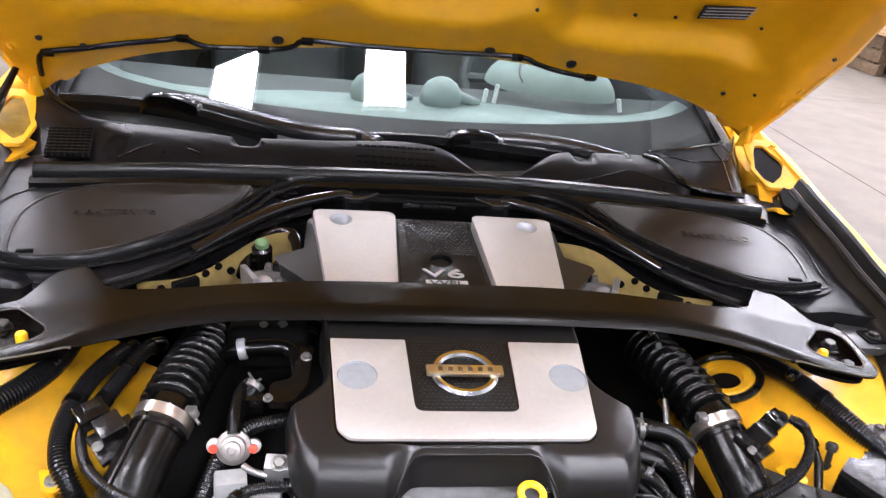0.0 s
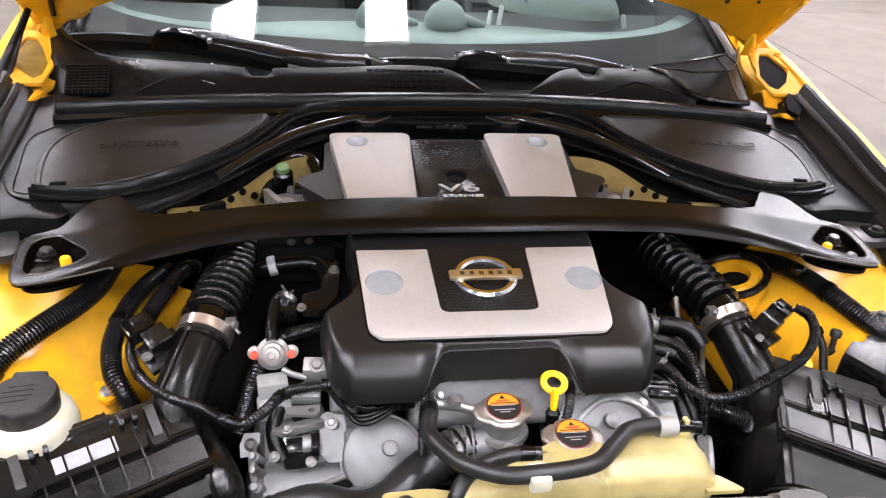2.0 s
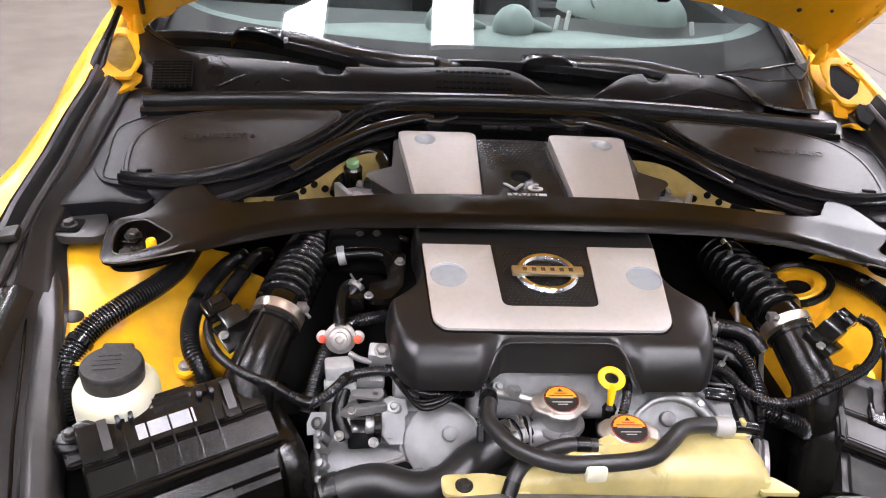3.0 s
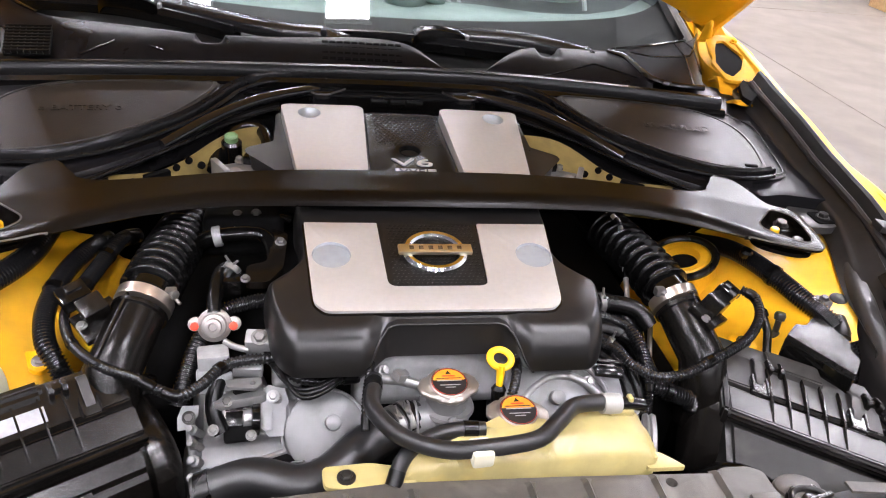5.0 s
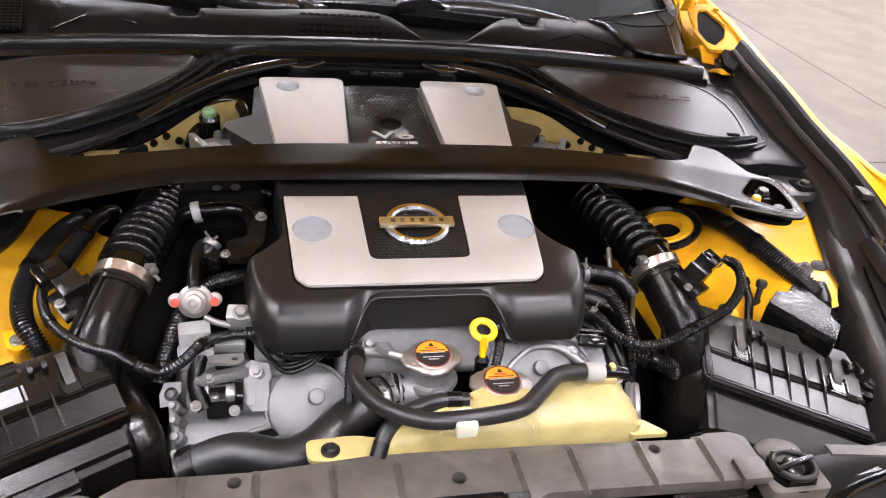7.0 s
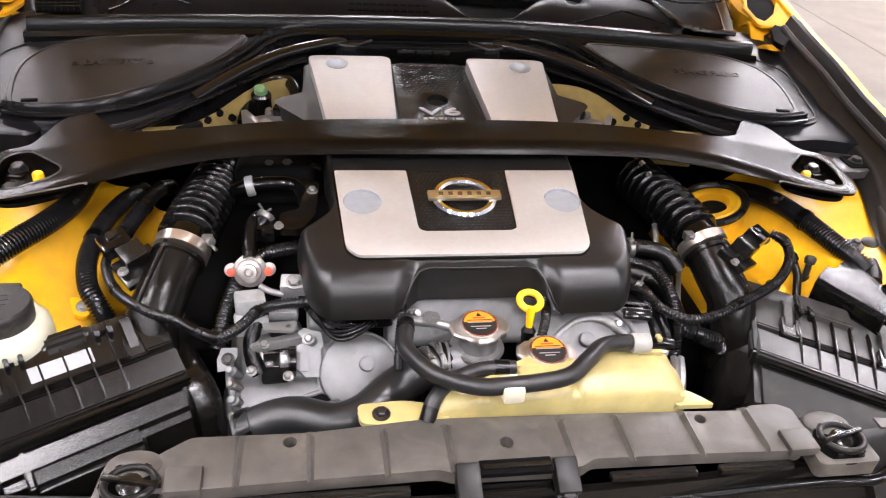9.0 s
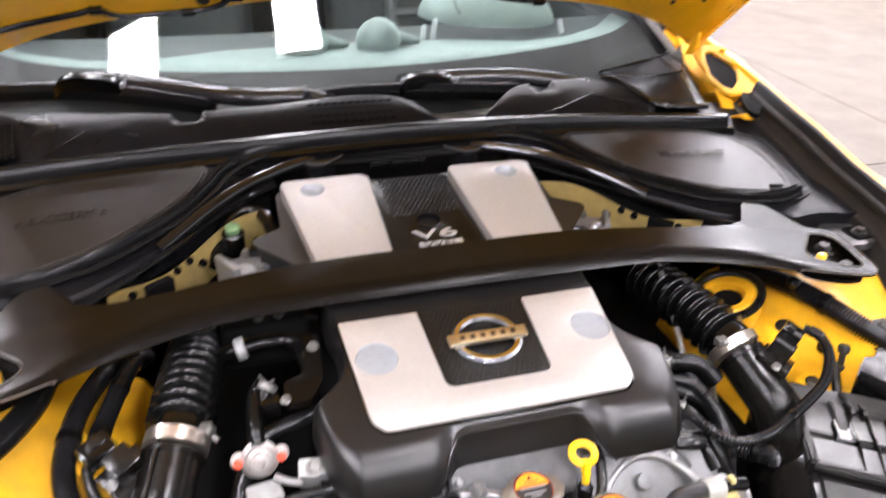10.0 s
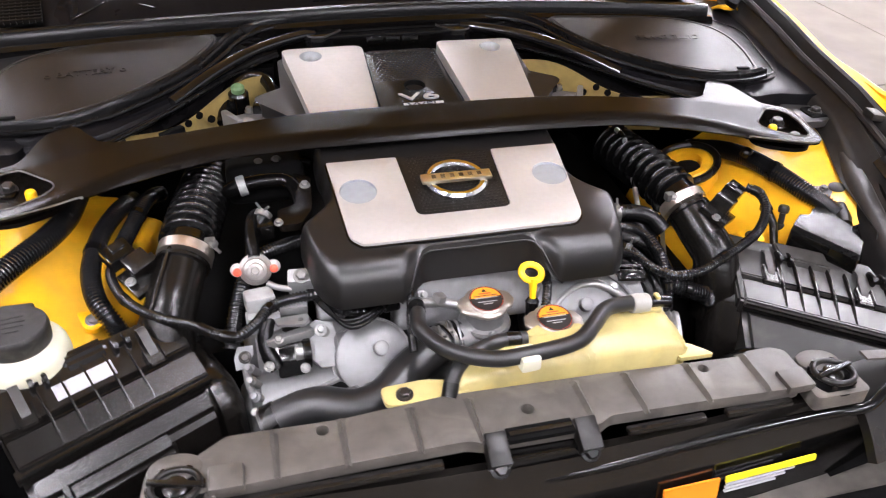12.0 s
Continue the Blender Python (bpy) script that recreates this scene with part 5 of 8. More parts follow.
# ---- engine covers ----
def cover_z(x, y):
    return 0.865 + 0.15 * (y - 0.827)


front = thing("engine_cover", (0, 0.80, 0.80), "black plastic engine cover with a silver plate and badge", "engine cover")
left_side = [(-0.177, 0.955), (-0.176, 0.905), (-0.1695, 0.884), (-0.1695, 0.845), (-0.1745, 0.825), (-0.190, 0.807), (-0.2105, 0.789), (-0.2125, 0.777), (-0.208, 0.745), (-0.201, 0.71), (-0.191, 0.691)]
front_edge = [(-0.176 + 0.008 * k, 0.6795) for k in range(45)]
outline = rounded(left_side + front_edge + [(-x, y) for x, y in left_side[::-1]], 0.010, 3)


def arch_drop(x):
    """How far below the top the front face may reach: little over the middle arch."""
    return lerp(abs(x - 0.002), (0.062, -0.007), (0.072, -0.0095), (0.080, -0.016), (0.087, -0.027), (0.094, -0.040), (0.104, -0.0515))


def front_shift(x, drop):
    """How far the rolled front face lies behind its foot; the arch is cut back further."""
    back = 0.020 * ease(abs(x - 0.002), (0.070, 1), (0.104, 0))
    return back + lerp(drop, (-0.060, 0.0), (-0.045, 0.0015), (-0.030, 0.0035), (-0.020, 0.006), (-0.012, 0.010), (-0.007, 0.015), (-0.004, 0.020), (-0.0025, 0.025))


def ring(loop, d, dz):
    """One level of the cover's skin; the front face rolls over and is cut by the arch."""
    out = []
    for x, y in inset(loop, d):
        w = ease(y, (0.696, 1), (0.760, 0))
        drop = max(dz, arch_drop(x)) if y < 0.72 else dz
        y += w * front_shift(x, drop)
        out.append((x, y, cover_z(x, y) + drop))
    return out


loops = [ring(outline, d, dz) for d, dz in ((0.002, -0.0515), (-0.001, -0.0490), (-0.001, -0.042), (-0.001, -0.036), (0.0, -0.029), (0.001, -0.022), (0.0025, -0.015), (0.004, -0.010), (0.006, -0.0065), (0.008, -0.0042), (0.011, -0.0027))]
part("cover_body", skin(loops, cap=(False, "fill")), ENGINECOVER, front, "", 50)
# Black box added under the cover as its shade
part("cover_shadow", box((0, 0.84, 0.80), (0.36, 0.20, 0.03), 0.01), MATTBLACK, front)
# recessed face of the front arch, its roof and its lip
lip = [Vector((x, 0.6795 + front_shift(x, arch_drop(x)), 0)) for x in [-0.102 + 0.208 * k / 52 for k in range(53)]]
for p in lip:
    p.z = cover_z(p.x, p.y) + arch_drop(p.x)
part("arch_lip", sweep(bmesh.new(), lip, 0.0016, 8), ENGINECOVER, front)
part("arch_panel", sheet(lambda u, v: (lambda p: Vector((p.x, p.y + 0.012 * min(1, v * 4) - 0.020 * max(0, v - 0.25), p.z + 0.002 - max(0, v - 0.25) / 0.75 * max(0.0, p.z - 0.794))))(lip[min(52, int(round(u * 52)))]), 52, 12, 0.0), ENGINECOVER, front, "", 50)
left_plate = rounded([(-0.1605, 0.890), (-0.1645, 0.890), (-0.1643, 0.886), (-0.1555, 0.750), (-0.1535, 0.740), (-0.142, 0.728), (-0.132, 0.727), (0.126, 0.727), (0.136, 0.728), (0.1475, 0.739), (0.150, 0.750), (0.1643, 0.886), (0.1645, 0.890), (0.1605, 0.890), (0.0715, 0.890), (0.0680, 0.890), (0.0678, 0.886), (0.061, 0.768), (-0.0645, 0.768), (-0.0690, 0.886), (-0.0692, 0.890), (-0.0727, 0.890)], 0.012, 5)
part("rim_line", slab(inset(left_plate, -0.0022), lambda x, y: cover_z(x, y) - 0.001, 0.004, 0.0004), GLOSS, front)
DIMPLES = [(-0.131, 0.826), (0.134, 0.826)]


def circle(cx, cy, r, n=28):
    return [(cx + r * math.cos(2 * math.pi * k / n), cy + r * math.sin(2 * math.pi * k / n)) for k in range(n)]


plate = part("silver_plate", slab(left_plate, lambda x, y: cover_z(x, y) + 0.0025, 0.006, 0.0012, holes=[circle(a, b, 0.0245) for a, b in DIMPLES]), SILVER, front, "brushed silver trim plate")
for a, b in DIMPLES:
    nrm = Vector((0, -0.15, 1))
    part("dimple", lathe([(0.0252, -0.0016), (0.0249, 0.0012), (0.0243, 0.0008), (0.0236, -0.0015), (0.0220, -0.0060), (0.0175, -0.0110), (0.010, -0.0142), (0, -0.0150)], (a, b, cover_z(a, b) + 0.001), nrm, 36), DIMPLE, front, "shallow round metal dimple", 70)
tex_line = rounded([(-0.0682, 0.892), (-0.0635, 0.769), (0.060, 0.769), (0.0670, 0.892)], 0.008, 4)
tex = part("badge_panel", slab(tex_line, lambda x, y: cover_z(x, y) + 0.0005, 0.004, 0.001), COVER, front, "black diamond-textured badge panel")
nubs = bmesh.new()
for j in range(21):
    for i in range(20):
        x, y = -0.058 + i * 0.0061 + (j % 2) * 0.003, 0.775 + j * 0.0056
        if abs(x) < 0.058:
            z = cover_z(x, y) + 0.0004
            vs = [nubs.verts.new(q) for q in ((x - 0.0026, y, z), (x, y - 0.0024, z), (x + 0.0026, y, z), (x, y + 0.0024, z))]
            t = nubs.verts.new((x, y, z + 0.0012))
            for k in range(4):
                nubs.faces.new((vs[k], vs[(k + 1) % 4], t))
tagged(part("texture", nubs, COVER, tex), kind="stuff")
# badge: ring with a bar across
bc, bn = Vector((0, 0.8265, cover_z(0, 0.8265) + 0.003)), (0, -0.15, 1)
ringp = [(0.0415, 0.0), (0.0425, 0.005), (0.039, 0.009), (0.034, 0.0085), (0.0315, 0.005), (0.032, 0.0)]
ringp.append(ringp[0])
badge = thing("badge", tuple(bc), "chrome ring badge with a gold-tinted bar on a black panel", "badge")
bm = bmesh.new()
Bm = basis(bn)
rr = [[bm.verts.new(bc + Bm @ Vector((r * math.cos(2 * math.pi * k / 48), r * 0.93 * math.sin(2 * math.pi * k / 48), h))) for k in range(48)] for r, h in ringp[:-1]]
for a, b in zip(rr, rr[1:] + rr[:1]):
    for k in range(48):
        bm.faces.new((a[k], a[(k + 1) % 48], b[(k + 1) % 48], b[k]))
part("ring", bm, CHROME, badge, "chrome ring")
BRONZE = material("dark_bronze_print", (0.10, 0.07, 0.035), 0.4, 0.5, 60, 0.1, 0.0)
GOLD = material("gold_tinted_chrome", (0.86, 0.78, 0.56), 0.34, 1.0, 60, 0.05, 0.0)
part("bar", box(bc + Vector((0, -0.003, 0.009)), (0.096, 0.0165, 0.006), 0.002, (8.5, 0, 0)), GOLD, badge, "gold-tinted bar")
for k in range(6):
    part("print_bar", box(bc + Vector((-0.031 + 0.0124 * k, -0.0035, 0.0122)), (0.0058, 0.0068, 0.0008), 0.0003, (8.5, 0, 0)), BRONZE, badge)


# ---- rear cover ----
def rear_z(x, y):
    return 0.905 + 0.10 * (y - 1.10) - 0.25 * max(0.0, y - 1.195)


rear = thing("intake_cover", (0, 1.09, 0.86), "black plastic intake cover with two silver strips", "engine cover")
rl = rounded([(-0.17, 0.985), (-0.175, 1.01), (-0.243, 1.084), (-0.199, 1.108), (-0.197, 1.20), (-0.185, 1.225), (0.185, 1.225), (0.197, 1.205), (0.196, 1.112), (0.240, 1.085), (0.178, 1.01), (0.172, 0.985)][::-1], 0.008, 3)
rl = rl[::-1]
loops = [[(x, y, rear_z(x, y) - 0.08) for x, y in inset(rl, -0.002)], [(x, y, rear_z(x, y) - 0.03) for x, y in rl], [(x, y, rear_z(x, y) - 0.018) for x, y in inset(rl, 0.003)], [(x, y, rear_z(x, y) - 0.014) for x, y in inset(rl, 0.008)]]
part("cover_body", skin(loops), ENGINECOVER, rear, "", 30)
for sgn in (-1, 1):
    edge_run = [(sgn * 0.176, 1.005), (sgn * 0.241, 1.0835), (sgn * 0.200, 1.1075)]
    part("wing_edge", sweep(bmesh.new(), resample([(x, y, rear_z(x, y) - 0.0155) for x, y in edge_run], 0.006), 0.0016, 6), SEALRUBBER, rear)
for sgn in (-1, 1):
    st = rounded([(sgn * 0.072, 0.980), (sgn * 0.170, 0.980), (sgn * 0.197, 1.205), (sgn * 0.188, 1.218), (sgn * 0.072, 1.222), (sgn * 0.064, 1.205)], 0.010, 4)
    st = st if sgn > 0 else st[::-1]
    part("silver_strip", slab(st, lambda x, y: rear_z(x, y) + 0.002, 0.03, 0.006, holes=[circle(sgn * 0.152, 1.178, 0.0180)], seg=3), SILVER, rear, "silver painted strip")
    part("dimple", lathe([(0.0184, -0.016), (0.0181, 0.0004), (0.0172, 0.0), (0.0160, -0.003), (0.0115, -0.0085), (0.006, -0.0108), (0, -0.0115)], (sgn * 0.152, 1.178, rear_z(0.15, 1.178) + 0.0018), (0, -0.08, 1), 28), DIMPLE, rear, "round metal dimple", 70)
mid = rounded([(-0.066, 0.978), (0.066, 0.978), (0.060, 1.205), (0.05, 1.217), (-0.05, 1.217), (-0.060, 1.205)], 0.006, 3)
part("middle_panel", slab(mid, lambda x, y: rear_z(x, y) - 0.008, 0.02, 0.003, holes=[circle(0.0, 1.083, 0.0165)]), BRACE, rear, "glossy black dimpled middle panel")
part("hole_sleeve", lathe([(0.0172, -0.04), (0.0168, 0.0), (0.0150, -0.002), (0.0150, -0.03), (0.0, -0.03)], (0, 1.083, rear_z(0, 1.083) - 0.0075), (0, -0.1, 1), 28), MATTBLACK, rear, "", 60)
part("hole_screw", lathe([(0.006, 0), (0.006, 0.008), (0, 0.009)], (0, 1.083, rear_z(0, 1.083) - 0.032), (0, -0.1, 1), 6), MATTBLACK, rear)
dots = bmesh.new()
for j in range(17):
    for i in range(15):
        x, y = -0.052 + i * 0.0074 + (j % 2) * 0.0037, 1.105 + j * 0.0064
        if abs(x) < 0.052 and (x * x + (y - 1.083) ** 2) > 0.0005:
            lathe([(0.0026, 0.0), (0.0018, 0.0008), (0.0, 0.0009)], (x, y, rear_z(x, y) - 0.0082), (0, -0.1, 1), 6, dots)
tagged(part("raised_dots", dots, SEALRUBBER, rear), kind="stuff")
tilt = math.degrees(math.atan(0.10))
part("lettering", text_mesh("V6", 0.040, Matrix.Translation((0.0, 1.046, rear_z(0, 1.046) - 0.0072)) @ pose(0, 0, 0, tilt) @ Matrix.Diagonal((1.45, 0.72, 1, 1)), 0.0012), SILVER, rear, "raised bright letters")
vp = part("name_plate", box((0.002, 1.020, rear_z(0, 1.020) - 0.0072), (0.062, 0.017, 0.002), 0.0006, (tilt, 0, 0)), SILVER, rear, "small bright name plate")
part("lettering", text_mesh("VVEL", 0.0185, Matrix.Translation((0.002, 1.020, rear_z(0, 1.020) - 0.0058)) @ pose(0, 0, 0, tilt) @ Matrix.Diagonal((1.25, 0.85, 1, 1)), 0.0006), INK, vp)

# ---- brace ----
brace = thing("strut_brace", (0, 0.95, 0.85), "satin black curved strut tower brace across the engine bay", "strut brace")


brace_front = smooth_table((0.0, 0.914), (0.1, 0.914), (0.2, 0.914), (0.29, 0.911), (0.38, 0.892), (0.446, 0.868), (0.495, 0.849), (0.53, 0.842), (0.62, 0.845))
brace_rear = smooth_table((0.0, 1.0), (0.14, 0.9995), (0.23, 0.994), (0.31, 0.984), (0.37, 0.979), (0.43, 0.981), (0.466, 0.994), (0.49, 1.016))
brace_crown = smooth_table((0.0, 0.901), (0.15, 0.9005), (0.3, 0.897), (0.42, 0.888), (0.50, 0.877), (0.56, 0.870), (0.62, 0.866))


def brace_z(x, y):
    """Flat bar with a rolled front edge; the ear behind each end rises from a crease."""
    a = abs(x)
    f = y - brace_front(a)
    lip = lerp(a, (0.0, 0.012), (0.40, 0.012), (0.54, 0.002), (0.62, 0.0))
    z = brace_crown(a) - lip * max(0.0, 1 - f / 0.024) ** 2
    if a > 0.42:
        crease = lerp(a, (0.42, 0.972), (0.55, 0.958))
        z += 0.11 * max(0.0, y - crease) * ease(a, (0.42, 0), (0.46, 1))
    return z


half = [(0.0, 0.914), (0.10, 0.913), (0.20, 0.912), (0.27, 0.914), (0.32, 0.909), (0.38, 0.892), (0.446, 0.870), (0.495, 0.852), (0.530, 0.843), (0.562, 0.838), (0.580, 0.842), (0.589, 0.860), (0.597, 0.905), (0.601, 0.940), (0.595, 0.959), (0.575, 0.967), (0.560, 0.975), (0.549, 1.000), (0.536, 1.028), (0.512, 1.046), (0.492, 1.036), (0.474, 1.010), (0.450, 0.990), (0.42, 0.979), (0.36, 0.979), (0.31, 0.984), (0.23, 0.994), (0.14, 0.9995), (0.0, 1.0)]
full = half + [(-x, y) for x, y in half[::-1] if x > 0]
bl = []
for p in full:
    if not bl or (Vector(p) - Vector(bl[-1])).length > 1e-4:
        bl.append(p)
bl = [(p.x, p.y) for p in spline([(x, y, 0) for x, y in bl], 4, True)]


def tri_hole(s):
    pts = [(0.556, 0.954), (0.507, 0.903), (0.503, 0.888), (0.515, 0.874), (0.545, 0.858), (0.566, 0.856), (0.577, 0.866), (0.586, 0.905), (0.588, 0.936), (0.578, 0.951)]
    return rounded([(s * x, y) for x, y in pts], 0.008, 4)


SPLIT = 0.462
part("brace_bar", sheet(lambda u, v: (lambda x: (lambda y: Vector((x, y, brace_z(x, y))))(lerp(v ** 1.5, (0, brace_front(abs(x))), (1, brace_rear(abs(x))))))(SPLIT * (2 * u - 1)), 90, 16, 0.0045), BRACE, brace, "", 28)
def ray_hit(loop, c, w):
    """Distance from c along angle w to a closed outline."""
    d = Vector((math.cos(w), math.sin(w)))
    best = 0.0
    for i in range(len(loop)):
        p, q = Vector(loop[i - 1]) - c, Vector(loop[i]) - c
        e = q - p
        den = d.x * e.y - d.y * e.x
        if abs(den) < 1e-12:
            continue
        t, k = (p.x * e.y - p.y * e.x) / den, (p.x * d.y - p.y * d.x) / den
        if t > 0 and -1e-9 <= k <= 1 + 1e-9:
            best = max(best, t)
    return best


for s in (-1, 1):
    end_line = [(x, y) for x, y in bl if x * s > SPLIT + 0.002]
    k = max(range(len(end_line)), key=lambda i: (Vector(end_line[i]) - Vector(end_line[i - 1])).length)
    end_line = end_line[k:] + end_line[:k]
    cuts = [(s * SPLIT, brace_rear(SPLIT)), (s * SPLIT, brace_front(SPLIT))]
    if end_line[-1][1] < end_line[0][1]:
        cuts.reverse()
    outline_end, hole, c = end_line + cuts, tri_hole(s), Vector((s * 0.548, 0.908))
    angles = sorted([2 * math.pi * k / 96 for k in range(96)] + [math.atan2(y - c.y, x - c.x) % (2 * math.pi) for x, y in cuts])
    loops = []
    for k in range(13):
        f = (k / 12) ** 1.2
        loop = []
        for w in angles:
            a, b = ray_hit(hole, c, w), ray_hit(outline_end, c, w)
            r = a + (b - a) * f
            x, y = c.x + r * math.cos(w), c.y + r * math.sin(w)
            loop.append(Vector((x, y, brace_z(x, y))))
        loops.append(loop)
    low = Vector((0, 0, 0.0045))
    bm = skin([[p - low for p in loops[0]]] + loops + [[p - low for p in loops[-1]], [p - low for p in loops[0]]], cap=(False, False))
    part("brace_end", bm, BRACE, brace, "", 28)
    rim = [p + Vector((0, 0, 0.0002)) for p in loops[-1] if abs(p.x) > SPLIT + 0.004 and p.y < 0.955]
    rim.sort(key=lambda p: math.atan2(p.y - 0.93, (p.x - s * 0.46) * s))
    # Bright bead drawn as the highlight on the end's edge
    part("end_hem", sweep(bmesh.new(), resample(rim, 0.004), 0.0012, 8), EDGE, brace)
edge = [(p[0], p[1] + 0.0015, brace_z(p[0], p[1]) - 0.0012) for p in [(-0.47 + 0.94 * k / 100, 0) for k in range(101)] for p in [(p[0], brace_front(abs(p[0])) + 0.001)]]
# Bright bead drawn as the highlight on the front edge
part("front_hem", sweep(bmesh.new(), edge, 0.0014, 8), EDGE, brace, "thin folded front edge with a painted highlight")
for s in (-1, 1):
    # rim round the opening, the cup below it and its bolts
    hole = tri_hole(s)
    part("opening_rim", sweep(bmesh.new(), [(x, y, brace_z(x, y) + 0.0002) for x, y in hole + hole[:1]], 0.0011, 8), EDGE, brace)
    cup = skin([[(x, y, brace_z(x, y) - 0.002) for x, y in hole], [(s * 0.55 + (x - s * 0.55) * 0.92, 0.916 + (y - 0.912) * 0.84, 0.846) for x, y in hole]], cap=(False, False))
    part("cup_wall", cup, BRACE, brace)
    part("mount_plate", slab(inset(hole if s < 0 else hole[::-1], 0.006), 0.852, 0.006, 0.001), BRACE, brace)
    part("mount_boss", slab(rounded([(s * x, y) for x, y in ((0.558, 0.950), (0.584, 0.945), (0.584, 0.915), (0.560, 0.912))], 0.006), 0.8545, 0.004, 0.001), BRACE, brace)
    for x, y in ((0.570, 0.934), (0.564, 0.880)):
        part("mount_bolt", bolt(bmesh.new(), (s * x, y, 0.8535), (-s * 0.08, -0.1, 1), r=0.0078, h=0.008, washer=1.5), BOLTDARK, brace, "dark flanged mounting bolt")
    part("locating_peg", lathe([(0.007, 0), (0.007, 0.017), (0.0055, 0.0195), (0, 0.02)], (s * 0.535, 0.899, 0.850), (0, 0, 1), 16), YELLOWPLASTIC, brace, "pale yellow plastic peg")

# ---- intake ducts and air boxes ----
def duct(side, low, clamp_at, top, name, label):
    ob = thing(name, low, label, "intake duct", "intake ducts")
    L, C, T = Vector(low), Vector(clamp_at), Vector(top)
    ax = (C - L).normalized()
    part("duct_tube", sweep(bmesh.new(), [L + Vector((side * 0.004, -0.010, -0.085)), L + Vector((0, -0.012, -0.035)), L + ax * 0.012, L.lerp(C, 0.5), C - ax * 0.012], lambda i: (0.033, 0.033, 0.032, 0.031, 0.030)[i], 32), DUCTMAT, ob, "smooth black plastic tube")
    part("tube_rib", box(L.lerp(C, 0.45) + Vector((side * 0.010, 0, 0.031)), (0.004, (C - L).length * 0.8, 0.004), 0.001, (math.degrees(math.asin(ax.z)), 0, math.degrees(-math.atan2(ax.x, ax.y)))), BOXBLACK, ob)
    part("tube_collar", sweep(bmesh.new(), [C - ax * 0.019, C - ax * 0.014], 0.0335, 32), DUCTMAT, ob)
    band = sweep(bmesh.new(), [C - ax * 0.0085, C - ax * 0.008, C + ax * 0.006, C + ax * 0.0065], lambda i: (0.0335, 0.0345, 0.0345, 0.0335)[i], 36)
    clamp = part("hose_clamp", band, BAND, ob, "bright steel hose clamp")
    off = Vector((-0.028, -0.006, 0.018)) if side > 0 else Vector((0.031, -0.002, 0.014))
    scr = bmesh.new()
    box(C + off, (0.014, 0.012, 0.012), 0.002, bm=scr)
    lathe([(0.0055, 0), (0.0055, 0.010), (0.003, 0.011)], C + off + Vector((0, 0, 0)), (1, -1, 0.3), 8, scr)
    sweep(scr, [C + off, C + off + Vector((0.012, -0.014, -0.006))], 0.0022, 8)
    part("clamp_screw", scr, STEEL, clamp)
    path = resample(spline([C, C.lerp(T, 0.33) + Vector((0, 0, 0.006)), C.lerp(T, 0.7) + Vector((0, 0, 0.004)), T], 30), 0.0011)
    n = len(path)

    def rad(i):
        s = i * 0.0011
        if s < 0.016:
            return 0.032
        ph = ((s - 0.016) / 0.0175) % 1.0
        return 0.0262 + 0.0115 * math.exp(-((ph - 0.5) / 0.22) ** 2)
    part("bellows", sweep(bmesh.new(), path, rad, 36, wide=40), BELLOWS, ob, "ribbed black rubber bellows", 75)
    return ob


duct(-1, (-0.383, 0.705, 0.772), (-0.354, 0.806, 0.812), (-0.325, 1.01, 0.800), "intake_duct", "black intake duct with ribbed bellows and steel clamp")
duct(1, (0.372, 0.730, 0.752), (0.353, 0.822, 0.795), (0.318, 1.01, 0.800), "intake_duct", "black intake duct with ribbed bellows and steel clamp")


def maf(side, c, turn):
    ob = thing("air_flow_sensor", c, "black plastic air flow sensor plugged into the duct", "sensor", "air flow sensors")
    c = Vector(c)
    part("flange", box(c + Vector((0, 0, -0.012)), (0.052, 0.042, 0.010), 0.002, (18, side * 14, turn)), BOXBLACK, ob)
    part("sensor_body", box(c + Vector((side * 0.004, 0, 0.004)), (0.030, 0.028, 0.028), 0.003, (18, side * 14, turn)), BOXBLACK, ob)
    con = part("connector", box(c + Vector((side * 0.028, 0.016, 0.012)), (0.034, 0.026, 0.022), 0.003, (18, side * 10, turn)), GLOSS, ob)
    part("latch", box(c + Vector((side * 0.028, 0.016, 0.0245)), (0.018, 0.010, 0.004), 0.001, (18, side * 10, turn)), BOXBLACK, con)
    for d in (-0.018, 0.018):
        part("screw", bolt(bmesh.new(), c + Vector((d * 0.8, d, -0.006)), (0.1 * side, -0.3, 1), 0.0045, 0.004, 1.4), STEEL, ob)


maf(-1, (-0.402, 0.782, 0.815), 35)
maf(1, (0.383, 0.777, 0.813), 38)


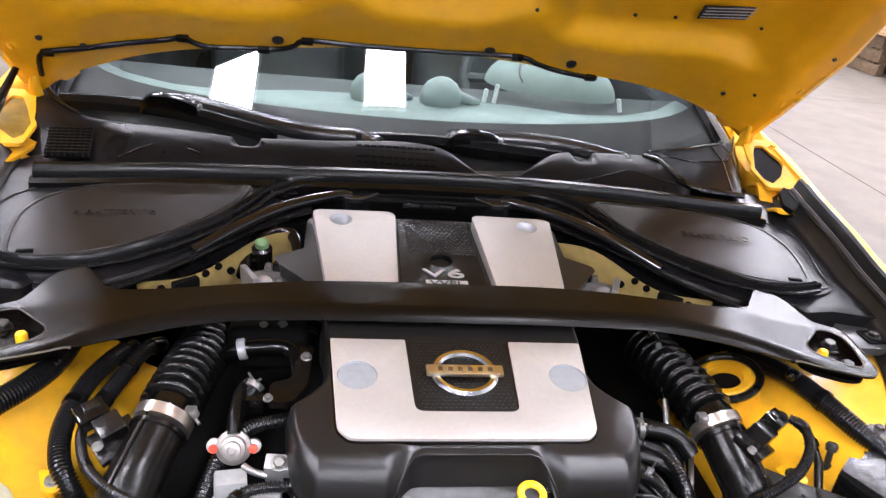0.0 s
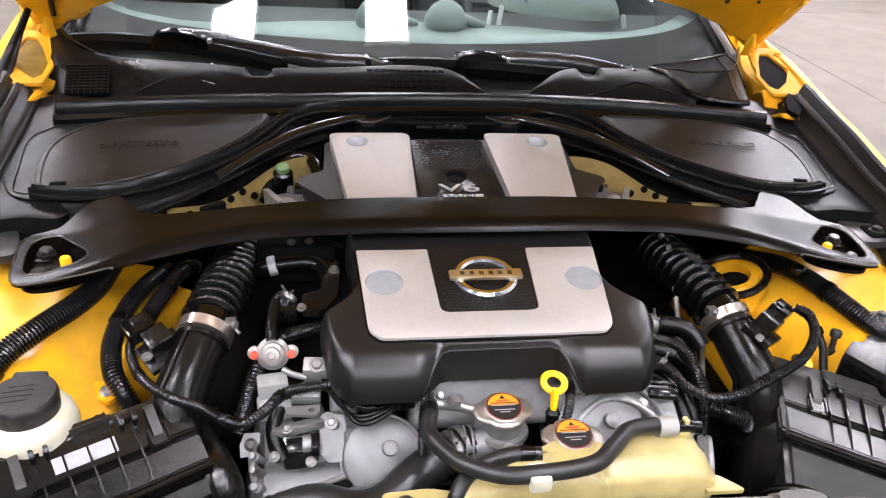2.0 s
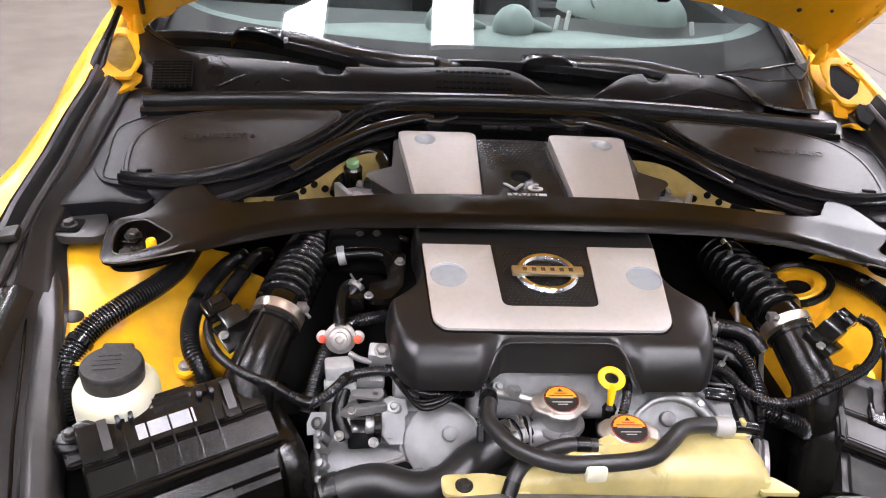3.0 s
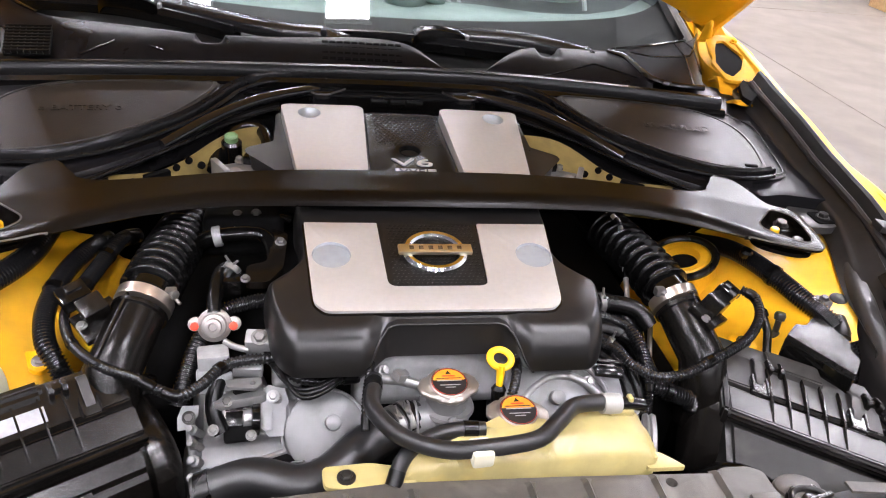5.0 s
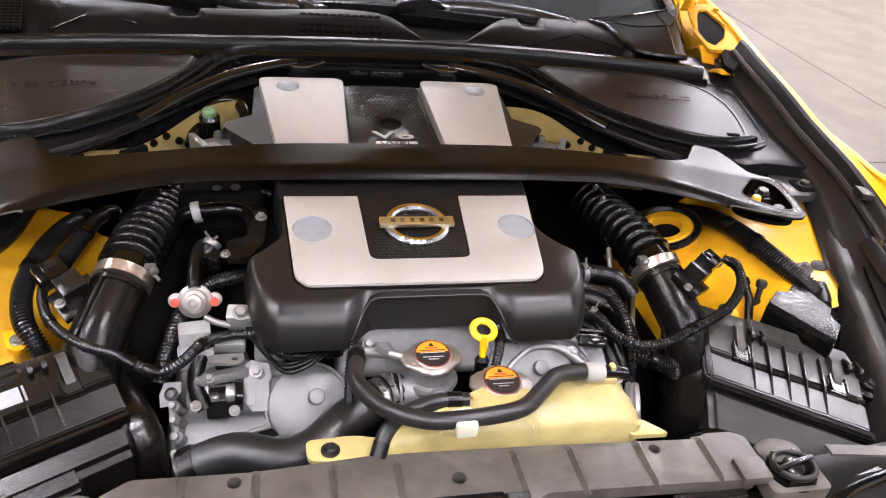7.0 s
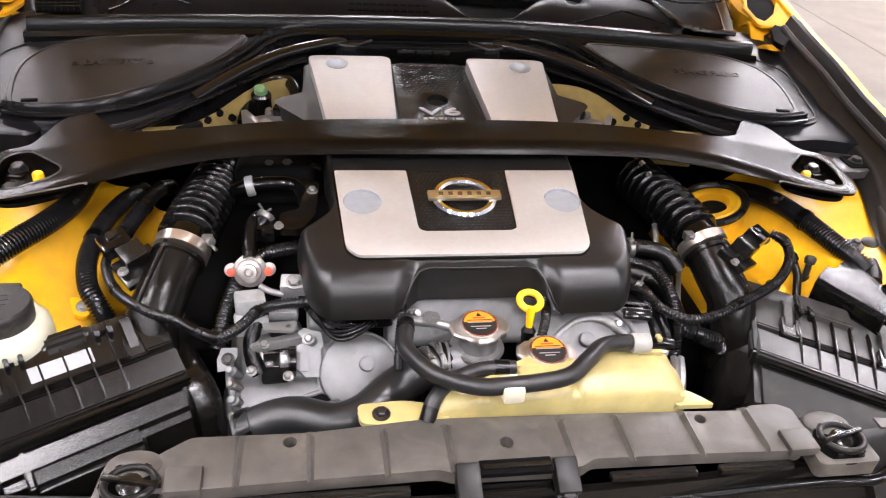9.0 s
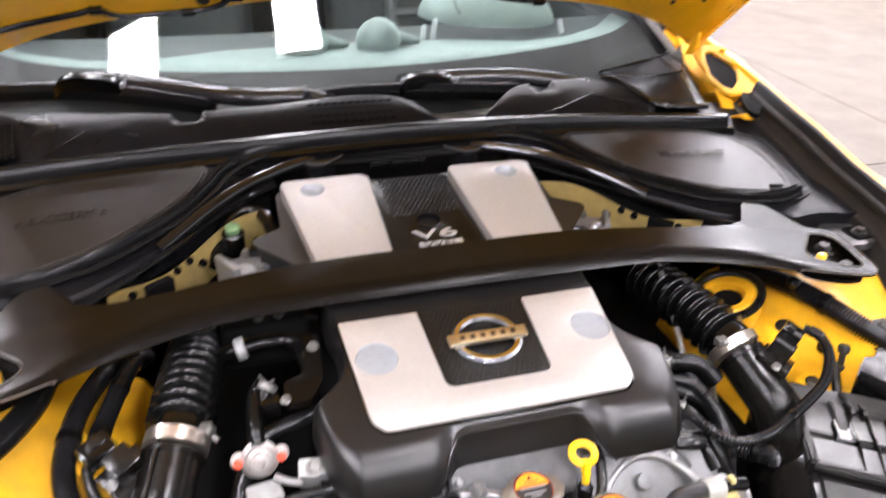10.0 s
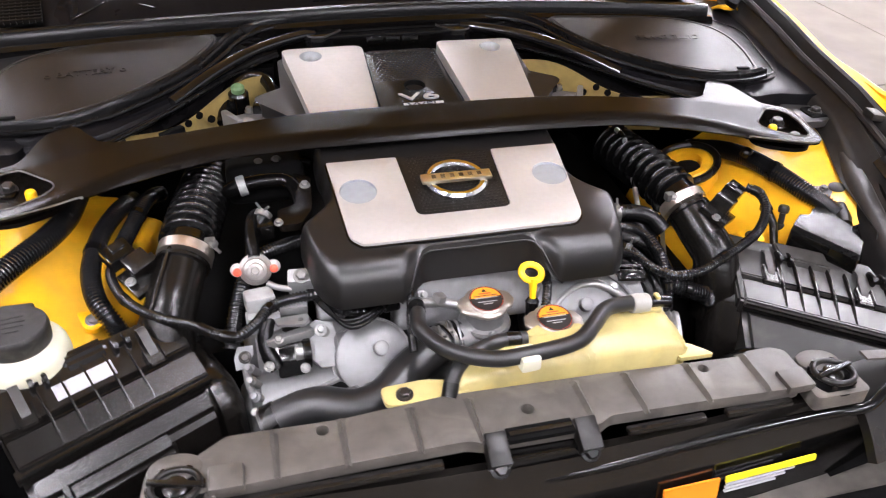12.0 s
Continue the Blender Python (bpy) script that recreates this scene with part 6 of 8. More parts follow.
def airbox(side, inner, outer, label, tone):
    """inner, outer: ends of the lid's flange line."""
    I, O = Vector(inner), Vector(outer)
    o = Vector((O.x - I.x, O.y - I.y, 0))
    L = o.length
    o.normalize()
    n = Vector((-o.y, o.x, 0))
    if n.y < 0:
        n = -n
    dz = (O.z - I.z) / L
    if side > 0:
        n = Vector((0.20, 0.98, 0)).normalized()

    def at(u, v, w):
        return I + o * u + n * v + Vector((0, 0, w + dz * u))
    ob = thing("air_filter_box", at(L / 2, 0, -0.15), label, "air filter box", "air filter boxes")

    back = 0.094 if side < 0 else 0.115

    def run(profile, u0, u1, cut=None, bev=0.004, seg=2):
        bm = skin([[at(u0, v, w) for v, w in profile], [at(u1, v, w) for v, w in profile]])
        bmesh.ops.recalc_face_normals(bm, faces=bm.faces[:])
        bmesh.ops.bevel(bm, geom=bm.edges[:], offset=bev, segments=seg, affect="EDGES", clamp_overlap=True)
        return bm
    lid = part("lid", run([(0.0, -0.002), (0.0, 0.006), (0.028, 0.0205), (0.0295, 0.0155), (0.0335, 0.0155), (0.035, 0.0245), (0.072, 0.042), (0.078, 0.0435), (back - 0.008, 0.043), (back, 0.030), (back, -0.03), (0.01, -0.03)], 0.0, L, bev=0.0016), tone, ob, "ribbed plastic lid with a stepped slope")
    part("flange", run([(-0.006, -0.0055), (-0.006, 0.0), (0.004, 0.002), (0.006, -0.0055)], -0.002, L + 0.006, bev=0.0009), tone, ob)
    part("flange", run([(-0.0055, -0.0125), (-0.0055, -0.0085), (0.006, -0.0085), (0.006, -0.0125)], -0.002, L + 0.006, bev=0.0009), BOXBLACK, ob)
    part("lower_box", run([(0.0, -0.010), (-0.024, -0.034), (-0.034, -0.16), (0.11, -0.16), (0.114, -0.012)] if side < 0 else [(0.0, -0.011), (-0.052, -0.050), (-0.060, -0.16), (0.11, -0.16), (0.112, -0.012)], 0.0, L + 0.002, bev=0.008), tone, ob, "lower half of the filter box")
    if side < 0:
        part("lower_step", run([(-0.014, -0.028), (-0.033, -0.044), (-0.044, -0.16), (0.0, -0.16)], 0.060, L - 0.030, bev=0.005, seg=3), tone, ob, "stepped foot of the filter box")
        part("corner_gusset", run([(-0.004, -0.012), (-0.032, -0.040), (-0.036, -0.10), (-0.004, -0.10)], L - 0.034, L - 0.026, bev=0.002), tone, ob)
    # rounded glossy lips along the flange and the step
    for v, w, r, u0, u1 in ((-0.0055, 0.0, 0.0013, 0.0, L), (-0.0055, -0.0095, 0.0013, 0.0, L), (0.0285, 0.0205, 0.0011, 0.03, L - 0.008), (0.0355, 0.0245, 0.0011, 0.03, L - 0.008)):
        part("lip", sweep(bmesh.new(), [at(u0 + (u1 - u0) * k / 6, v, w) for k in range(7)], r, 8), GLOSS, lid)
    # fins across the slope
    tall = 0.0030 if side < 0 else 0.0075
    for k in range(5):
        u = (0.060 + 0.0245 * k) if side < 0 else (0.0537 + 0.0224 * k)
        prof = [(0.0015, 0.0075), (0.028, 0.0210 + tall), (0.052, 0.0330 + tall), (0.066, 0.0400 + tall * 0.6), (0.066, 0.030), (0.004, 0.0)]
        part("fin", run(prof, u, u + 0.0022, bev=0.0005), BOXBLACK, lid)
    if side < 0:
        part("label", run([(0.0415, 0.0283), (0.0415, 0.0289), (0.0575, 0.0365), (0.0575, 0.0359)], 0.082, 0.146, bev=0.0001), PAPER, lid, "worn pale paper label")
        part("hump", run([(0.062, 0.034), (0.070, 0.0475), (0.080, 0.0510), (0.088, 0.048), (0.092, 0.036)], 0.078, 0.126, bev=0.005), tone, lid)
    else:
        part("ridge_pad", run([(0.064, 0.036), (0.068, 0.0475), (0.096, 0.0530), (0.102, 0.044)], 0.060, 0.128, bev=0.002), tone, lid, "raised grey pad")
    for u, e in ((0.033, 1), (0.171, -1)) if side < 0 else ((0.034, 1), (L - 0.040, 1)):
        band = run([(0.0375, 0.0245), (0.0365, 0.0300), (0.0440, 0.0385), (0.0520, 0.0410), (0.0600, 0.0490), (0.0680, 0.0510), (0.0750, 0.0460), (0.0735, 0.0450), (0.0675, 0.0485), (0.0610, 0.0465), (0.0530, 0.0385), (0.0455, 0.0360), (0.0390, 0.0290)], u + 0.002, u + 0.012, bev=0.0004)
        clip = part("spring_clip", band, CLIPSTEEL, ob, "dark steel spring clip")
        part("latch_pocket", run([(0.0285, 0.0160), (0.0285, 0.0270), (0.0440, 0.0350), (0.0470, 0.0280)], u - 0.004, u + 0.0185, bev=0.0012), BOXBLACK, clip)
        for d in (-0.003, 0.0155):
            part("latch_cheek", run([(0.0290, 0.0200), (0.0290, 0.0310), (0.0470, 0.0400), (0.0490, 0.0310)], u + d, u + d + 0.002, bev=0.0004), BOXBLACK, clip)
        for d in (0.022, 0.036) if e > 0 else (-0.026, -0.012):
            part("fork_lug", run([(0.060, 0.036), (0.058, 0.048), (0.062, 0.0520), (0.078, 0.0500), (0.080, 0.042)], u + d, u + d + 0.005, bev=0.001), BOXBLACK, ob)
        part("fork_bridge", run([(0.066, 0.038), (0.066, 0.0455), (0.074, 0.0470), (0.076, 0.040)], u + 0.022 * e - 0.004 * (e < 0), u + 0.041 if e > 0 else u - 0.007, bev=0.001), BOXBLACK, ob)
    # outer fixing arm with a rubber bush and bolt
    part("fixing_arm", run([(0.050, 0.006), (0.050, 0.018), (0.096, 0.020), (0.098, 0.006)], L - 0.010, L + (0.016 if side < 0 else 0.034), bev=0.003), tone, ob)
    c = at(L + 0.005, 0.086, 0.019) if side < 0 else at(L + 0.022, 0.070, 0.019)
    part("bush", lathe([(0.0185, -0.008), (0.0190, 0.003), (0.0165, 0.006), (0.0130, 0.007), (0.0130, 0.009), (0.006, 0.009)], c, (0, 0, 1), 28), RUBBER, ob, "round rubber mounting bush")
    part("bush_bolt", bolt(bmesh.new(), c + Vector((0, 0, 0.0085)), (0, 0, 1), 0.006, 0.007, 1.45), DARKSTEEL, ob)
    # inner end: rounded black chamber on one box, a falling pipe on the other
    if side < 0:
        end = rounded([(0.004, -0.012), (-0.028, -0.040), (-0.038, -0.17), (0.10, -0.17), (0.100, -0.012)], 0.022, 7)
        shell = [[at(u, v, w) for v, w in inset(end, d)] for u, d in ((0.001, 0.0), (-0.012, 0.0), (-0.020, 0.0015), (-0.026, 0.005), (-0.031, 0.011), (-0.0335, 0.018), (-0.0345, 0.026))]
        part("duct_end", skin(shell), BOXBLACK, ob, "rounded black inner chamber", 60)
        part("end_clip", lathe([(0.013, -0.006), (0.014, 0.004), (0.010, 0.007), (0.0, 0.007)], at(-0.030, 0.084, -0.006), (0, 0, 1), 20), GLOSS, ob)
    else:
        end = rounded([(0.004, -0.006), (-0.018, -0.060), (-0.030, -0.17), (0.10, -0.17), (0.10, 0.036), (0.072, 0.040), (0.040, 0.024)], 0.009, 5)
        shell = [[at(u, v, w) for v, w in inset(end, d)] for u, d in ((-0.002, 0.0), (-0.024, 0.0), (-0.031, 0.0015), (-0.037, 0.005), (-0.041, 0.011), (-0.043, 0.018))]
        part("duct_end", skin(shell), BOXBLACK, ob, "black inner chamber below the duct", 60)
        part("end_flange", run([(0.0, -0.14), (-0.002, 0.004), (0.030, 0.024), (0.085, 0.044), (0.10, -0.14)], -0.010, 0.001, bev=0.003), COVER, ob)
        part("drain_pipe", hose([at(-0.035, -0.052, -0.085), at(-0.012, -0.050, -0.058), at(0.015, -0.052, -0.044), at(0.045, -0.056, -0.046), at(0.066, -0.066, -0.056), at(0.095, -0.068, -0.058), at(0.150, -0.064, -0.052)], 0.0075, 12), GLOSS, ob, "bent glossy black pipe")
    return ob


airbox(-1, (-0.336, 0.649, 0.748), (-0.517, 0.552, 0.7445), "black plastic air filter box with a pale label", BOXBLACK)
airbox(1, (0.384, 0.669, 0.7235), (0.545, 0.558, 0.7205), "black plastic air filter box with a ribbed lid, sheen coloured grey", BOXGREY)

# ---- fluid reservoir ----
rc = Vector((-0.524, 0.678, 0.010))
res = thing("fluid_reservoir", (rc.x, rc.y, 0.70), "white plastic fluid reservoir with a black screw cap", "reservoir")
part("bottle", lathe([(0.046, 0.55), (0.0480, 0.60), (0.0485, 0.750), (0.0485, 0.780), (0.047, 0.790), (0.043, 0.797), (0.036, 0.8005), (0.030, 0.801), (0.030, 0.815)], rc, (0, 0, 1), 40), RESIN, res, "cream white bottle")
capp = [(0.0338, 0.800), (0.0350, 0.8185), (0.0340, 0.8225), (0.0325, 0.824), (0.0, 0.825)]
part("cap", lathe(capp, rc, (0, 0, 1), 44), CAPBLACK, res, "black cap with faint moulded print")
for k in range(4):
    part("moulded_line", box((rc.x - 0.004, rc.y + 0.012 - 0.008 * k, 0.8352), (0.034 - 0.006 * abs(k - 1.5), 0.003, 0.0006), 0, (0, 0, 8)), CAPBLACK, res)
part("cap_lug", box((rc.x - 0.004, rc.y + 0.034, 0.825), (0.036, 0.016, 0.012), 0.004), CAPBLACK, res)
part("bracket", box((rc.x - 0.005, rc.y + 0.05, 0.700), (0.10, 0.012, 0.03), 0.003), BOXBLACK, res)

part("side_plate", slab(rounded([(-0.522, 0.790), (-0.508, 0.790), (-0.470, 0.744), (-0.466, 0.726), (-0.505, 0.720)][::-1], 0.004), lambda x, y: 0.742 - 0.10 * (x + 0.49), 0.008, 0.002), BOXBLACK, res, "flat black bracket plate")

# ---- relay box ----
rb = thing("relay_box", (0.535, 0.715, 0.75), "glossy black relay box with a moulded lid", "relay box")
relay_line = [(0.484, 0.737), (0.511, 0.760), (0.525, 0.756), (0.547, 0.774), (0.559, 0.766), (0.568, 0.717), (0.558, 0.703), (0.557, 0.679), (0.530, 0.651)]
relay_line = rounded(relay_line[::-1], 0.003, 3)
part("box_body", slab(inset(relay_line, -0.001), 0.786, 0.055, 0.002), GLOSS, rb)
part("box_lid", slab(relay_line, 0.7955, 0.010, 0.0025, seg=3), RELAYLID, rb, "satin moulded lid")
part("lid_tab", box((0.506, 0.690, 0.783), (0.012, 0.006, 0.012), 0.002, (0, 0, -52)), GLOSS, rb)
part("lid_tab", box((0.554, 0.775, 0.783), (0.014, 0.006, 0.012), 0.002, (0, 0, -20)), GLOSS, rb)
part("support_arm", sweep(bmesh.new(), [(0.480, 0.752, 0.742), (0.485, 0.775, 0.770), (0.487, 0.800, 0.782)], 0.006, 10), RUBBER, rb)
part("arm_knob", lathe([(0.009, 0), (0.010, 0.006), (0.006, 0.011), (0, 0.012)], (0.487, 0.803, 0.778), (0, -0.1, 1), 16), RUBBER, rb)
part("cable_exit", lathe([(0.013, 0), (0.014, 0.02), (0.010, 0.05)], (0.572, 0.735, 0.782), (0.5, 0.9, 0.1), 16), RUBBER, rb)


# ---- hoses and looms ----
def cable(name, label, pts, r, ribbed, mat=None, group=""):
    """A hose or conduit with a taped sleeve at each end and one holding band on the way."""
    body = solo(name, loom(pts, r) if ribbed else hose(pts, r), mat or (LOOM if ribbed else RUBBER), label, "cable" if ribbed else "hose", group, smooth=50 if ribbed else 40)
    line = resample(spline(pts, 12), 0.004)
    n = len(line)
    if n > 16:
        for a, what in ((2, "end_tape" if ribbed else "end_sleeve"), (n - 6, "end_tape" if ribbed else "end_sleeve")):
            part(what, sweep(bmesh.new(), line[a:a + 5], r * 1.07, 14), RUBBER, body)
        if ribbed and n > 30:
            k = int(n * 0.45)
            part("holding_band", sweep(bmesh.new(), line[k:k + 3], r * 1.12, 14), GLOSS, body)
    return body


def clamp_ring(parent, c, axis, r, mat=None, name="spring_clip"):
    """A narrow bright band with two standing ears."""
    c, z = Vector(c), Vector(axis).normalized()
    own = sweep(bmesh.new(), [c - z * 0.004, c - z * 0.0035, c + z * 0.0035, c + z * 0.004], lambda i: r * (1.0, 1.08, 1.08, 1.0)[i], 24)
    up = Vector((0, -0.25, 1)).normalized()
    side = z.cross(up).normalized()
    for s in (-1, 1):
        a = c + up * r * 1.02 + side * s * 0.003
        sweep(own, [a, a + up * 0.008 + side * s * 0.006], 0.0016, 6)
    return part(name, own, mat or STEEL, parent, "dull steel spring clip")


cable("wiring_loom", "thick ribbed black wiring loom over the yellow arch", [(-0.592, 0.670, 0.60), (-0.600, 0.690, 0.690), (-0.604, 0.716, 0.758), (-0.600, 0.746, 0.788), (-0.584, 0.782, 0.805), (-0.554, 0.819, 0.815), (-0.524, 0.864, 0.817), (-0.507, 0.91, 0.816), (-0.498, 0.955, 0.822), (-0.492, 1.0, 0.828)], 0.0155, True)
cable("wiring_loom", "ribbed black wiring loom curving down beside the reservoir", [(-0.435, 1.0, 0.785), (-0.450, 0.945, 0.798), (-0.467, 0.893, 0.795), (-0.473, 0.827, 0.788), (-0.462, 0.773, 0.782), (-0.446, 0.750, 0.765), (-0.43, 0.738, 0.73)], 0.0125, True)
cable("wiring_loom", "ribbed black wiring loom passing below the air flow sensor", [(-0.395, 1.0, 0.79), (-0.412, 0.967, 0.80), (-0.430, 0.900, 0.796), (-0.440, 0.850, 0.795)], 0.011, True)
cable("wiring_loom", "ribbed black wiring loom looping over the filter box to the engine", [(-0.440, 0.850, 0.795), (-0.446, 0.815, 0.796), (-0.441, 0.784, 0.797), (-0.421, 0.739, 0.80), (-0.384, 0.700, 0.802), (-0.347, 0.685, 0.797), (-0.322, 0.672, 0.79)], 0.0062, True)
cable("wiring_loom", "ribbed black wiring loom across the pump bracket", [(-0.322, 0.672, 0.79), (-0.299, 0.664, 0.788), (-0.277, 0.682, 0.788), (-0.256, 0.712, 0.788), (-0.225, 0.722, 0.788), (-0.200, 0.724, 0.788), (-0.186, 0.750, 0.790)], 0.0068, True)
cable("wiring_loom", "ribbed black wiring loom under the engine cover edge", [(-0.20, 0.724, 0.780), (-0.17, 0.705, 0.770), (-0.14, 0.703, 0.768), (-0.10, 0.71, 0.765)], 0.006, True)
cable("wiring_loom", "thick ribbed black wiring loom to the relay box", [(0.500, 1.05, 0.755), (0.512, 0.985, 0.785), (0.519, 0.930, 0.802), (0.530, 0.868, 0.808), (0.550, 0.810, 0.802), (0.573, 0.770, 0.790), (0.592, 0.735, 0.762), (0.600, 0.70, 0.69)], 0.0150, True)
cable("wiring_loom", "thin black sensor cable looping to the engine side", [(0.440, 0.802, 0.824), (0.452, 0.785, 0.822), (0.447, 0.757, 0.812), (0.42, 0.728, 0.80), (0.385, 0.710, 0.792), (0.351, 0.697, 0.786), (0.31, 0.683, 0.778), (0.272, 0.682, 0.776), (0.250, 0.703, 0.776), (0.232, 0.738, 0.778), (0.19, 0.76, 0.775)], 0.0070, True)
cable("breather_hose", "smooth black breather hose beside the engine cover", [(0.195, 0.84, 0.785), (0.24, 0.835, 0.785), (0.272, 0.825, 0.778), (0.290, 0.80, 0.760), (0.295, 0.77, 0.72)], 0.0145, False)
cable("vacuum_hose", "grey black hose below the breather", [(0.20, 0.79, 0.775), (0.245, 0.785, 0.772), (0.275, 0.770, 0.765), (0.283, 0.742, 0.755), (0.29, 0.715, 0.735)], 0.0125, False)
cable("wiring_loom", "ribbed black conduit running into the wheel arch", [(0.255, 0.735, 0.745), (0.285, 0.712, 0.738), (0.315, 0.702, 0.728), (0.345, 0.702, 0.715), (0.36, 0.71, 0.69)], 0.0125, True)
cable("vacuum_hose", "grey black hose crossing the engine corner", [(0.20, 0.765, 0.765), (0.225, 0.745, 0.760), (0.245, 0.718, 0.750), (0.255, 0.69, 0.73)], 0.0125, False)
cable("coolant_hose", "smooth black overflow hose resting on the tank", [(-0.088, 0.668, 0.800), (-0.092, 0.640, 0.806), (-0.094, 0.612, 0.806), (-0.070, 0.573, 0.806), (-0.032, 0.547, 0.811), (0.006, 0.542, 0.814), (0.068, 0.549, 0.815), (0.098, 0.571, 0.816), (0.126, 0.597, 0.814), (0.160, 0.604, 0.811), (0.182, 0.605, 0.808)], 0.0095, False, HOSE)
cable("coolant_hose", "black hose from the tank neck down past the bracket", [(0.024, 0.585, 0.797), (-0.012, 0.586, 0.797), (-0.046, 0.578, 0.790), (-0.068, 0.560, 0.782), (-0.079, 0.540, 0.765)], 0.0085, False, HOSE)
rad_hose = cable("radiator_hose", "thick black lower radiator hose", [(-0.035, 0.655, 0.748), (-0.065, 0.642, 0.748), (-0.105, 0.62, 0.738), (-0.140, 0.594, 0.728), (-0.175, 0.588, 0.722), (-0.225, 0.605, 0.718), (-0.28, 0.60, 0.700)], 0.0235, False, HOSE)
for cc, aa in (((-0.062, 0.643, 0.748), (-1, -0.45, -0.1)), ((-0.052, 0.649, 0.7485), (-1, -0.4, -0.02))):
    clamp_ring(rad_hose, cc, aa, 0.0242)
cable("wiring_loom", "thin ribbed conduit behind the filler neck", [(0.088, 0.70, 0.80), (0.082, 0.672, 0.795), (0.070, 0.645, 0.785), (0.06, 0.64, 0.75)], 0.006, True)
cable("wiring_loom", "ribbed black conduit beside the pressure regulator", [(-0.31, 0.71, 0.73), (-0.30, 0.74, 0.76), (-0.285, 0.775, 0.785), (-0.26, 0.81, 0.795), (-0.21, 0.825, 0.80), (-0.18, 0.83, 0.80)], 0.0105, True)
cable("vacuum_hose", "thin black hose up to the regulator", [(-0.271, 0.778, 0.815), (-0.272, 0.80, 0.825), (-0.270, 0.84, 0.828), (-0.262, 0.87, 0.82)], 0.008, False)
elbow = cable("breather_hose", "glossy black elbow hose with a grey ring clamp", [(-0.300, 0.935, 0.820), (-0.278, 0.932, 0.830), (-0.241, 0.936, 0.832), (-0.215, 0.930, 0.830), (-0.203, 0.900, 0.822), (-0.200, 0.870, 0.805)], 0.011, False, GLOSS)
part("ring_clamp", sweep(bmesh.new(), [(-0.284, 0.9315, 0.8285), (-0.283, 0.9316, 0.8287), (-0.274, 0.9325, 0.8303), (-0.273, 0.9326, 0.8305)], lambda i: (0.0125, 0.0142, 0.0142, 0.0125)[i], 24), MOTORGREY, elbow, "grey ring clamp")
stub = cable("vacuum_hose", "black hose standing with a spring clip beside the cover", [(-0.273, 0.780, 0.800), (-0.272, 0.815, 0.812), (-0.262, 0.838, 0.822), (-0.252, 0.852, 0.832)], 0.0085, False, GLOSS)
clamp_ring(stub, (-0.254, 0.850, 0.831), (0.5, 0.7, 0.5), 0.0105)
hook = thing("intake_bracket", (-0.20, 0.88, 0.80), "black hooked bracket beside the engine cover", "bracket")
part("hook_plate", slab(rounded([(-0.208, 0.945), (-0.203, 0.912), (-0.211, 0.860), (-0.236, 0.850), (-0.236, 0.812), (-0.208, 0.812), (-0.190, 0.846), (-0.184, 0.93)], 0.008), 0.836, 0.010, 0.002), BRACE, hook)
part("hook_block", box((-0.254, 0.838, 0.818), (0.024, 0.028, 0.022), 0.003), GLOSS, hook)
part("hook_bolt", bolt(bmesh.new(), (-0.194, 0.905, 0.836), (0, -0.2, 1), 0.005, 0.006, 1.5), STEEL, hook)
part("hook_bolt", bolt(bmesh.new(), (-0.236, 0.818, 0.836), (0, -0.2, 1), 0.004, 0.005, 1.5), STEEL, hook)
plenum = thing("intake_plenum", (-0.25, 0.97, 0.80), "black gap filler beside the intake manifold, with small pipes below the brace", "intake manifold")
# Black block added to keep the gap below the brace dark
part("plenum_gap_block", box((-0.245, 0.985, 0.815), (0.11, 0.09, 0.06), 0.015, (-10, 0, 0), seg=3), MATTBLACK, plenum)
for x, y, z in ((-0.253, 0.962, 0.846), (-0.228, 0.962, 0.848)):
    part("plenum_bolt", bolt(bmesh.new(), (x, y, z), (0, -0.6, 0.8), 0.005, 0.007, 1.5), STEEL, plenum)
for x in (-0.285, -0.27, -0.205):
    part("plenum_pipe", hose([(x, 0.955, 0.838), (x + 0.012, 0.962, 0.844), (x + 0.026, 0.956, 0.842)], 0.005, 10), GLOSS, plenum)
for sgn in (-1, 1):
    th = thing("throttle_body", (sgn * 0.25, 1.09, 0.82), "cast aluminium throttle body beside the intake cover", "throttle body", "throttle bodies")
    part("casting", box((sgn * 0.255, 1.085, 0.838), (0.062, 0.055, 0.040), 0.006, (-6, 0, sgn * -24), seg=3), ALLOY, th)
    part("flange", box((sgn * 0.283, 1.075, 0.842), (0.010, 0.062, 0.054), 0.003, (-6, 0, sgn * -24)), ALLOY2, th)
    part("shaft_boss", lathe([(0.014, -0.02), (0.014, 0.006), (0.010, 0.009), (0, 0.009)], (sgn * 0.262, 1.068, 0.852), (sgn * 0.2, -0.7, 0.6), 20), ALLOY2, th)
    part("connector", box((sgn * 0.235, 1.115, 0.862), (0.028, 0.034, 0.018), 0.003, (0, 0, sgn * 15)), GLOSS, th)
    for dx, dy in ((-0.018, -0.022), (0.018, -0.018), (0.0, 0.022)):
        part("casting_bolt", bolt(bmesh.new(), (sgn * (0.258 + dx), 1.085 + dy, 0.859), (0, -0.1, 1), 0.005, 0.007, 1.4), STEEL, th)
bottle = thing("vacuum_valve", (-0.272, 1.15, 0.84), "small black valve with a green rubber cap behind the brace", "valve")
part("valve_body", lathe([(0.016, -0.04), (0.016, -0.004), (0.012, 0.0)], (-0.272, 1.15, 0.875), (0, -0.2, 1), 20), GLOSS, bottle)
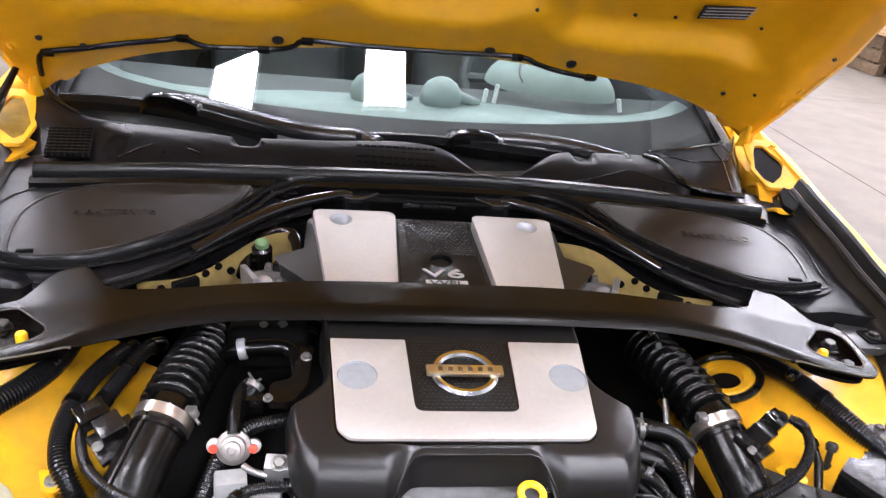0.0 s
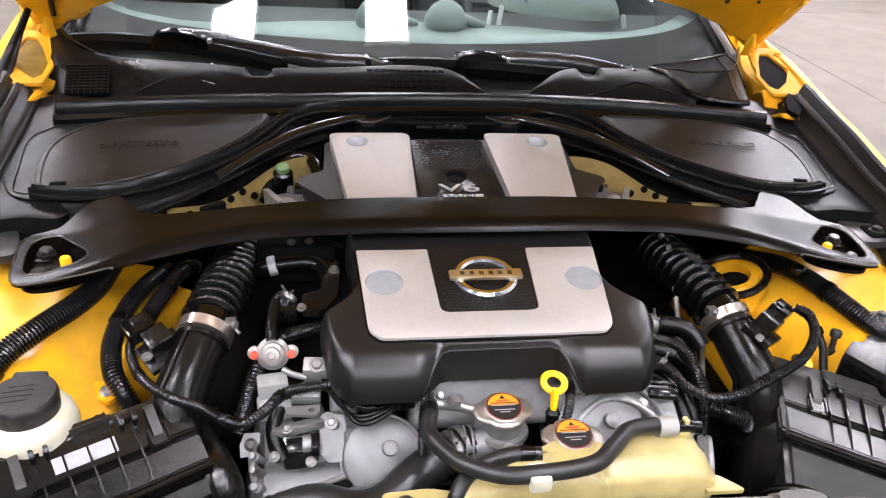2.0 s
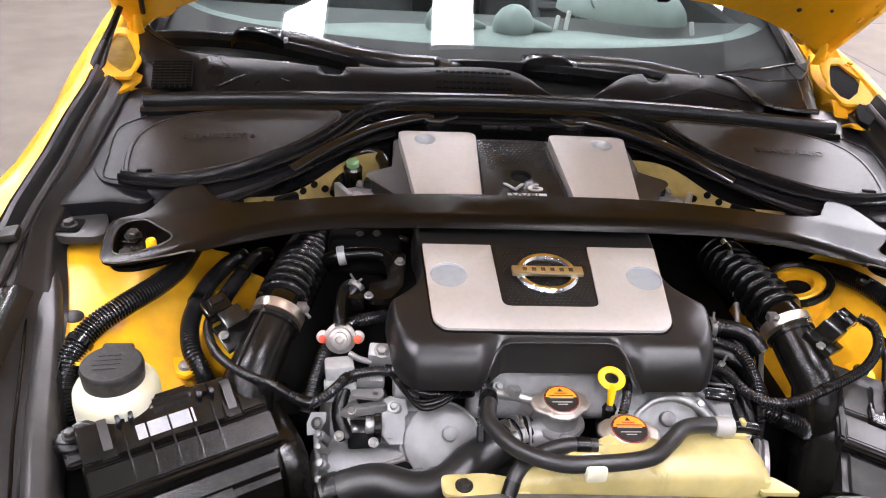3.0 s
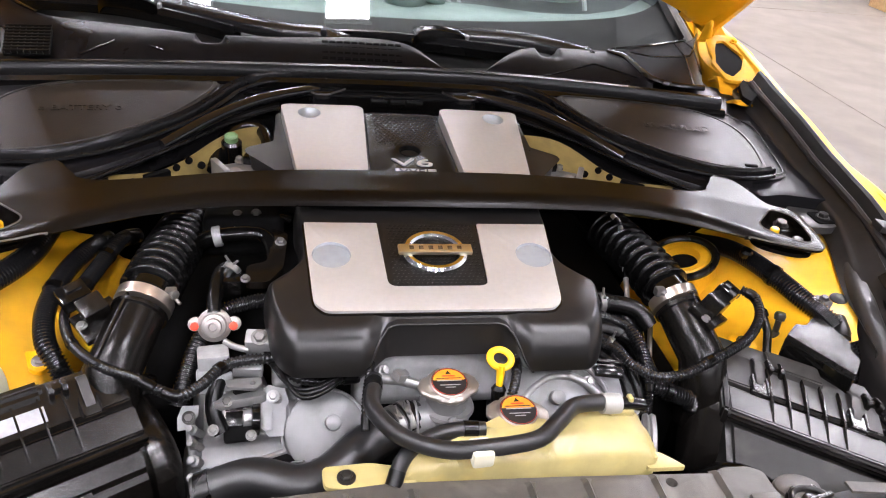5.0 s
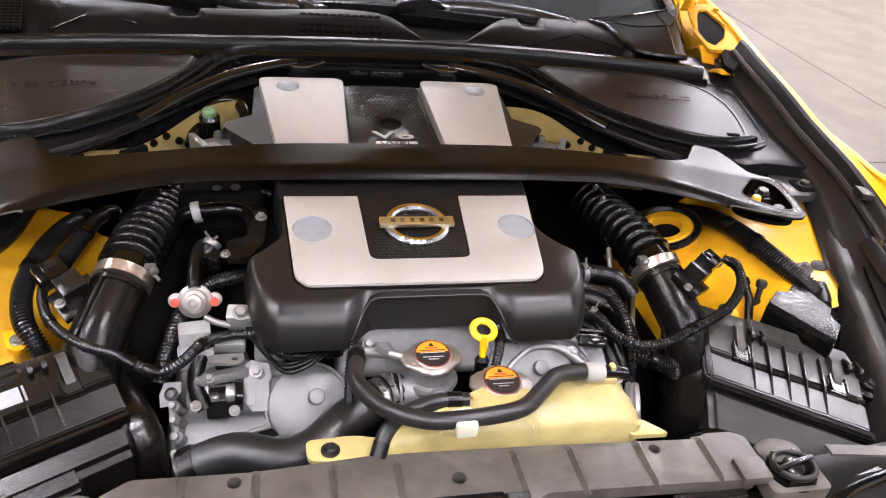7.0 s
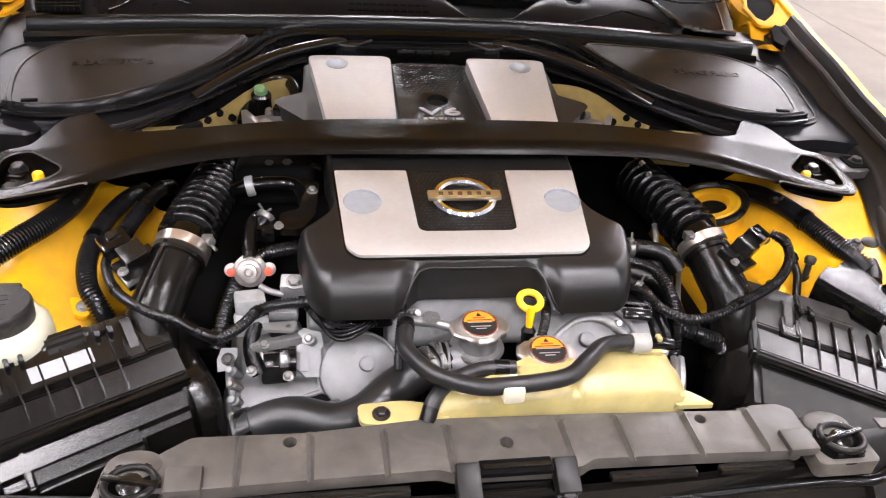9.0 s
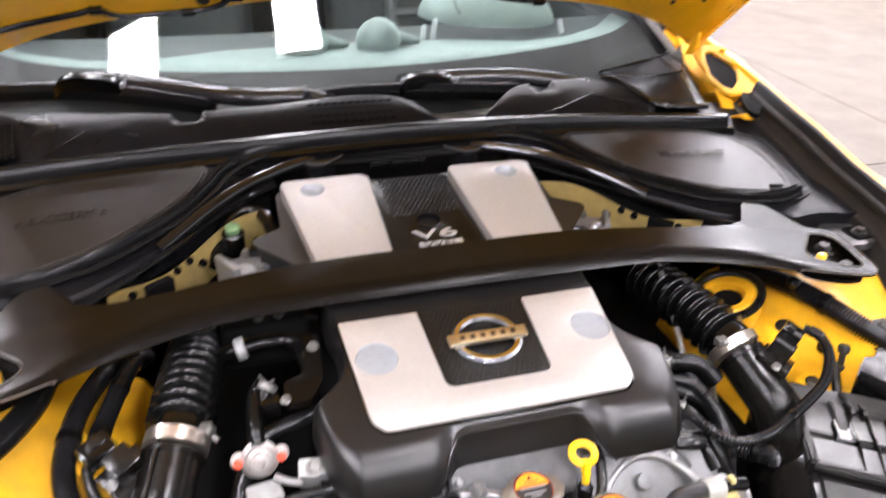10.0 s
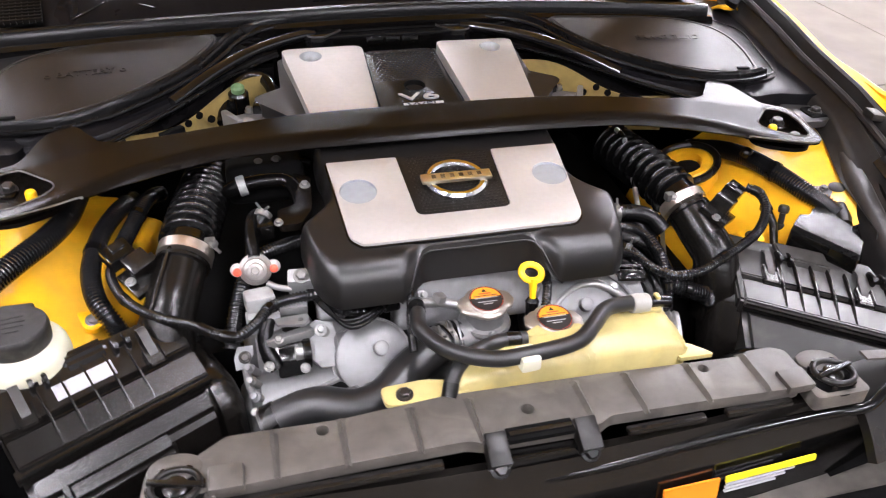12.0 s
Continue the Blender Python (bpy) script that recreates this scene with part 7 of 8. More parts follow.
part("green_cap", lathe([(0.0105, -0.004), (0.0105, 0.007), (0.007, 0.010), (0, 0.010)], (-0.272, 1.15, 0.876), (0, -0.2, 1), 20), GREENCAP, bottle, "green rubber cap")
cable("breather_hose", "black hose arching behind the green-capped valve", [(-0.300, 1.13, 0.83), (-0.285, 1.185, 0.862), (-0.258, 1.215, 0.872), (-0.228, 1.205, 0.870), (-0.212, 1.160, 0.855)], 0.0105, False, GLOSS)
cable("fuel_pipe", "thin grey metal pipe beside the engine", [(0.312, 0.985, 0.84), (0.318, 0.96, 0.83), (0.312, 0.90, 0.79), (0.30, 0.80, 0.72), (0.30, 0.72, 0.66)], 0.004, False, ALLOY2)

# small hoses and wires at the engine's two front corners
bundle = cable("breather_hose", "short smooth black hose with a steel band", [(0.200, 0.812, 0.795), (0.246, 0.813, 0.797), (0.287, 0.803, 0.792), (0.306, 0.785, 0.775)], 0.0125, False)
clamp_ring(bundle, (0.240, 0.813, 0.797), (1, 0, 0.05), 0.0132)
cable("wiring_loom", "ribbed black conduit bending down behind the tank", [(0.215, 0.800, 0.785), (0.243, 0.794, 0.785), (0.268, 0.776, 0.782), (0.278, 0.736, 0.770), (0.276, 0.700, 0.740), (0.285, 0.690, 0.66), (0.290, 0.690, 0.58)], 0.0085, True)
low_hose = cable("vacuum_hose", "thin black hose with a bright spring clip", [(0.205, 0.775, 0.775), (0.232, 0.764, 0.772), (0.250, 0.738, 0.766), (0.256, 0.700, 0.752), (0.262, 0.675, 0.72)], 0.0075, False)
clamp_ring(low_hose, (0.238, 0.757, 0.771), (0.7, -0.6, -0.1), 0.0085)
cable("fuel_pipe", "thin bare metal pipe beside the duct", [(0.392, 0.945, 0.800), (0.372, 0.905, 0.790), (0.338, 0.835, 0.745), (0.308, 0.752, 0.715), (0.300, 0.70, 0.66)], 0.0036, False, ALLOY2)
for k in range(3):
    d = 0.004 * k
    cable("sensor_wire", "thin black sensor wire looping under the cover", [(-0.212 + d, 0.745, 0.784), (-0.200 + d, 0.712 - d, 0.783), (-0.178 + d, 0.684 - 2 * d, 0.776), (-0.150 + d, 0.684 - d, 0.776), (-0.122 + d, 0.700, 0.782)], 0.0026, False, RUBBER, "sensor wires")
cable("wiring_loom", "thin ribbed conduit standing beside the radiator hose", [(-0.088, 0.705, 0.800), (-0.092, 0.680, 0.798), (-0.098, 0.652, 0.786), (-0.100, 0.622, 0.765)], 0.0050, True)

# ---- coolant tank ----
tank = thing("coolant_tank", (0.09, 0.57, 0.70), "cream translucent plastic coolant tank with seams", "coolant tank")
tl = [(-0.086, 0.548), (0.0, 0.549), (0.10, 0.549), (0.214, 0.549), (0.221, 0.556), (0.222, 0.570), (0.217, 0.590), (0.207, 0.605), (0.192, 0.613), (0.14, 0.608), (0.11, 0.600), (0.085, 0.591), (0.03, 0.588), (0.0, 0.580), (-0.03, 0.571), (-0.07, 0.562)]
tl = rounded(tl, 0.008, 3)


def tank_top(x, y):
    z = ease(x, (-0.08, 0.772), (-0.055, 0.788), (0.0, 0.795), (0.190, 0.798), (0.206, 0.793), (0.216, 0.782), (0.224, 0.768))
    z = 0.764 + (z - 0.764) * ease(y, (0.543, 0.10), (0.5535, 0.72), (0.575, 1))
    for s in (-0.03, 0.085, 0.135):
        z -= 0.0022 * math.exp(-((x - s - 0.3 * (y - 0.56)) / 0.004) ** 2)
    z += 0.0012 * math.sin(60 * x) * math.sin(80 * y)
    return z


part("tank_body", slab(tl, tank_top, 0.10, 0.006, cut=0.008, seg=3), TANK, tank, "", 45)
tab = rounded([(-0.150, 0.572), (-0.148, 0.545), (-0.09, 0.536), (-0.05, 0.538), (-0.06, 0.566), (-0.10, 0.575)], 0.008, 4)
part("mounting_tab", slab(tab, 0.7665, 0.006, 0.002), TANK, tank)
part("tab_bolt", bolt(bmesh.new(), (-0.125, 0.556, 0.7665), (0, 0, 1), 0.0062, 0.006, 1.6), BOLTDARK, tank, "dull zinc flanged bolt")
part("side_flange", slab(rounded([(0.205, 0.5445), (0.250, 0.5435), (0.242, 0.553), (0.228, 0.566), (0.205, 0.575)], 0.004), 0.7675, 0.006, 0.0015), TANK, tank)
part("filler_neck", lathe([(0.022, 0.77), (0.022, 0.790), (0.024, 0.792)], (0.069, 0.612, 0), (0, 0, 1), 24), RESIN, tank)
part("hose_clip", box((0.008, 0.5405, 0.8100), (0.023, 0.0270, 0.0180), 0.004, (0, 0, 4)), RESIN, tank, "pale plastic hose clip")
part("outlet_sleeve", lathe([(0.0115, -0.011), (0.0120, 0.0), (0.0115, 0.011)], (0.172, 0.604, 0.809), (1, 0.05, -0.1), 20), CLIPWHITE, tank, "pale grey hose sleeve")
part("outlet_fin", box((0.196, 0.606, 0.806), (0.006, 0.010, 0.022), 0.002), TANK, tank)
part("outlet_foot", box((0.186, 0.603, 0.799), (0.030, 0.016, 0.008), 0.003), TANK, tank)
part("outlet_pipe", sweep(bmesh.new(), [(0.180, 0.605, 0.808), (0.200, 0.606, 0.806), (0.214, 0.606, 0.803)], 0.0075, 14), GLOSS, tank)
part("neck_plate", slab(rounded([(0.022, 0.596), (0.05, 0.582), (0.09, 0.585), (0.10, 0.60), (0.05, 0.61)], 0.006), 0.793, 0.008, 0.002), TANK, tank)


def pressure_cap(c, turn):
    """A pressed metal cap with two gripping ears and a round sticker, orange above and black below."""
    ob = thing("filler_lid", c, "metal pressure cap with an orange and black warning sticker", "cap", "pressure caps")
    c = Vector(c)
    axis = Vector((0, -0.10, 1)).normalized()
    B = basis(axis)

    def ring_of(grow, h, ears=1.0):
        out = []
        for k in range(72):
            a = 2 * math.pi * k / 72
            r = 0.0262 + ears * 0.0085 * max(0.0, math.cos(a - radians(turn)) ** 2 - 0.62) / 0.38 + grow + ears * 0.0006 * math.cos(18 * a)
            out.append(c + B @ Vector((r * math.cos(a), r * math.sin(a), h)))
        return out
    part("skirt", skin([ring_of(-0.004, -0.013, 0.2), ring_of(-0.001, -0.011, 0.7), ring_of(0.0012, -0.0085), ring_of(0.0014, -0.0060), ring_of(0.0004, -0.0042), ring_of(-0.003, -0.0036, 0.9), ring_of(-0.0045, -0.0028, 0.3), ring_of(-0.0035, -0.0010, 0.0), ring_of(-0.0045, 0.0004, 0.0)]), CAPMETAL, ob, "pressed metal cap", 60)
    r = 0.0212

    def disc(r0, lo, hi, h):
        """A flat piece of a disc between two angles, chord closed."""
        loop = [(r0 * math.cos(radians(lo + (hi - lo) * k / 32)), r0 * math.sin(radians(lo + (hi - lo) * k / 32))) for k in range(33)]
        own = bmesh.new()
        up = [own.verts.new(c + B @ Vector((x, y, h))) for x, y in loop]
        dn = [own.verts.new(c + B @ Vector((x, y, h - 0.0005))) for x, y in loop]
        own.faces.new(up)
        own.faces.new(dn[::-1])
        for k in range(33):
            own.faces.new((up[k], dn[k], dn[(k + 1) % 33], up[(k + 1) % 33]))
        return own

    def bar(x, y, w, h, mat, name="print_bar", parent=None):
        own = box((0, 0, 0), (w, h, 0.0004), 0)
        own.transform(Matrix.Translation(c + B @ Vector((x, y, 0.0020))) @ B.to_4x4())
        part(name, own, mat, parent or ob)
    base = part("sticker", disc(r, 2, 361, 0.0012), INK, ob, "round black sticker")
    part("sticker_ring", sweep(bmesh.new(), [c + B @ Vector((0.0203 * math.cos(2 * math.pi * k / 40), 0.0203 * math.sin(2 * math.pi * k / 40), 0.0013)) for k in range(41)], 0.00018, 5), REDPAINT, base)
    part("sticker_field", disc(0.0188, 8, 172, 0.0017), ORANGE, base, "orange half of the sticker")
    tri = [(0.0, 0.0165), (-0.0036, 0.0106), (0.0036, 0.0106)]
    own = bmesh.new()
    own.faces.new([own.verts.new(c + B @ Vector((x, y, 0.0021))) for x, y in tri])
    bmesh.ops.solidify(own, geom=own.faces[:], thickness=0.0003)
    part("warning_triangle", own, INK, base)
    bar(0, 0.0080, 0.015, 0.0020, REDPAINT, parent=base)
    for k, w in enumerate((0.030, 0.029, 0.024, 0.012)):
        bar(0, 0.0044 - 0.0036 * k - (0.003 if k > 1 else 0), w, 0.0011, INK if k < 1 else PAPER, parent=base)
    return ob


pressure_cap((-0.002, 0.660, 0.7985), 5)
pressure_cap((0.069, 0.613, 0.7960), -8)

# ---- dipstick ----
dip = thing("oil_dipstick", (0.048, 0.65, 0.74), "yellow ring-handled oil dipstick in a black tube", "dipstick")
c = Vector((0.060, 0.676, 0.818))
ax = Vector((0.22, 0.55, 0.80)).normalized()
side = Vector((1, -0.1, -0.05)).normalized()
flat = Vector((0.05, 0.86, 0.50)).normalized()
ringpts = [c + side * (0.0128 * math.cos(2 * math.pi * k / 36)) + flat * (0.0112 * math.sin(2 * math.pi * k / 36)) for k in range(37)]
part("ring_handle", sweep(bmesh.new(), ringpts, 0.0043, 12, squash=0.75, cap=False), YELLOWPLASTIC, dip, "bright yellow ring handle")
foot = c - flat * 0.0110
stem_way = Vector((-0.05, -0.30, -0.95)).normalized()
part("stem", sweep(bmesh.new(), [foot + Vector((0, 0.002, 0.002)), foot + stem_way * 0.008, foot + stem_way * 0.018, foot + stem_way * 0.024], lambda i: (0.0075, 0.0068, 0.0056, 0.0052)[i], 14, squash=0.7), YELLOWPLASTIC, dip)
part("plug", sweep(bmesh.new(), [foot + stem_way * 0.022, foot + stem_way * 0.027, foot + stem_way * 0.029, foot + stem_way * 0.046], lambda i: (0.0060, 0.0092, 0.0085, 0.0078)[i], 16), RUBBER, dip, "black rubber plug")
part("tube", sweep(bmesh.new(), [foot + stem_way * 0.045, foot + stem_way * 0.10], 0.0072, 14), DARKSTEEL, dip)

# ---- engine front ----
eng = thing("engine_block", (0, 0.85, 0.40), "grey cast aluminium engine front with black hoses round it", "engine")
# Near-black mass behind the castings so the gaps look shaded
part("block", box((0, 0.93, 0.60), (0.40, 0.40, 0.44), 0.02), MATTBLACK, eng)
part("timing_cover", box((0.0, 0.775, 0.69), (0.40, 0.055, 0.20), 0.012, (-18, 0, 0), seg=3), ALLOY, eng, "rough cast aluminium timing cover")
part("upper_face", box((0.0, 0.734, 0.752), (0.215, 0.04, 0.075), 0.010, (-35, 0, 0), seg=3), ALLOY, eng)
for cx, cy, cz, r, bx, by, bz in ((-0.141, 0.668, 0.721, 0.048, 0.0105, -0.004, 0.020), (0.132, 0.682, 0.738, 0.056, 0.012, -0.002, 0.012)):
    a = Vector((0, -0.66, 0.75)).normalized()
    c = Vector((cx, cy, cz))
    disc = part("round_cover", lathe([(r * 1.10, -0.06), (r * 1.10, -0.012), (r * 1.07, -0.008), (r * 1.01, -0.008), (r * 0.99, 0.002), (r * 0.965, 0.0065), (r * 0.90, 0.0085), (r * 0.5, 0.0125), (0, 0.0135)], c, a, 56), ALLOY, eng, "round domed cast aluminium cover", 30)
    part("boss", lathe([(0.0095, -0.004), (0.009, 0.0045), (0.0075, 0.0055), (0, 0.005)], c + a * 0.011 + Vector((bx, by, bz)) * 0.8, a, 22), ALLOY, disc)
    for k in range(5):
        w = radians(205 + 30 * k)
        e = Vector((math.cos(w), 0.75 * math.sin(w), 0.66 * math.sin(w)))
        part("cover_lug", lathe([(0.0085, -0.02), (0.0085, -0.004), (0.006, -0.002)], c + e * r * 1.12 - a * 0.006, a, 14), ALLOY, disc)
for x, y, z in ((-0.201, 0.694, 0.755), (0.189, 0.695, 0.760), (0.246, 0.668, 0.735)):
    part("cover_bolt", bolt(bmesh.new(), (x, y, z), (0, -0.6, 0.8), 0.0044, 0.006, 1.7), ALLOY2, eng)
part("wire_bracket", slab(rounded([(-0.254, 0.708), (-0.253, 0.696), (-0.220, 0.691), (-0.213, 0.700), (-0.215, 0.711)], 0.003), 0.7705, 0.004, 0.001, holes=[circle(-0.224, 0.701, 0.0035, 14)]), ALLOY2, eng, "thin pale wire bracket with a hole")
part("valve_cylinder", lathe([(0.017, -0.04), (0.017, 0.0), (0.013, 0.003)], (-0.185, 0.690, 0.728), (-1, -0.15, 0.1), 24), ALLOY, eng)
# ribs on the casting
for k in range(5):
    part("casting_rib", box((-0.215 + k * 0.03, 0.672 - 0.004 * k, 0.672 + 0.004 * k), (0.005, 0.05, 0.03), 0.002, (-30, 0, 35)), ALLOY, eng)
for c, size, turn in (((-0.185, 0.720, 0.765), (0.036, 0.020, 0.030), (-35, 0, 0)), ((-0.225, 0.645, 0.685), (0.090, 0.030, 0.030), (-30, 0, 12))):
    part("side_casting", box(c, size, 0.009, turn, seg=4), ALLOY, eng)
for k in range(5):
    part("casting_rib", box((-0.180 + 0.016 * k, 0.640 + 0.002 * k, 0.690), (0.004, 0.050, 0.022), 0.0015, (-32, 0, 62)), ALLOY, eng)
for x, y, z in ((-0.267, 0.667, 0.732), (-0.253, 0.690, 0.752), (-0.225, 0.660, 0.728)):
    part("casting_bolt", bolt(bmesh.new(), (x, y, z), (0, -0.5, 0.85), 0.0042, 0.005, 1.5), STEEL, eng)
for k, (x, y, z, r) in enumerate(((-0.288, 0.670, 0.729, 0.0046), (-0.287, 0.658, 0.719, 0.0048), (-0.285, 0.644, 0.707, 0.0052), (-0.285, 0.630, 0.694, 0.0058))):
    part("pipe_union", lathe([(r, -0.02), (r, 0.0), (r * 1.25, 0.001), (r * 1.25, 0.006), (r * 0.8, 0.008), (r * 0.8, 0.014), (0, 0.015)], (x, y, z), (-0.3, -0.5, 0.8), 6 if k % 2 else 16), STEEL if k % 2 else ALLOY, eng)
part("bracket_arm", sweep(bmesh.new(), [(-0.296, 0.700, 0.722), (-0.294, 0.678, 0.700), (-0.286, 0.656, 0.672), (-0.270, 0.640, 0.645)], 0.0055, 10), ALLOY, eng)
# smooth gearcase casting behind the control valve, with its diagonal webs
def case_skin(u, v):
    p = Vector((-0.296 + 0.128 * u, 0.716 - 0.098 * v, 0.752 - 0.086 * v))
    swell = 0.016 * math.sin(math.pi * min(1, max(0, (v - 0.45) / 0.55))) ** 0.7 + 0.006 * math.sin(math.pi * min(1, v / 0.4))
    return p + Vector((0, -0.66, 0.75)) * (swell - 0.010 - 0.03 * max(0, 0.12 - u) / 0.12)


part("gearcase", sheet(case_skin, 24, 30, 0.004), ALLOY, eng, "smooth cast gearcase", 50)
for a, b, wide in (((-0.225, 0.643, 0.703), (-0.186, 0.650, 0.711), 0.0034), ((-0.213, 0.636, 0.697), (-0.160, 0.638, 0.700), 0.0042)):
    own = bmesh.new()
    sweep(own, [Vector(a), Vector(a).lerp(Vector(b), 0.5), Vector(b)], wide, 8, squash=0.8)
    part("diagonal_web", own, ALLOY2, eng)


def tilt_plate(line, thick, normal):
    """A flat plate with corners given in space."""
    n = Vector(normal).normalized()
    return skin([[Vector(p) - n * thick for p in line], [Vector(p) for p in line]])


# Black plates laid on the casting as the shade between its webs
part("web_shade", tilt_plate([(-0.218, 0.641, 0.703), (-0.186, 0.648, 0.709), (-0.172, 0.643, 0.705), (-0.180, 0.640, 0.702), (-0.206, 0.638, 0.700)], 0.012, (0, -0.66, 0.75)), MATTBLACK, eng, "black plate for the shade between two webs")
part("web_shade", tilt_plate([(-0.200, 0.635, 0.697), (-0.160, 0.637, 0.699), (-0.150, 0.632, 0.695), (-0.176, 0.628, 0.691)], 0.012, (0, -0.66, 0.75)), MATTBLACK, eng, "black plate for the shade between two webs")
bracket = part("side_bracket", tilt_plate([(-0.306, 0.670, 0.730), (-0.307, 0.680, 0.740), (-0.302, 0.690, 0.749), (-0.284, 0.690, 0.749), (-0.284, 0.682, 0.742), (-0.290, 0.676, 0.736), (-0.296, 0.671, 0.731)], 0.004, (0, -0.66, 0.75)), ALLOY, eng, "thin dull side bracket", 30)
part("bracket_screw", bolt(bmesh.new(), (-0.294, 0.679, 0.741), (0, -0.66, 0.75), 0.0052, 0.006, 1.5), BOLTDARK, bracket)
# ridges and plug of the casting on the other side
arc = spline([(0.098, 0.676, 0.744), (0.110, 0.688, 0.754), (0.134, 0.699, 0.764), (0.163, 0.700, 0.765), (0.191, 0.690, 0.755), (0.210, 0.674, 0.740), (0.218, 0.655, 0.722)], 6)
part("curved_ridge", sweep(bmesh.new(), arc, 0.0058, 10), ALLOY2, eng, "curved cast ridge")
arc = [p + Vector((0.0, 0.018, 0.014)) for p in arc]
part("curved_ridge", sweep(bmesh.new(), arc[4:-4], 0.0036, 8), ALLOY, eng)
part("side_case", sheet(lambda u, v: Vector((0.085 + 0.175 * u, 0.722 - 0.075 * v, 0.772 - 0.066 * v - 0.012 * u * u)), 16, 10, 0.004), ALLOY, eng, "smooth cast cover beside the tank", 50)
plug = part("cam_plug", box((0.216, 0.703, 0.768), (0.036, 0.022, 0.014), 0.003, (-38, 0, -12)), GLOSS, eng, "black ribbed connector")
for k in range(3):
    part("plug_rib", box((0.216, 0.696 + 0.006 * k, 0.772 + 0.005 * k), (0.032, 0.002, 0.004), 0.0005, (-38, 0, -12)), BOXBLACK, plug)
part("pulley", lathe([(0.020, -0.010), (0.034, -0.008), (0.036, -0.003), (0.033, 0.0), (0.036, 0.003), (0.034, 0.008), (0.018, 0.010), (0.0, 0.010)], (0.262, 0.640, 0.705), (0.92, -0.35, 0.2), 36), ALLOY2, eng, "grooved grey pulley")
# filler neck and thermostat housing
neck = thing("thermostat_housing", (-0.004, 0.657, 0.73), "cast aluminium filler neck with hose stubs", "thermostat housing")
part("neck", lathe([(0.030, 0.70), (0.029, 0.745), (0.0245, 0.764), (0.023, 0.778), (0.0255, 0.784), (0.0255, 0.790)], (-0.002, 0.660, 0), (0, 0, 1), 36), ALLOY, neck)
part("hose_stub", sweep(bmesh.new(), [(-0.01, 0.655, 0.748), (-0.05, 0.648, 0.748)], 0.023, 24), ALLOY, neck)
part("side_stub", sweep(bmesh.new(), [(-0.025, 0.668, 0.785), (-0.055, 0.675, 0.79), (-0.082, 0.672, 0.797)], 0.006, 12), ALLOY2, neck)
for k in (0.0, 0.008):
    part("spring_clip", sweep(bmesh.new(), [(-0.040 - k + 0.0 * j, 0.648 + 0.0255 * math.cos(2 * math.pi * j / 24), 0.748 + 0.0255 * math.sin(2 * math.pi * j / 24)) for j in range(25)], 0.0016, 6), ALLOY2, neck, "bright spring hose clip")
part("clip_ear", box((-0.060, 0.665, 0.806), (0.012, 0.014, 0.010), 0.002, (0, 20, 30)), ALLOY2, neck)
part("bleed_valve", lathe([(0.0050, -0.016), (0.0064, -0.014), (0.0050, -0.012), (0.0064, -0.010), (0.0050, -0.008), (0.0068, -0.005), (0.0068, 0.003), (0.0046, 0.004), (0.0040, 0.010), (0.0, 0.011)], (-0.073, 0.702, 0.782), (0.25, -0.62, 0.70), 14), ALLOY2, neck, "small knurled bleed valve")
part("clip_ear", box((-0.053, 0.690, 0.784), (0.016, 0.010, 0.012), 0.002, (25, 15, 40)), ALLOY2, neck)
part("boss_bolt", bolt(bmesh.new(), (0.000, 0.630, 0.765), (0, -0.9, 0.4), 0.0062, 0.004, 1.1), ALLOY, neck)
part("neck_flange", lathe([(0.031, -0.004), (0.033, 0.0), (0.031, 0.004)], (-0.002, 0.660, 0.764), (0, 0, 1), 32), ALLOY2, neck)

# pump, bracket and pressure regulator on the engine's corner
brk = thing("pump_bracket", (-0.25, 0.73, 0.74), "grey metal bracket carrying a pressure regulator", "bracket")
part("step_plate", box((-0.270, 0.735, 0.780), (0.036, 0.030, 0.022), 0.004, (-8, 0, 8)), MOTORGREY, brk)
part("step_plate", box((-0.268, 0.716, 0.764), (0.040, 0.022, 0.024), 0.004, (-8, 0, 8)), MOTORGREY, brk)
part("back_plate", box((-0.216, 0.748, 0.790), (0.034, 0.020, 0.036), 0.003, (20, 0, -6)), MOTORGREY, brk)
part("link_plate", box((-0.246, 0.728, 0.770), (0.066, 0.014, 0.020), 0.003, (20, 0, -4)), MOTORGREY, brk)
part("wire_stub", sweep(bmesh.new(), spline([(-0.258, 0.752, 0.792), (-0.246, 0.744, 0.790), (-0.230, 0.740, 0.788)], 4), 0.004, 10), ALLOY2, brk)
part("plate_bolt", bolt(bmesh.new(), (-0.217, 0.740, 0.806), (0, -0.5, 0.85), 0.0062, 0.006, 1.6), STEEL, brk)
part("foot_plate", box((-0.240, 0.700, 0.748), (0.060, 0.022, 0.012), 0.003, (-10, 0, 12)), ALLOY2, brk)
REGMETAL = material("dull_warm_zinc", (0.36, 0.335, 0.315), 0.42, 0.55, 90, 0.12, 0.15, 1200, dirt=(0.16, 0.09, 0.06), dirt_amount=0.4, dirt_scale=70)
reg = thing("pressure_regulator", (-0.271, 0.768, 0.79), "round dull metal pressure regulator with red-marked screws", "pressure regulator")
ra = (0.0, -0.86, 0.50)
part("diaphragm", lathe([(0.010, -0.024), (0.0150, -0.016), (0.0160, -0.010), (0.0195, -0.008), (0.0205, -0.004), (0.0200, -0.001), (0.0155, 0.002), (0.0140, 0.008), (0.0100, 0.010), (0.0095, 0.018), (0.0052, 0.019), (0.0042, 0.014), (0, 0.014)], (-0.271, 0.770, 0.802), ra, 36), REGMETAL, reg)
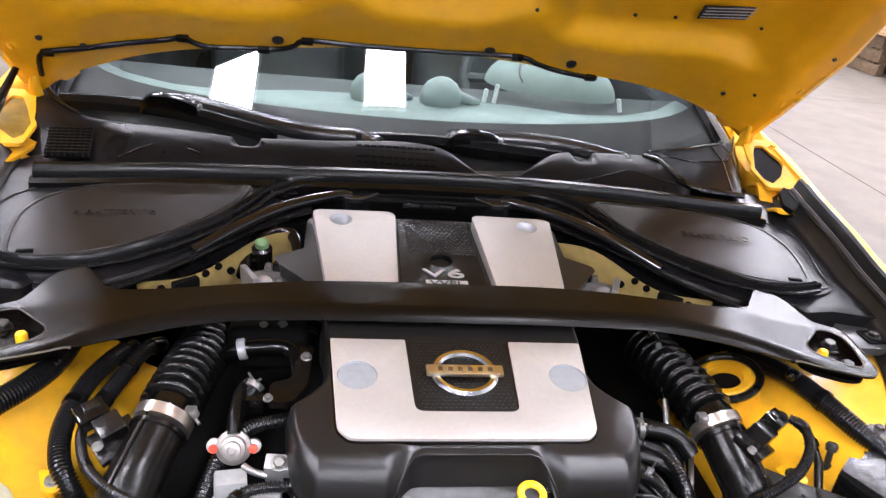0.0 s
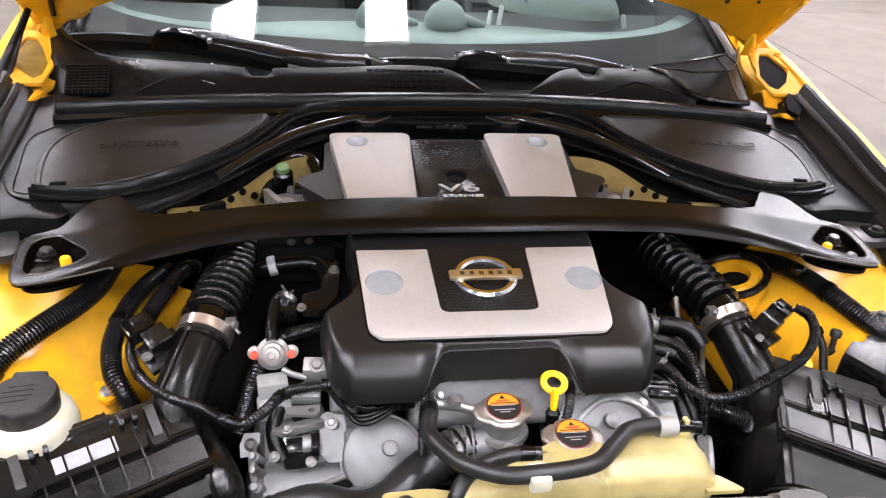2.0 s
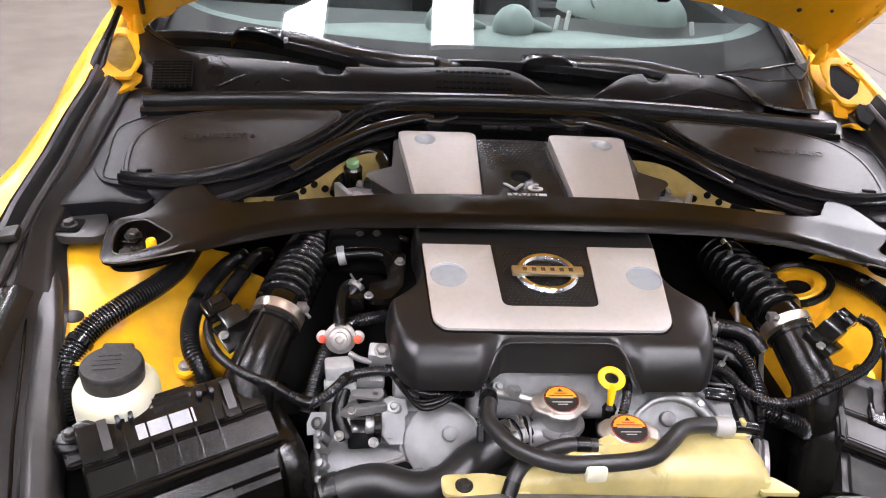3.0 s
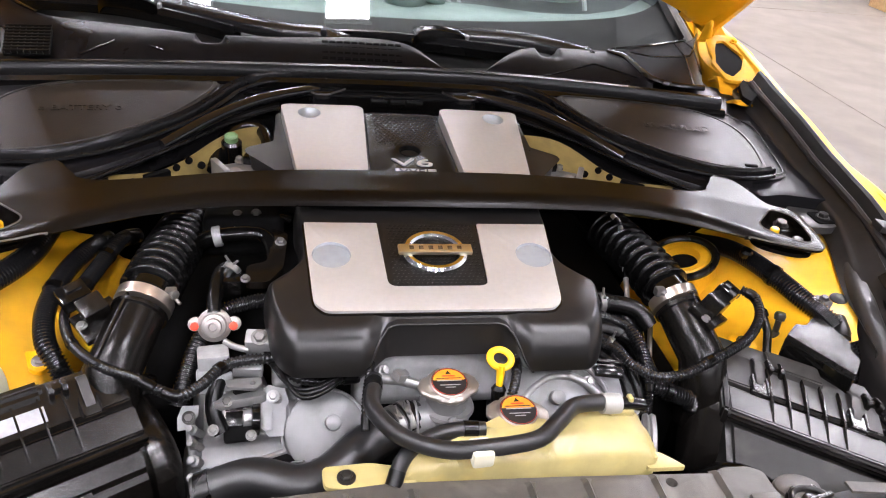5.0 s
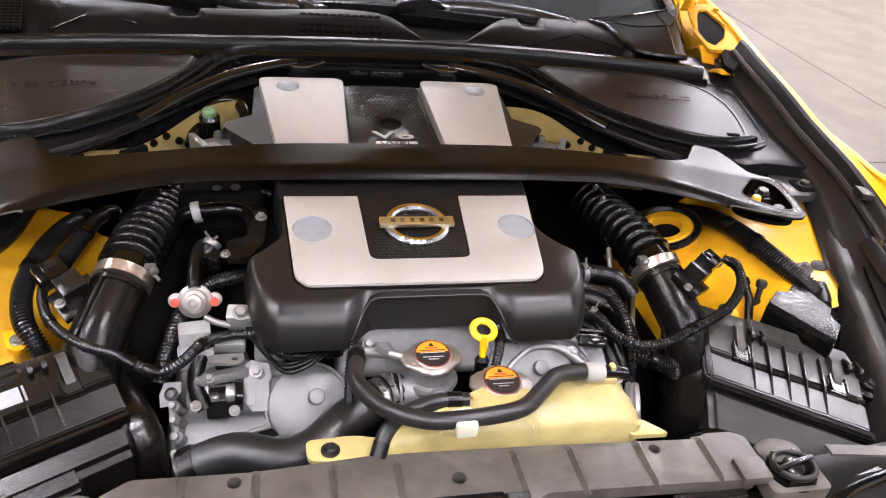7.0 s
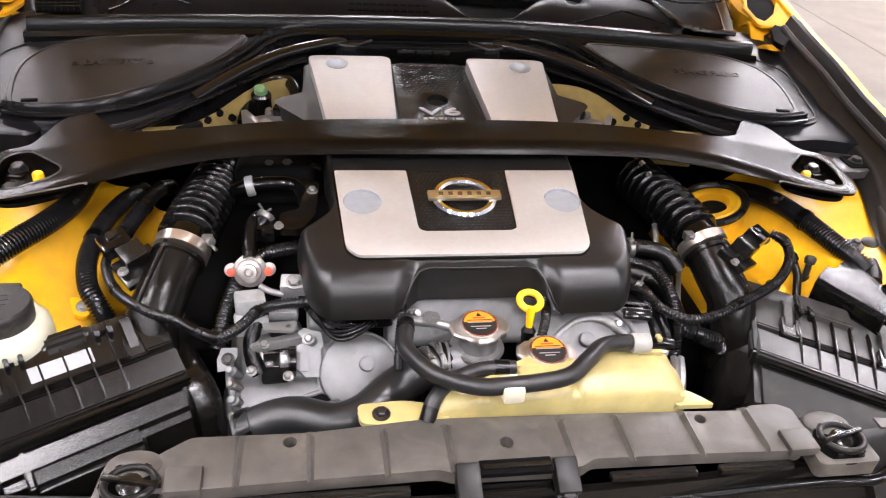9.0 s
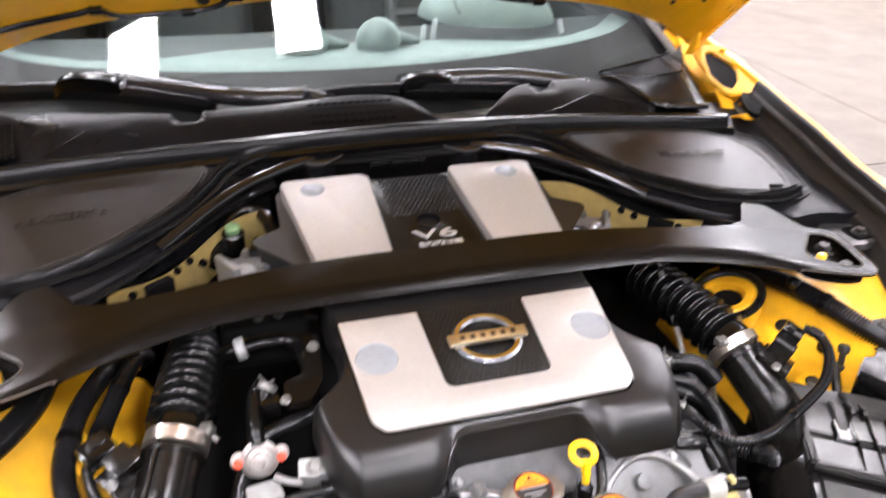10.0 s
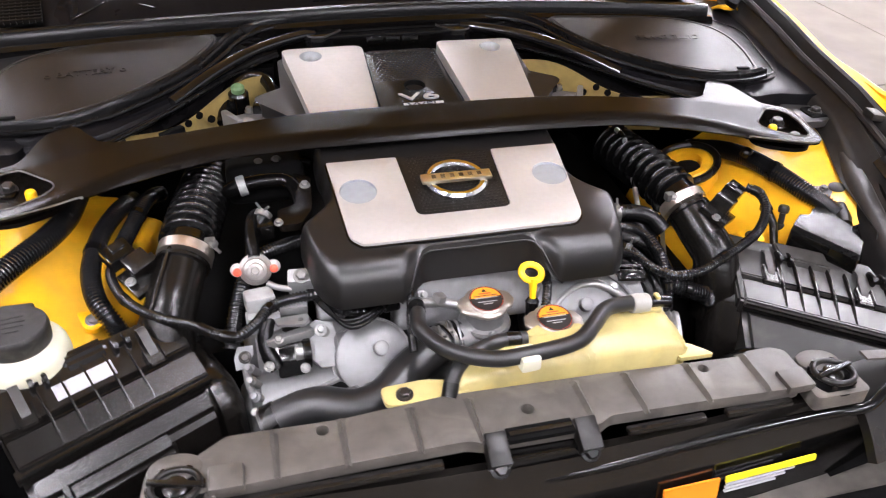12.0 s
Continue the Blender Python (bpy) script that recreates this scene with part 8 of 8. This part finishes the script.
for s in (-1, 1):
    part("flange_ear", lathe([(0.0085, -0.008), (0.0085, -0.001), (0.007, 0.0)], (-0.271 + s * 0.0225, 0.774, 0.801), ra, 18), REGMETAL, reg)
    part("marked_screw", lathe([(0.0052, 0), (0.0052, 0.005), (0, 0.0065)], (-0.271 + s * 0.0225, 0.772, 0.800), ra, 8), REDPAINT, reg, "screw head marked red")
part("nipple", sweep(bmesh.new(), [(-0.271, 0.775, 0.808), (-0.271, 0.785, 0.822)], 0.0055, 12), STEEL, reg)
pump = thing("oil_control_valve", (-0.21, 0.70, 0.72), "cast aluminium control valve with a black connector", "valve")
face = Vector((0, -0.66, 0.75))
flange = part("flange_block", tilt_plate([Vector(p) + face * 0.010 for p in ((-0.214, 0.712, 0.748), (-0.206, 0.716, 0.752), (-0.186, 0.712, 0.748), (-0.183, 0.700, 0.738), (-0.187, 0.672, 0.712), (-0.205, 0.672, 0.712), (-0.215, 0.680, 0.720))], 0.030, face), ALLOY, pump, "machined flange block", 30)
part("flange_bolt", bolt(bmesh.new(), Vector((-0.197, 0.704, 0.741)) + face * 0.010, face, 0.0045, 0.005, 1.5), STEEL, flange)
part("flange_step", tilt_plate([Vector(p) + face * 0.016 for p in ((-0.211, 0.696, 0.734), (-0.202, 0.696, 0.734), (-0.202, 0.677, 0.717), (-0.211, 0.677, 0.717))], 0.012, face), ALLOY, flange)
part("seal_ring", lathe([(0.017, -0.005), (0.0195, -0.004), (0.0195, 0.004), (0.017, 0.005), (0.0, 0.005)], (-0.221, 0.688, 0.727), (-1, -0.05, 0.05), 28), GLOSS, pump, "black rubber ring")
part("valve_collar", lathe([(0.011, -0.006), (0.012, 0.0), (0.012, 0.006), (0.009, 0.007), (0.0, 0.007)], (-0.229, 0.688, 0.728), (-1, -0.05, 0.05), 22), ALLOY2, pump, "bright collar")
part("connector", box((-0.242, 0.686, 0.729), (0.026, 0.017, 0.014), 0.002, (40, 0, 2)), GLOSS, pump, "black ribbed connector")
for k in range(3):
    part("connector_rib", box((-0.243, 0.6805 + k * 0.0048, 0.7315 + k * 0.0040), (0.024, 0.0018, 0.003), 0.0004, (40, 0, 2)), BOXBLACK, pump)
part("connector_skirt", box((-0.240, 0.676, 0.716), (0.034, 0.020, 0.018), 0.004, (40, 0, 4)), MATTBLACK, pump)
part("solenoid", lathe([(0.0125, -0.03), (0.0125, 0.010), (0.010, 0.013), (0.0, 0.013)], (-0.236, 0.708, 0.742), (0.1, -0.3, 0.95), 24), COVER, pump, "dark solenoid body")
part("stand_pipe", sweep(bmesh.new(), [(-0.256, 0.718, 0.756), (-0.257, 0.700, 0.742), (-0.256, 0.684, 0.728)], 0.0065, 12), ALLOY2, pump, "pale metal pipe")
part("rear_housing", box((-0.245, 0.725, 0.710), (0.075, 0.045, 0.07), 0.012, (-20, 0, 10), seg=3), ALLOY, pump)
part("pump_body", box((-0.235, 0.680, 0.64), (0.14, 0.06, 0.09), 0.016, (-25, 0, 6), seg=3), ALLOY, pump)
cable("vacuum_hose", "broad black hose curving down beside the valve", [(-0.253, 0.727, 0.778), (-0.262, 0.714, 0.766), (-0.268, 0.700, 0.752), (-0.267, 0.685, 0.738), (-0.258, 0.672, 0.722)], 0.0095, False)
part("loom_tab", slab(rounded([(-0.494, 0.792), (-0.480, 0.757), (-0.466, 0.752), (-0.456, 0.768), (-0.462, 0.790)], 0.006), 0.752, 0.006, 0.002), YELLOW, car, "yellow painted tab")
part("tab_bolt", bolt(bmesh.new(), (-0.471, 0.772, 0.752), (0.1, -0.2, 1), 0.0070, 0.005, 1.45), STEEL, car)

# loom clips on the arches
for side in (-1, 1):
    for x, y, z in ((0.505, 0.905, 0.822),):
        part("loom_clip", lathe([(0.009, -0.006), (0.010, 0.002), (0.007, 0.006), (0, 0.007)], (side * x, y, z), (0, -0.2, 1), 14), RUBBER, car)
part("loom_tab", slab(rounded([(0.424, 0.775), (0.437, 0.745), (0.458, 0.750), (0.462, 0.772), (0.446, 0.785)], 0.005), 0.762, 0.006, 0.002), YELLOW, car, "yellow painted tab")
part("arch_bolt", bolt(bmesh.new(), (0.442, 0.762, 0.763), (-0.2, -0.2, 1), 0.0068, 0.006, 1.5), BOLTDARK, car)
part("loom_bracket", slab(rounded([(0.560, 0.795), (0.575, 0.785), (0.602, 0.806), (0.598, 0.824), (0.584, 0.826)], 0.004), 0.797, 0.004, 0.001), TRIMGREY, car, "small grey loom bracket")
part("bracket_screw", bolt(bmesh.new(), (0.592, 0.815, 0.797), (0, -0.2, 1), 0.005, 0.005, 1.4), BOLTDARK, car)
part("stud_post", lathe([(0.0065, -0.03), (0.0065, 0.0), (0.0045, 0.001), (0.0045, 0.018), (0.0075, 0.019), (0.0085, 0.026), (0.0065, 0.030), (0.0, 0.031)], (0.506, 0.785, 0.762), (0.12, 0.25, 1), 16), DARKSTEEL, car, "dark stud with a round head")

# ---- front panel ----
shroud = thing("radiator_shroud", (0, 0.50, 0.74), "grey black ribbed plastic panel over the radiator", "radiator shroud")


def shroud_line():
    return [(-0.345, 0.470), (-0.20, 0.474), (-0.075, 0.476), (-0.06, 0.47), (0.07, 0.468), (0.085, 0.477), (0.21, 0.474), (0.315, 0.470), (0.335, 0.485), (0.335, 0.505), (0.335, 0.528), (0.320, 0.537), (0.288, 0.537), (0.275, 0.530), (0.234, 0.532), (0.10, 0.538), (-0.05, 0.542), (-0.09, 0.542), (-0.15, 0.537), (-0.20, 0.533), (-0.315, 0.535), (-0.345, 0.515)]


HOLES = [circle(0.0, 0.505, 0.0075, 16), circle(0.221, 0.521, 0.0065, 16), circle(-0.219, 0.522, 0.0070, 16)]
part("panel", slab(rounded(shroud_line(), 0.005, 3), 0.770, 0.016, 0.003, holes=HOLES), CARRIER, shroud)
for x in (-0.268, -0.199, -0.125, -0.060, 0.064, 0.126, 0.203, 0.277):
    wedge = [[(x - w, y, 0.7695), (x, y, 0.7700 + h), (x + w, y, 0.7695)] for y, w, h in ((0.4700, 0.0030, 0.0035), (0.4760, 0.0035, 0.0060), (0.5260, 0.0048, 0.0060), (0.5330, 0.0080, 0.0015))]
    part("raised_rib", skin(wedge), CARRIER, shroud, "", 20)
for a, b in ((-0.34, -0.10), (0.10, 0.20), (0.22, 0.31)):
    part("front_lip", box(((a + b) / 2, 0.466, 0.7525), (b - a - 0.006, 0.010, 0.008), 0.002), BOXBLACK, shroud)
for x in (-0.047, 0.053):
    part("bracket_leg", box((x, 0.464, 0.762), (0.024, 0.036, 0.018), 0.002, (25, 0, 0)), COVER, shroud)
    part("bracket_bolt", bolt(bmesh.new(), (x, 0.450, 0.7500), (0, -0.6, 0.75), 0.0070, 0.007, 1.55), RUBBER, shroud, "dark flanged bolt")
# Recess between the legs drawn as shade: a black slab on the panel
part("bracket_pocket_shade", box((0.003, 0.474, 0.7685), (0.074, 0.018, 0.006), 0.001), MATTBLACK, shroud)
part("bracket_bar", box((0.003, 0.473, 0.7725), (0.070, 0.006, 0.004), 0.001), BOXBLACK, shroud)
part("bracket_bar", box((0.004, 0.462, 0.745), (0.10, 0.012, 0.018), 0.003), GLOSS, shroud)


def headlamp(side):
    ob = thing("headlamp_top", (side * 0.40, 0.47, 0.72), "grey plastic headlamp top with a round adjuster", "headlamp", "headlamps")
    c = Vector((side * 0.362, 0.477, 0.772))
    part("adjuster_plate", slab(rounded([(c.x - 0.036, c.y - 0.026), (c.x + 0.036, c.y - 0.026), (c.x + 0.034, c.y + 0.024), (c.x - 0.030, c.y + 0.030)], 0.008), 0.768, 0.02, 0.003), CARRIER, ob)
    # Black disc on the plate colours the shaded inside of the adjuster
    part("adjuster_shade", lathe([(0.027, 0.0), (0.027, 0.0015), (0.0, 0.0015)], c - Vector((0, 0, 0.0035)), (0, -0.1, 1), 32), MATTBLACK, ob)
    ring_path = [c + Vector((0.0225 * math.cos(2 * math.pi * k / 36), 0.0205 * math.sin(2 * math.pi * k / 36), 0.006 - 0.10 * 0.02 * math.sin(2 * math.pi * k / 36))) for k in range(37)]
    part("adjuster_ring", sweep(bmesh.new(), ring_path, 0.0035, 10), COVER, ob)
    part("adjuster_hub", lathe([(0.0125, 0), (0.0120, 0.006), (0.008, 0.008), (0, 0.008)], c, (0, -0.1, 1), 24), BOXBLACK, ob)
    part("adjuster_grip", box(c + Vector((0, 0, 0.009)), (0.052, 0.006, 0.006), 0.0015, (0, 0, 14 * side)), BOXBLACK, ob)
    for k in range(6):
        w = 2 * math.pi * k / 6
        part("ring_tooth", box(c + Vector((0.0245 * math.cos(w), 0.022 * math.sin(w), 0.003)), (0.006, 0.006, 0.007), 0.001, (0, 0, math.degrees(w))), BOXBLACK, ob)
    part("rear_hump", lathe([(0.028, -0.03), (0.028, 0.000), (0.026, 0.004), (0.021, 0.006), (0.0, 0.0065)], c + Vector((0.002 * side, 0.028, -0.006)), (0, 0.1, 1), 32, squash=0.72), CARRIER, ob)
    part("side_block", box(c + Vector((-side * 0.046, 0.004, -0.002)), (0.034, 0.030, 0.012), 0.003), CARRIER, ob)
    # lamp housing going outwards and its clear lens edge
    def fn(u, v):
        x = side * (0.40 + 0.24 * u)
        return Vector((x, 0.505 - 0.10 * v + 0.04 * u, 0.752 - 0.02 * u - 0.06 * v * v - (0.025 if side < 0 else 0.0)))
    part("housing", sheet(fn, 12, 8, 0.012), COVER, ob)
    if side > 0:
        part("bright_strip", sheet(lambda u, v: Vector((0.414 + 0.10 * u, 0.499 - 0.014 * v - 0.010 * u, 0.781 - 0.004 * u)), 6, 2, 0.003), CARRIER, ob, "worn grey top strip")
    return ob


for side in (-1, 1):
    headlamp(side)

beam = thing("front_crossmember", (0, 0.45, 0.62), "black front crossmember with orange and yellow labels", "crossmember")
part("beam", sheet(lambda u, v: Vector((-0.50 + u, 0.470 - 0.014 * v + 0.03 * (2 * u - 1) ** 2, 0.738 - 0.055 * v)), 20, 4, 0.012), BOXBLACK, beam)
part("beam_step", sheet(lambda u, v: Vector((-0.50 + u, 0.460 - 0.012 * v + 0.03 * (2 * u - 1) ** 2, 0.685 - 0.075 * v)), 20, 4, 0.012), GLOSS, beam)
part("release_rod", hose([(-0.35, 0.47, 0.700), (-0.10, 0.462, 0.708), (0.05, 0.456, 0.712), (0.205, 0.458, 0.722), (0.347, 0.456, 0.733), (0.401, 0.450, 0.738), (0.440, 0.464, 0.745), (0.50, 0.48, 0.745)], 0.0065, 12), GLOSS, beam, "glossy black release rod")
part("orange_label", box((0.190, 0.4405, 0.652), (0.072, 0.003, 0.030), 0, (-9, 0, 1.5)), ORANGE, beam, "orange label")
yl = part("yellow_label", box((0.295, 0.4440, 0.666), (0.125, 0.003, 0.008), 0, (-9, 0, 3)), LABELYELLOW, beam, "yellow label strip")
for k in range(3):
    part("print_bar", box((0.282 - k * 0.006, 0.4428 - k * 0.0008, 0.658 - k * 0.006), (0.095 - k * 0.012, 0.003, 0.0026), 0, (-9, 0, 3)), GREYLABEL, yl)
bumper = thing("front_bumper", (0, 0.30, 0.35), "grey plastic upper bumper face below the labels", "bumper")
part("bumper_top", sheet(lambda u, v: Vector((-0.75 + 1.5 * u, 0.44 - 0.30 * v + 0.25 * (2 * u - 1) ** 4, 0.612 - 0.10 * v * v)), 30, 8, 0.01), CARRIER, bumper)
part("bumper_opening", box((0.36, 0.385, 0.608), (0.11, 0.04, 0.012), 0.006, (0, 0, 6)), GLOSS, bumper)
part("bumper_face", sheet(lambda u, v: Vector((-0.75 + 1.5 * u, 0.12 + 0.30 * (2 * u - 1) ** 4, 0.512 - 0.3 * v)), 30, 4, 0.01), YELLOW, bumper)
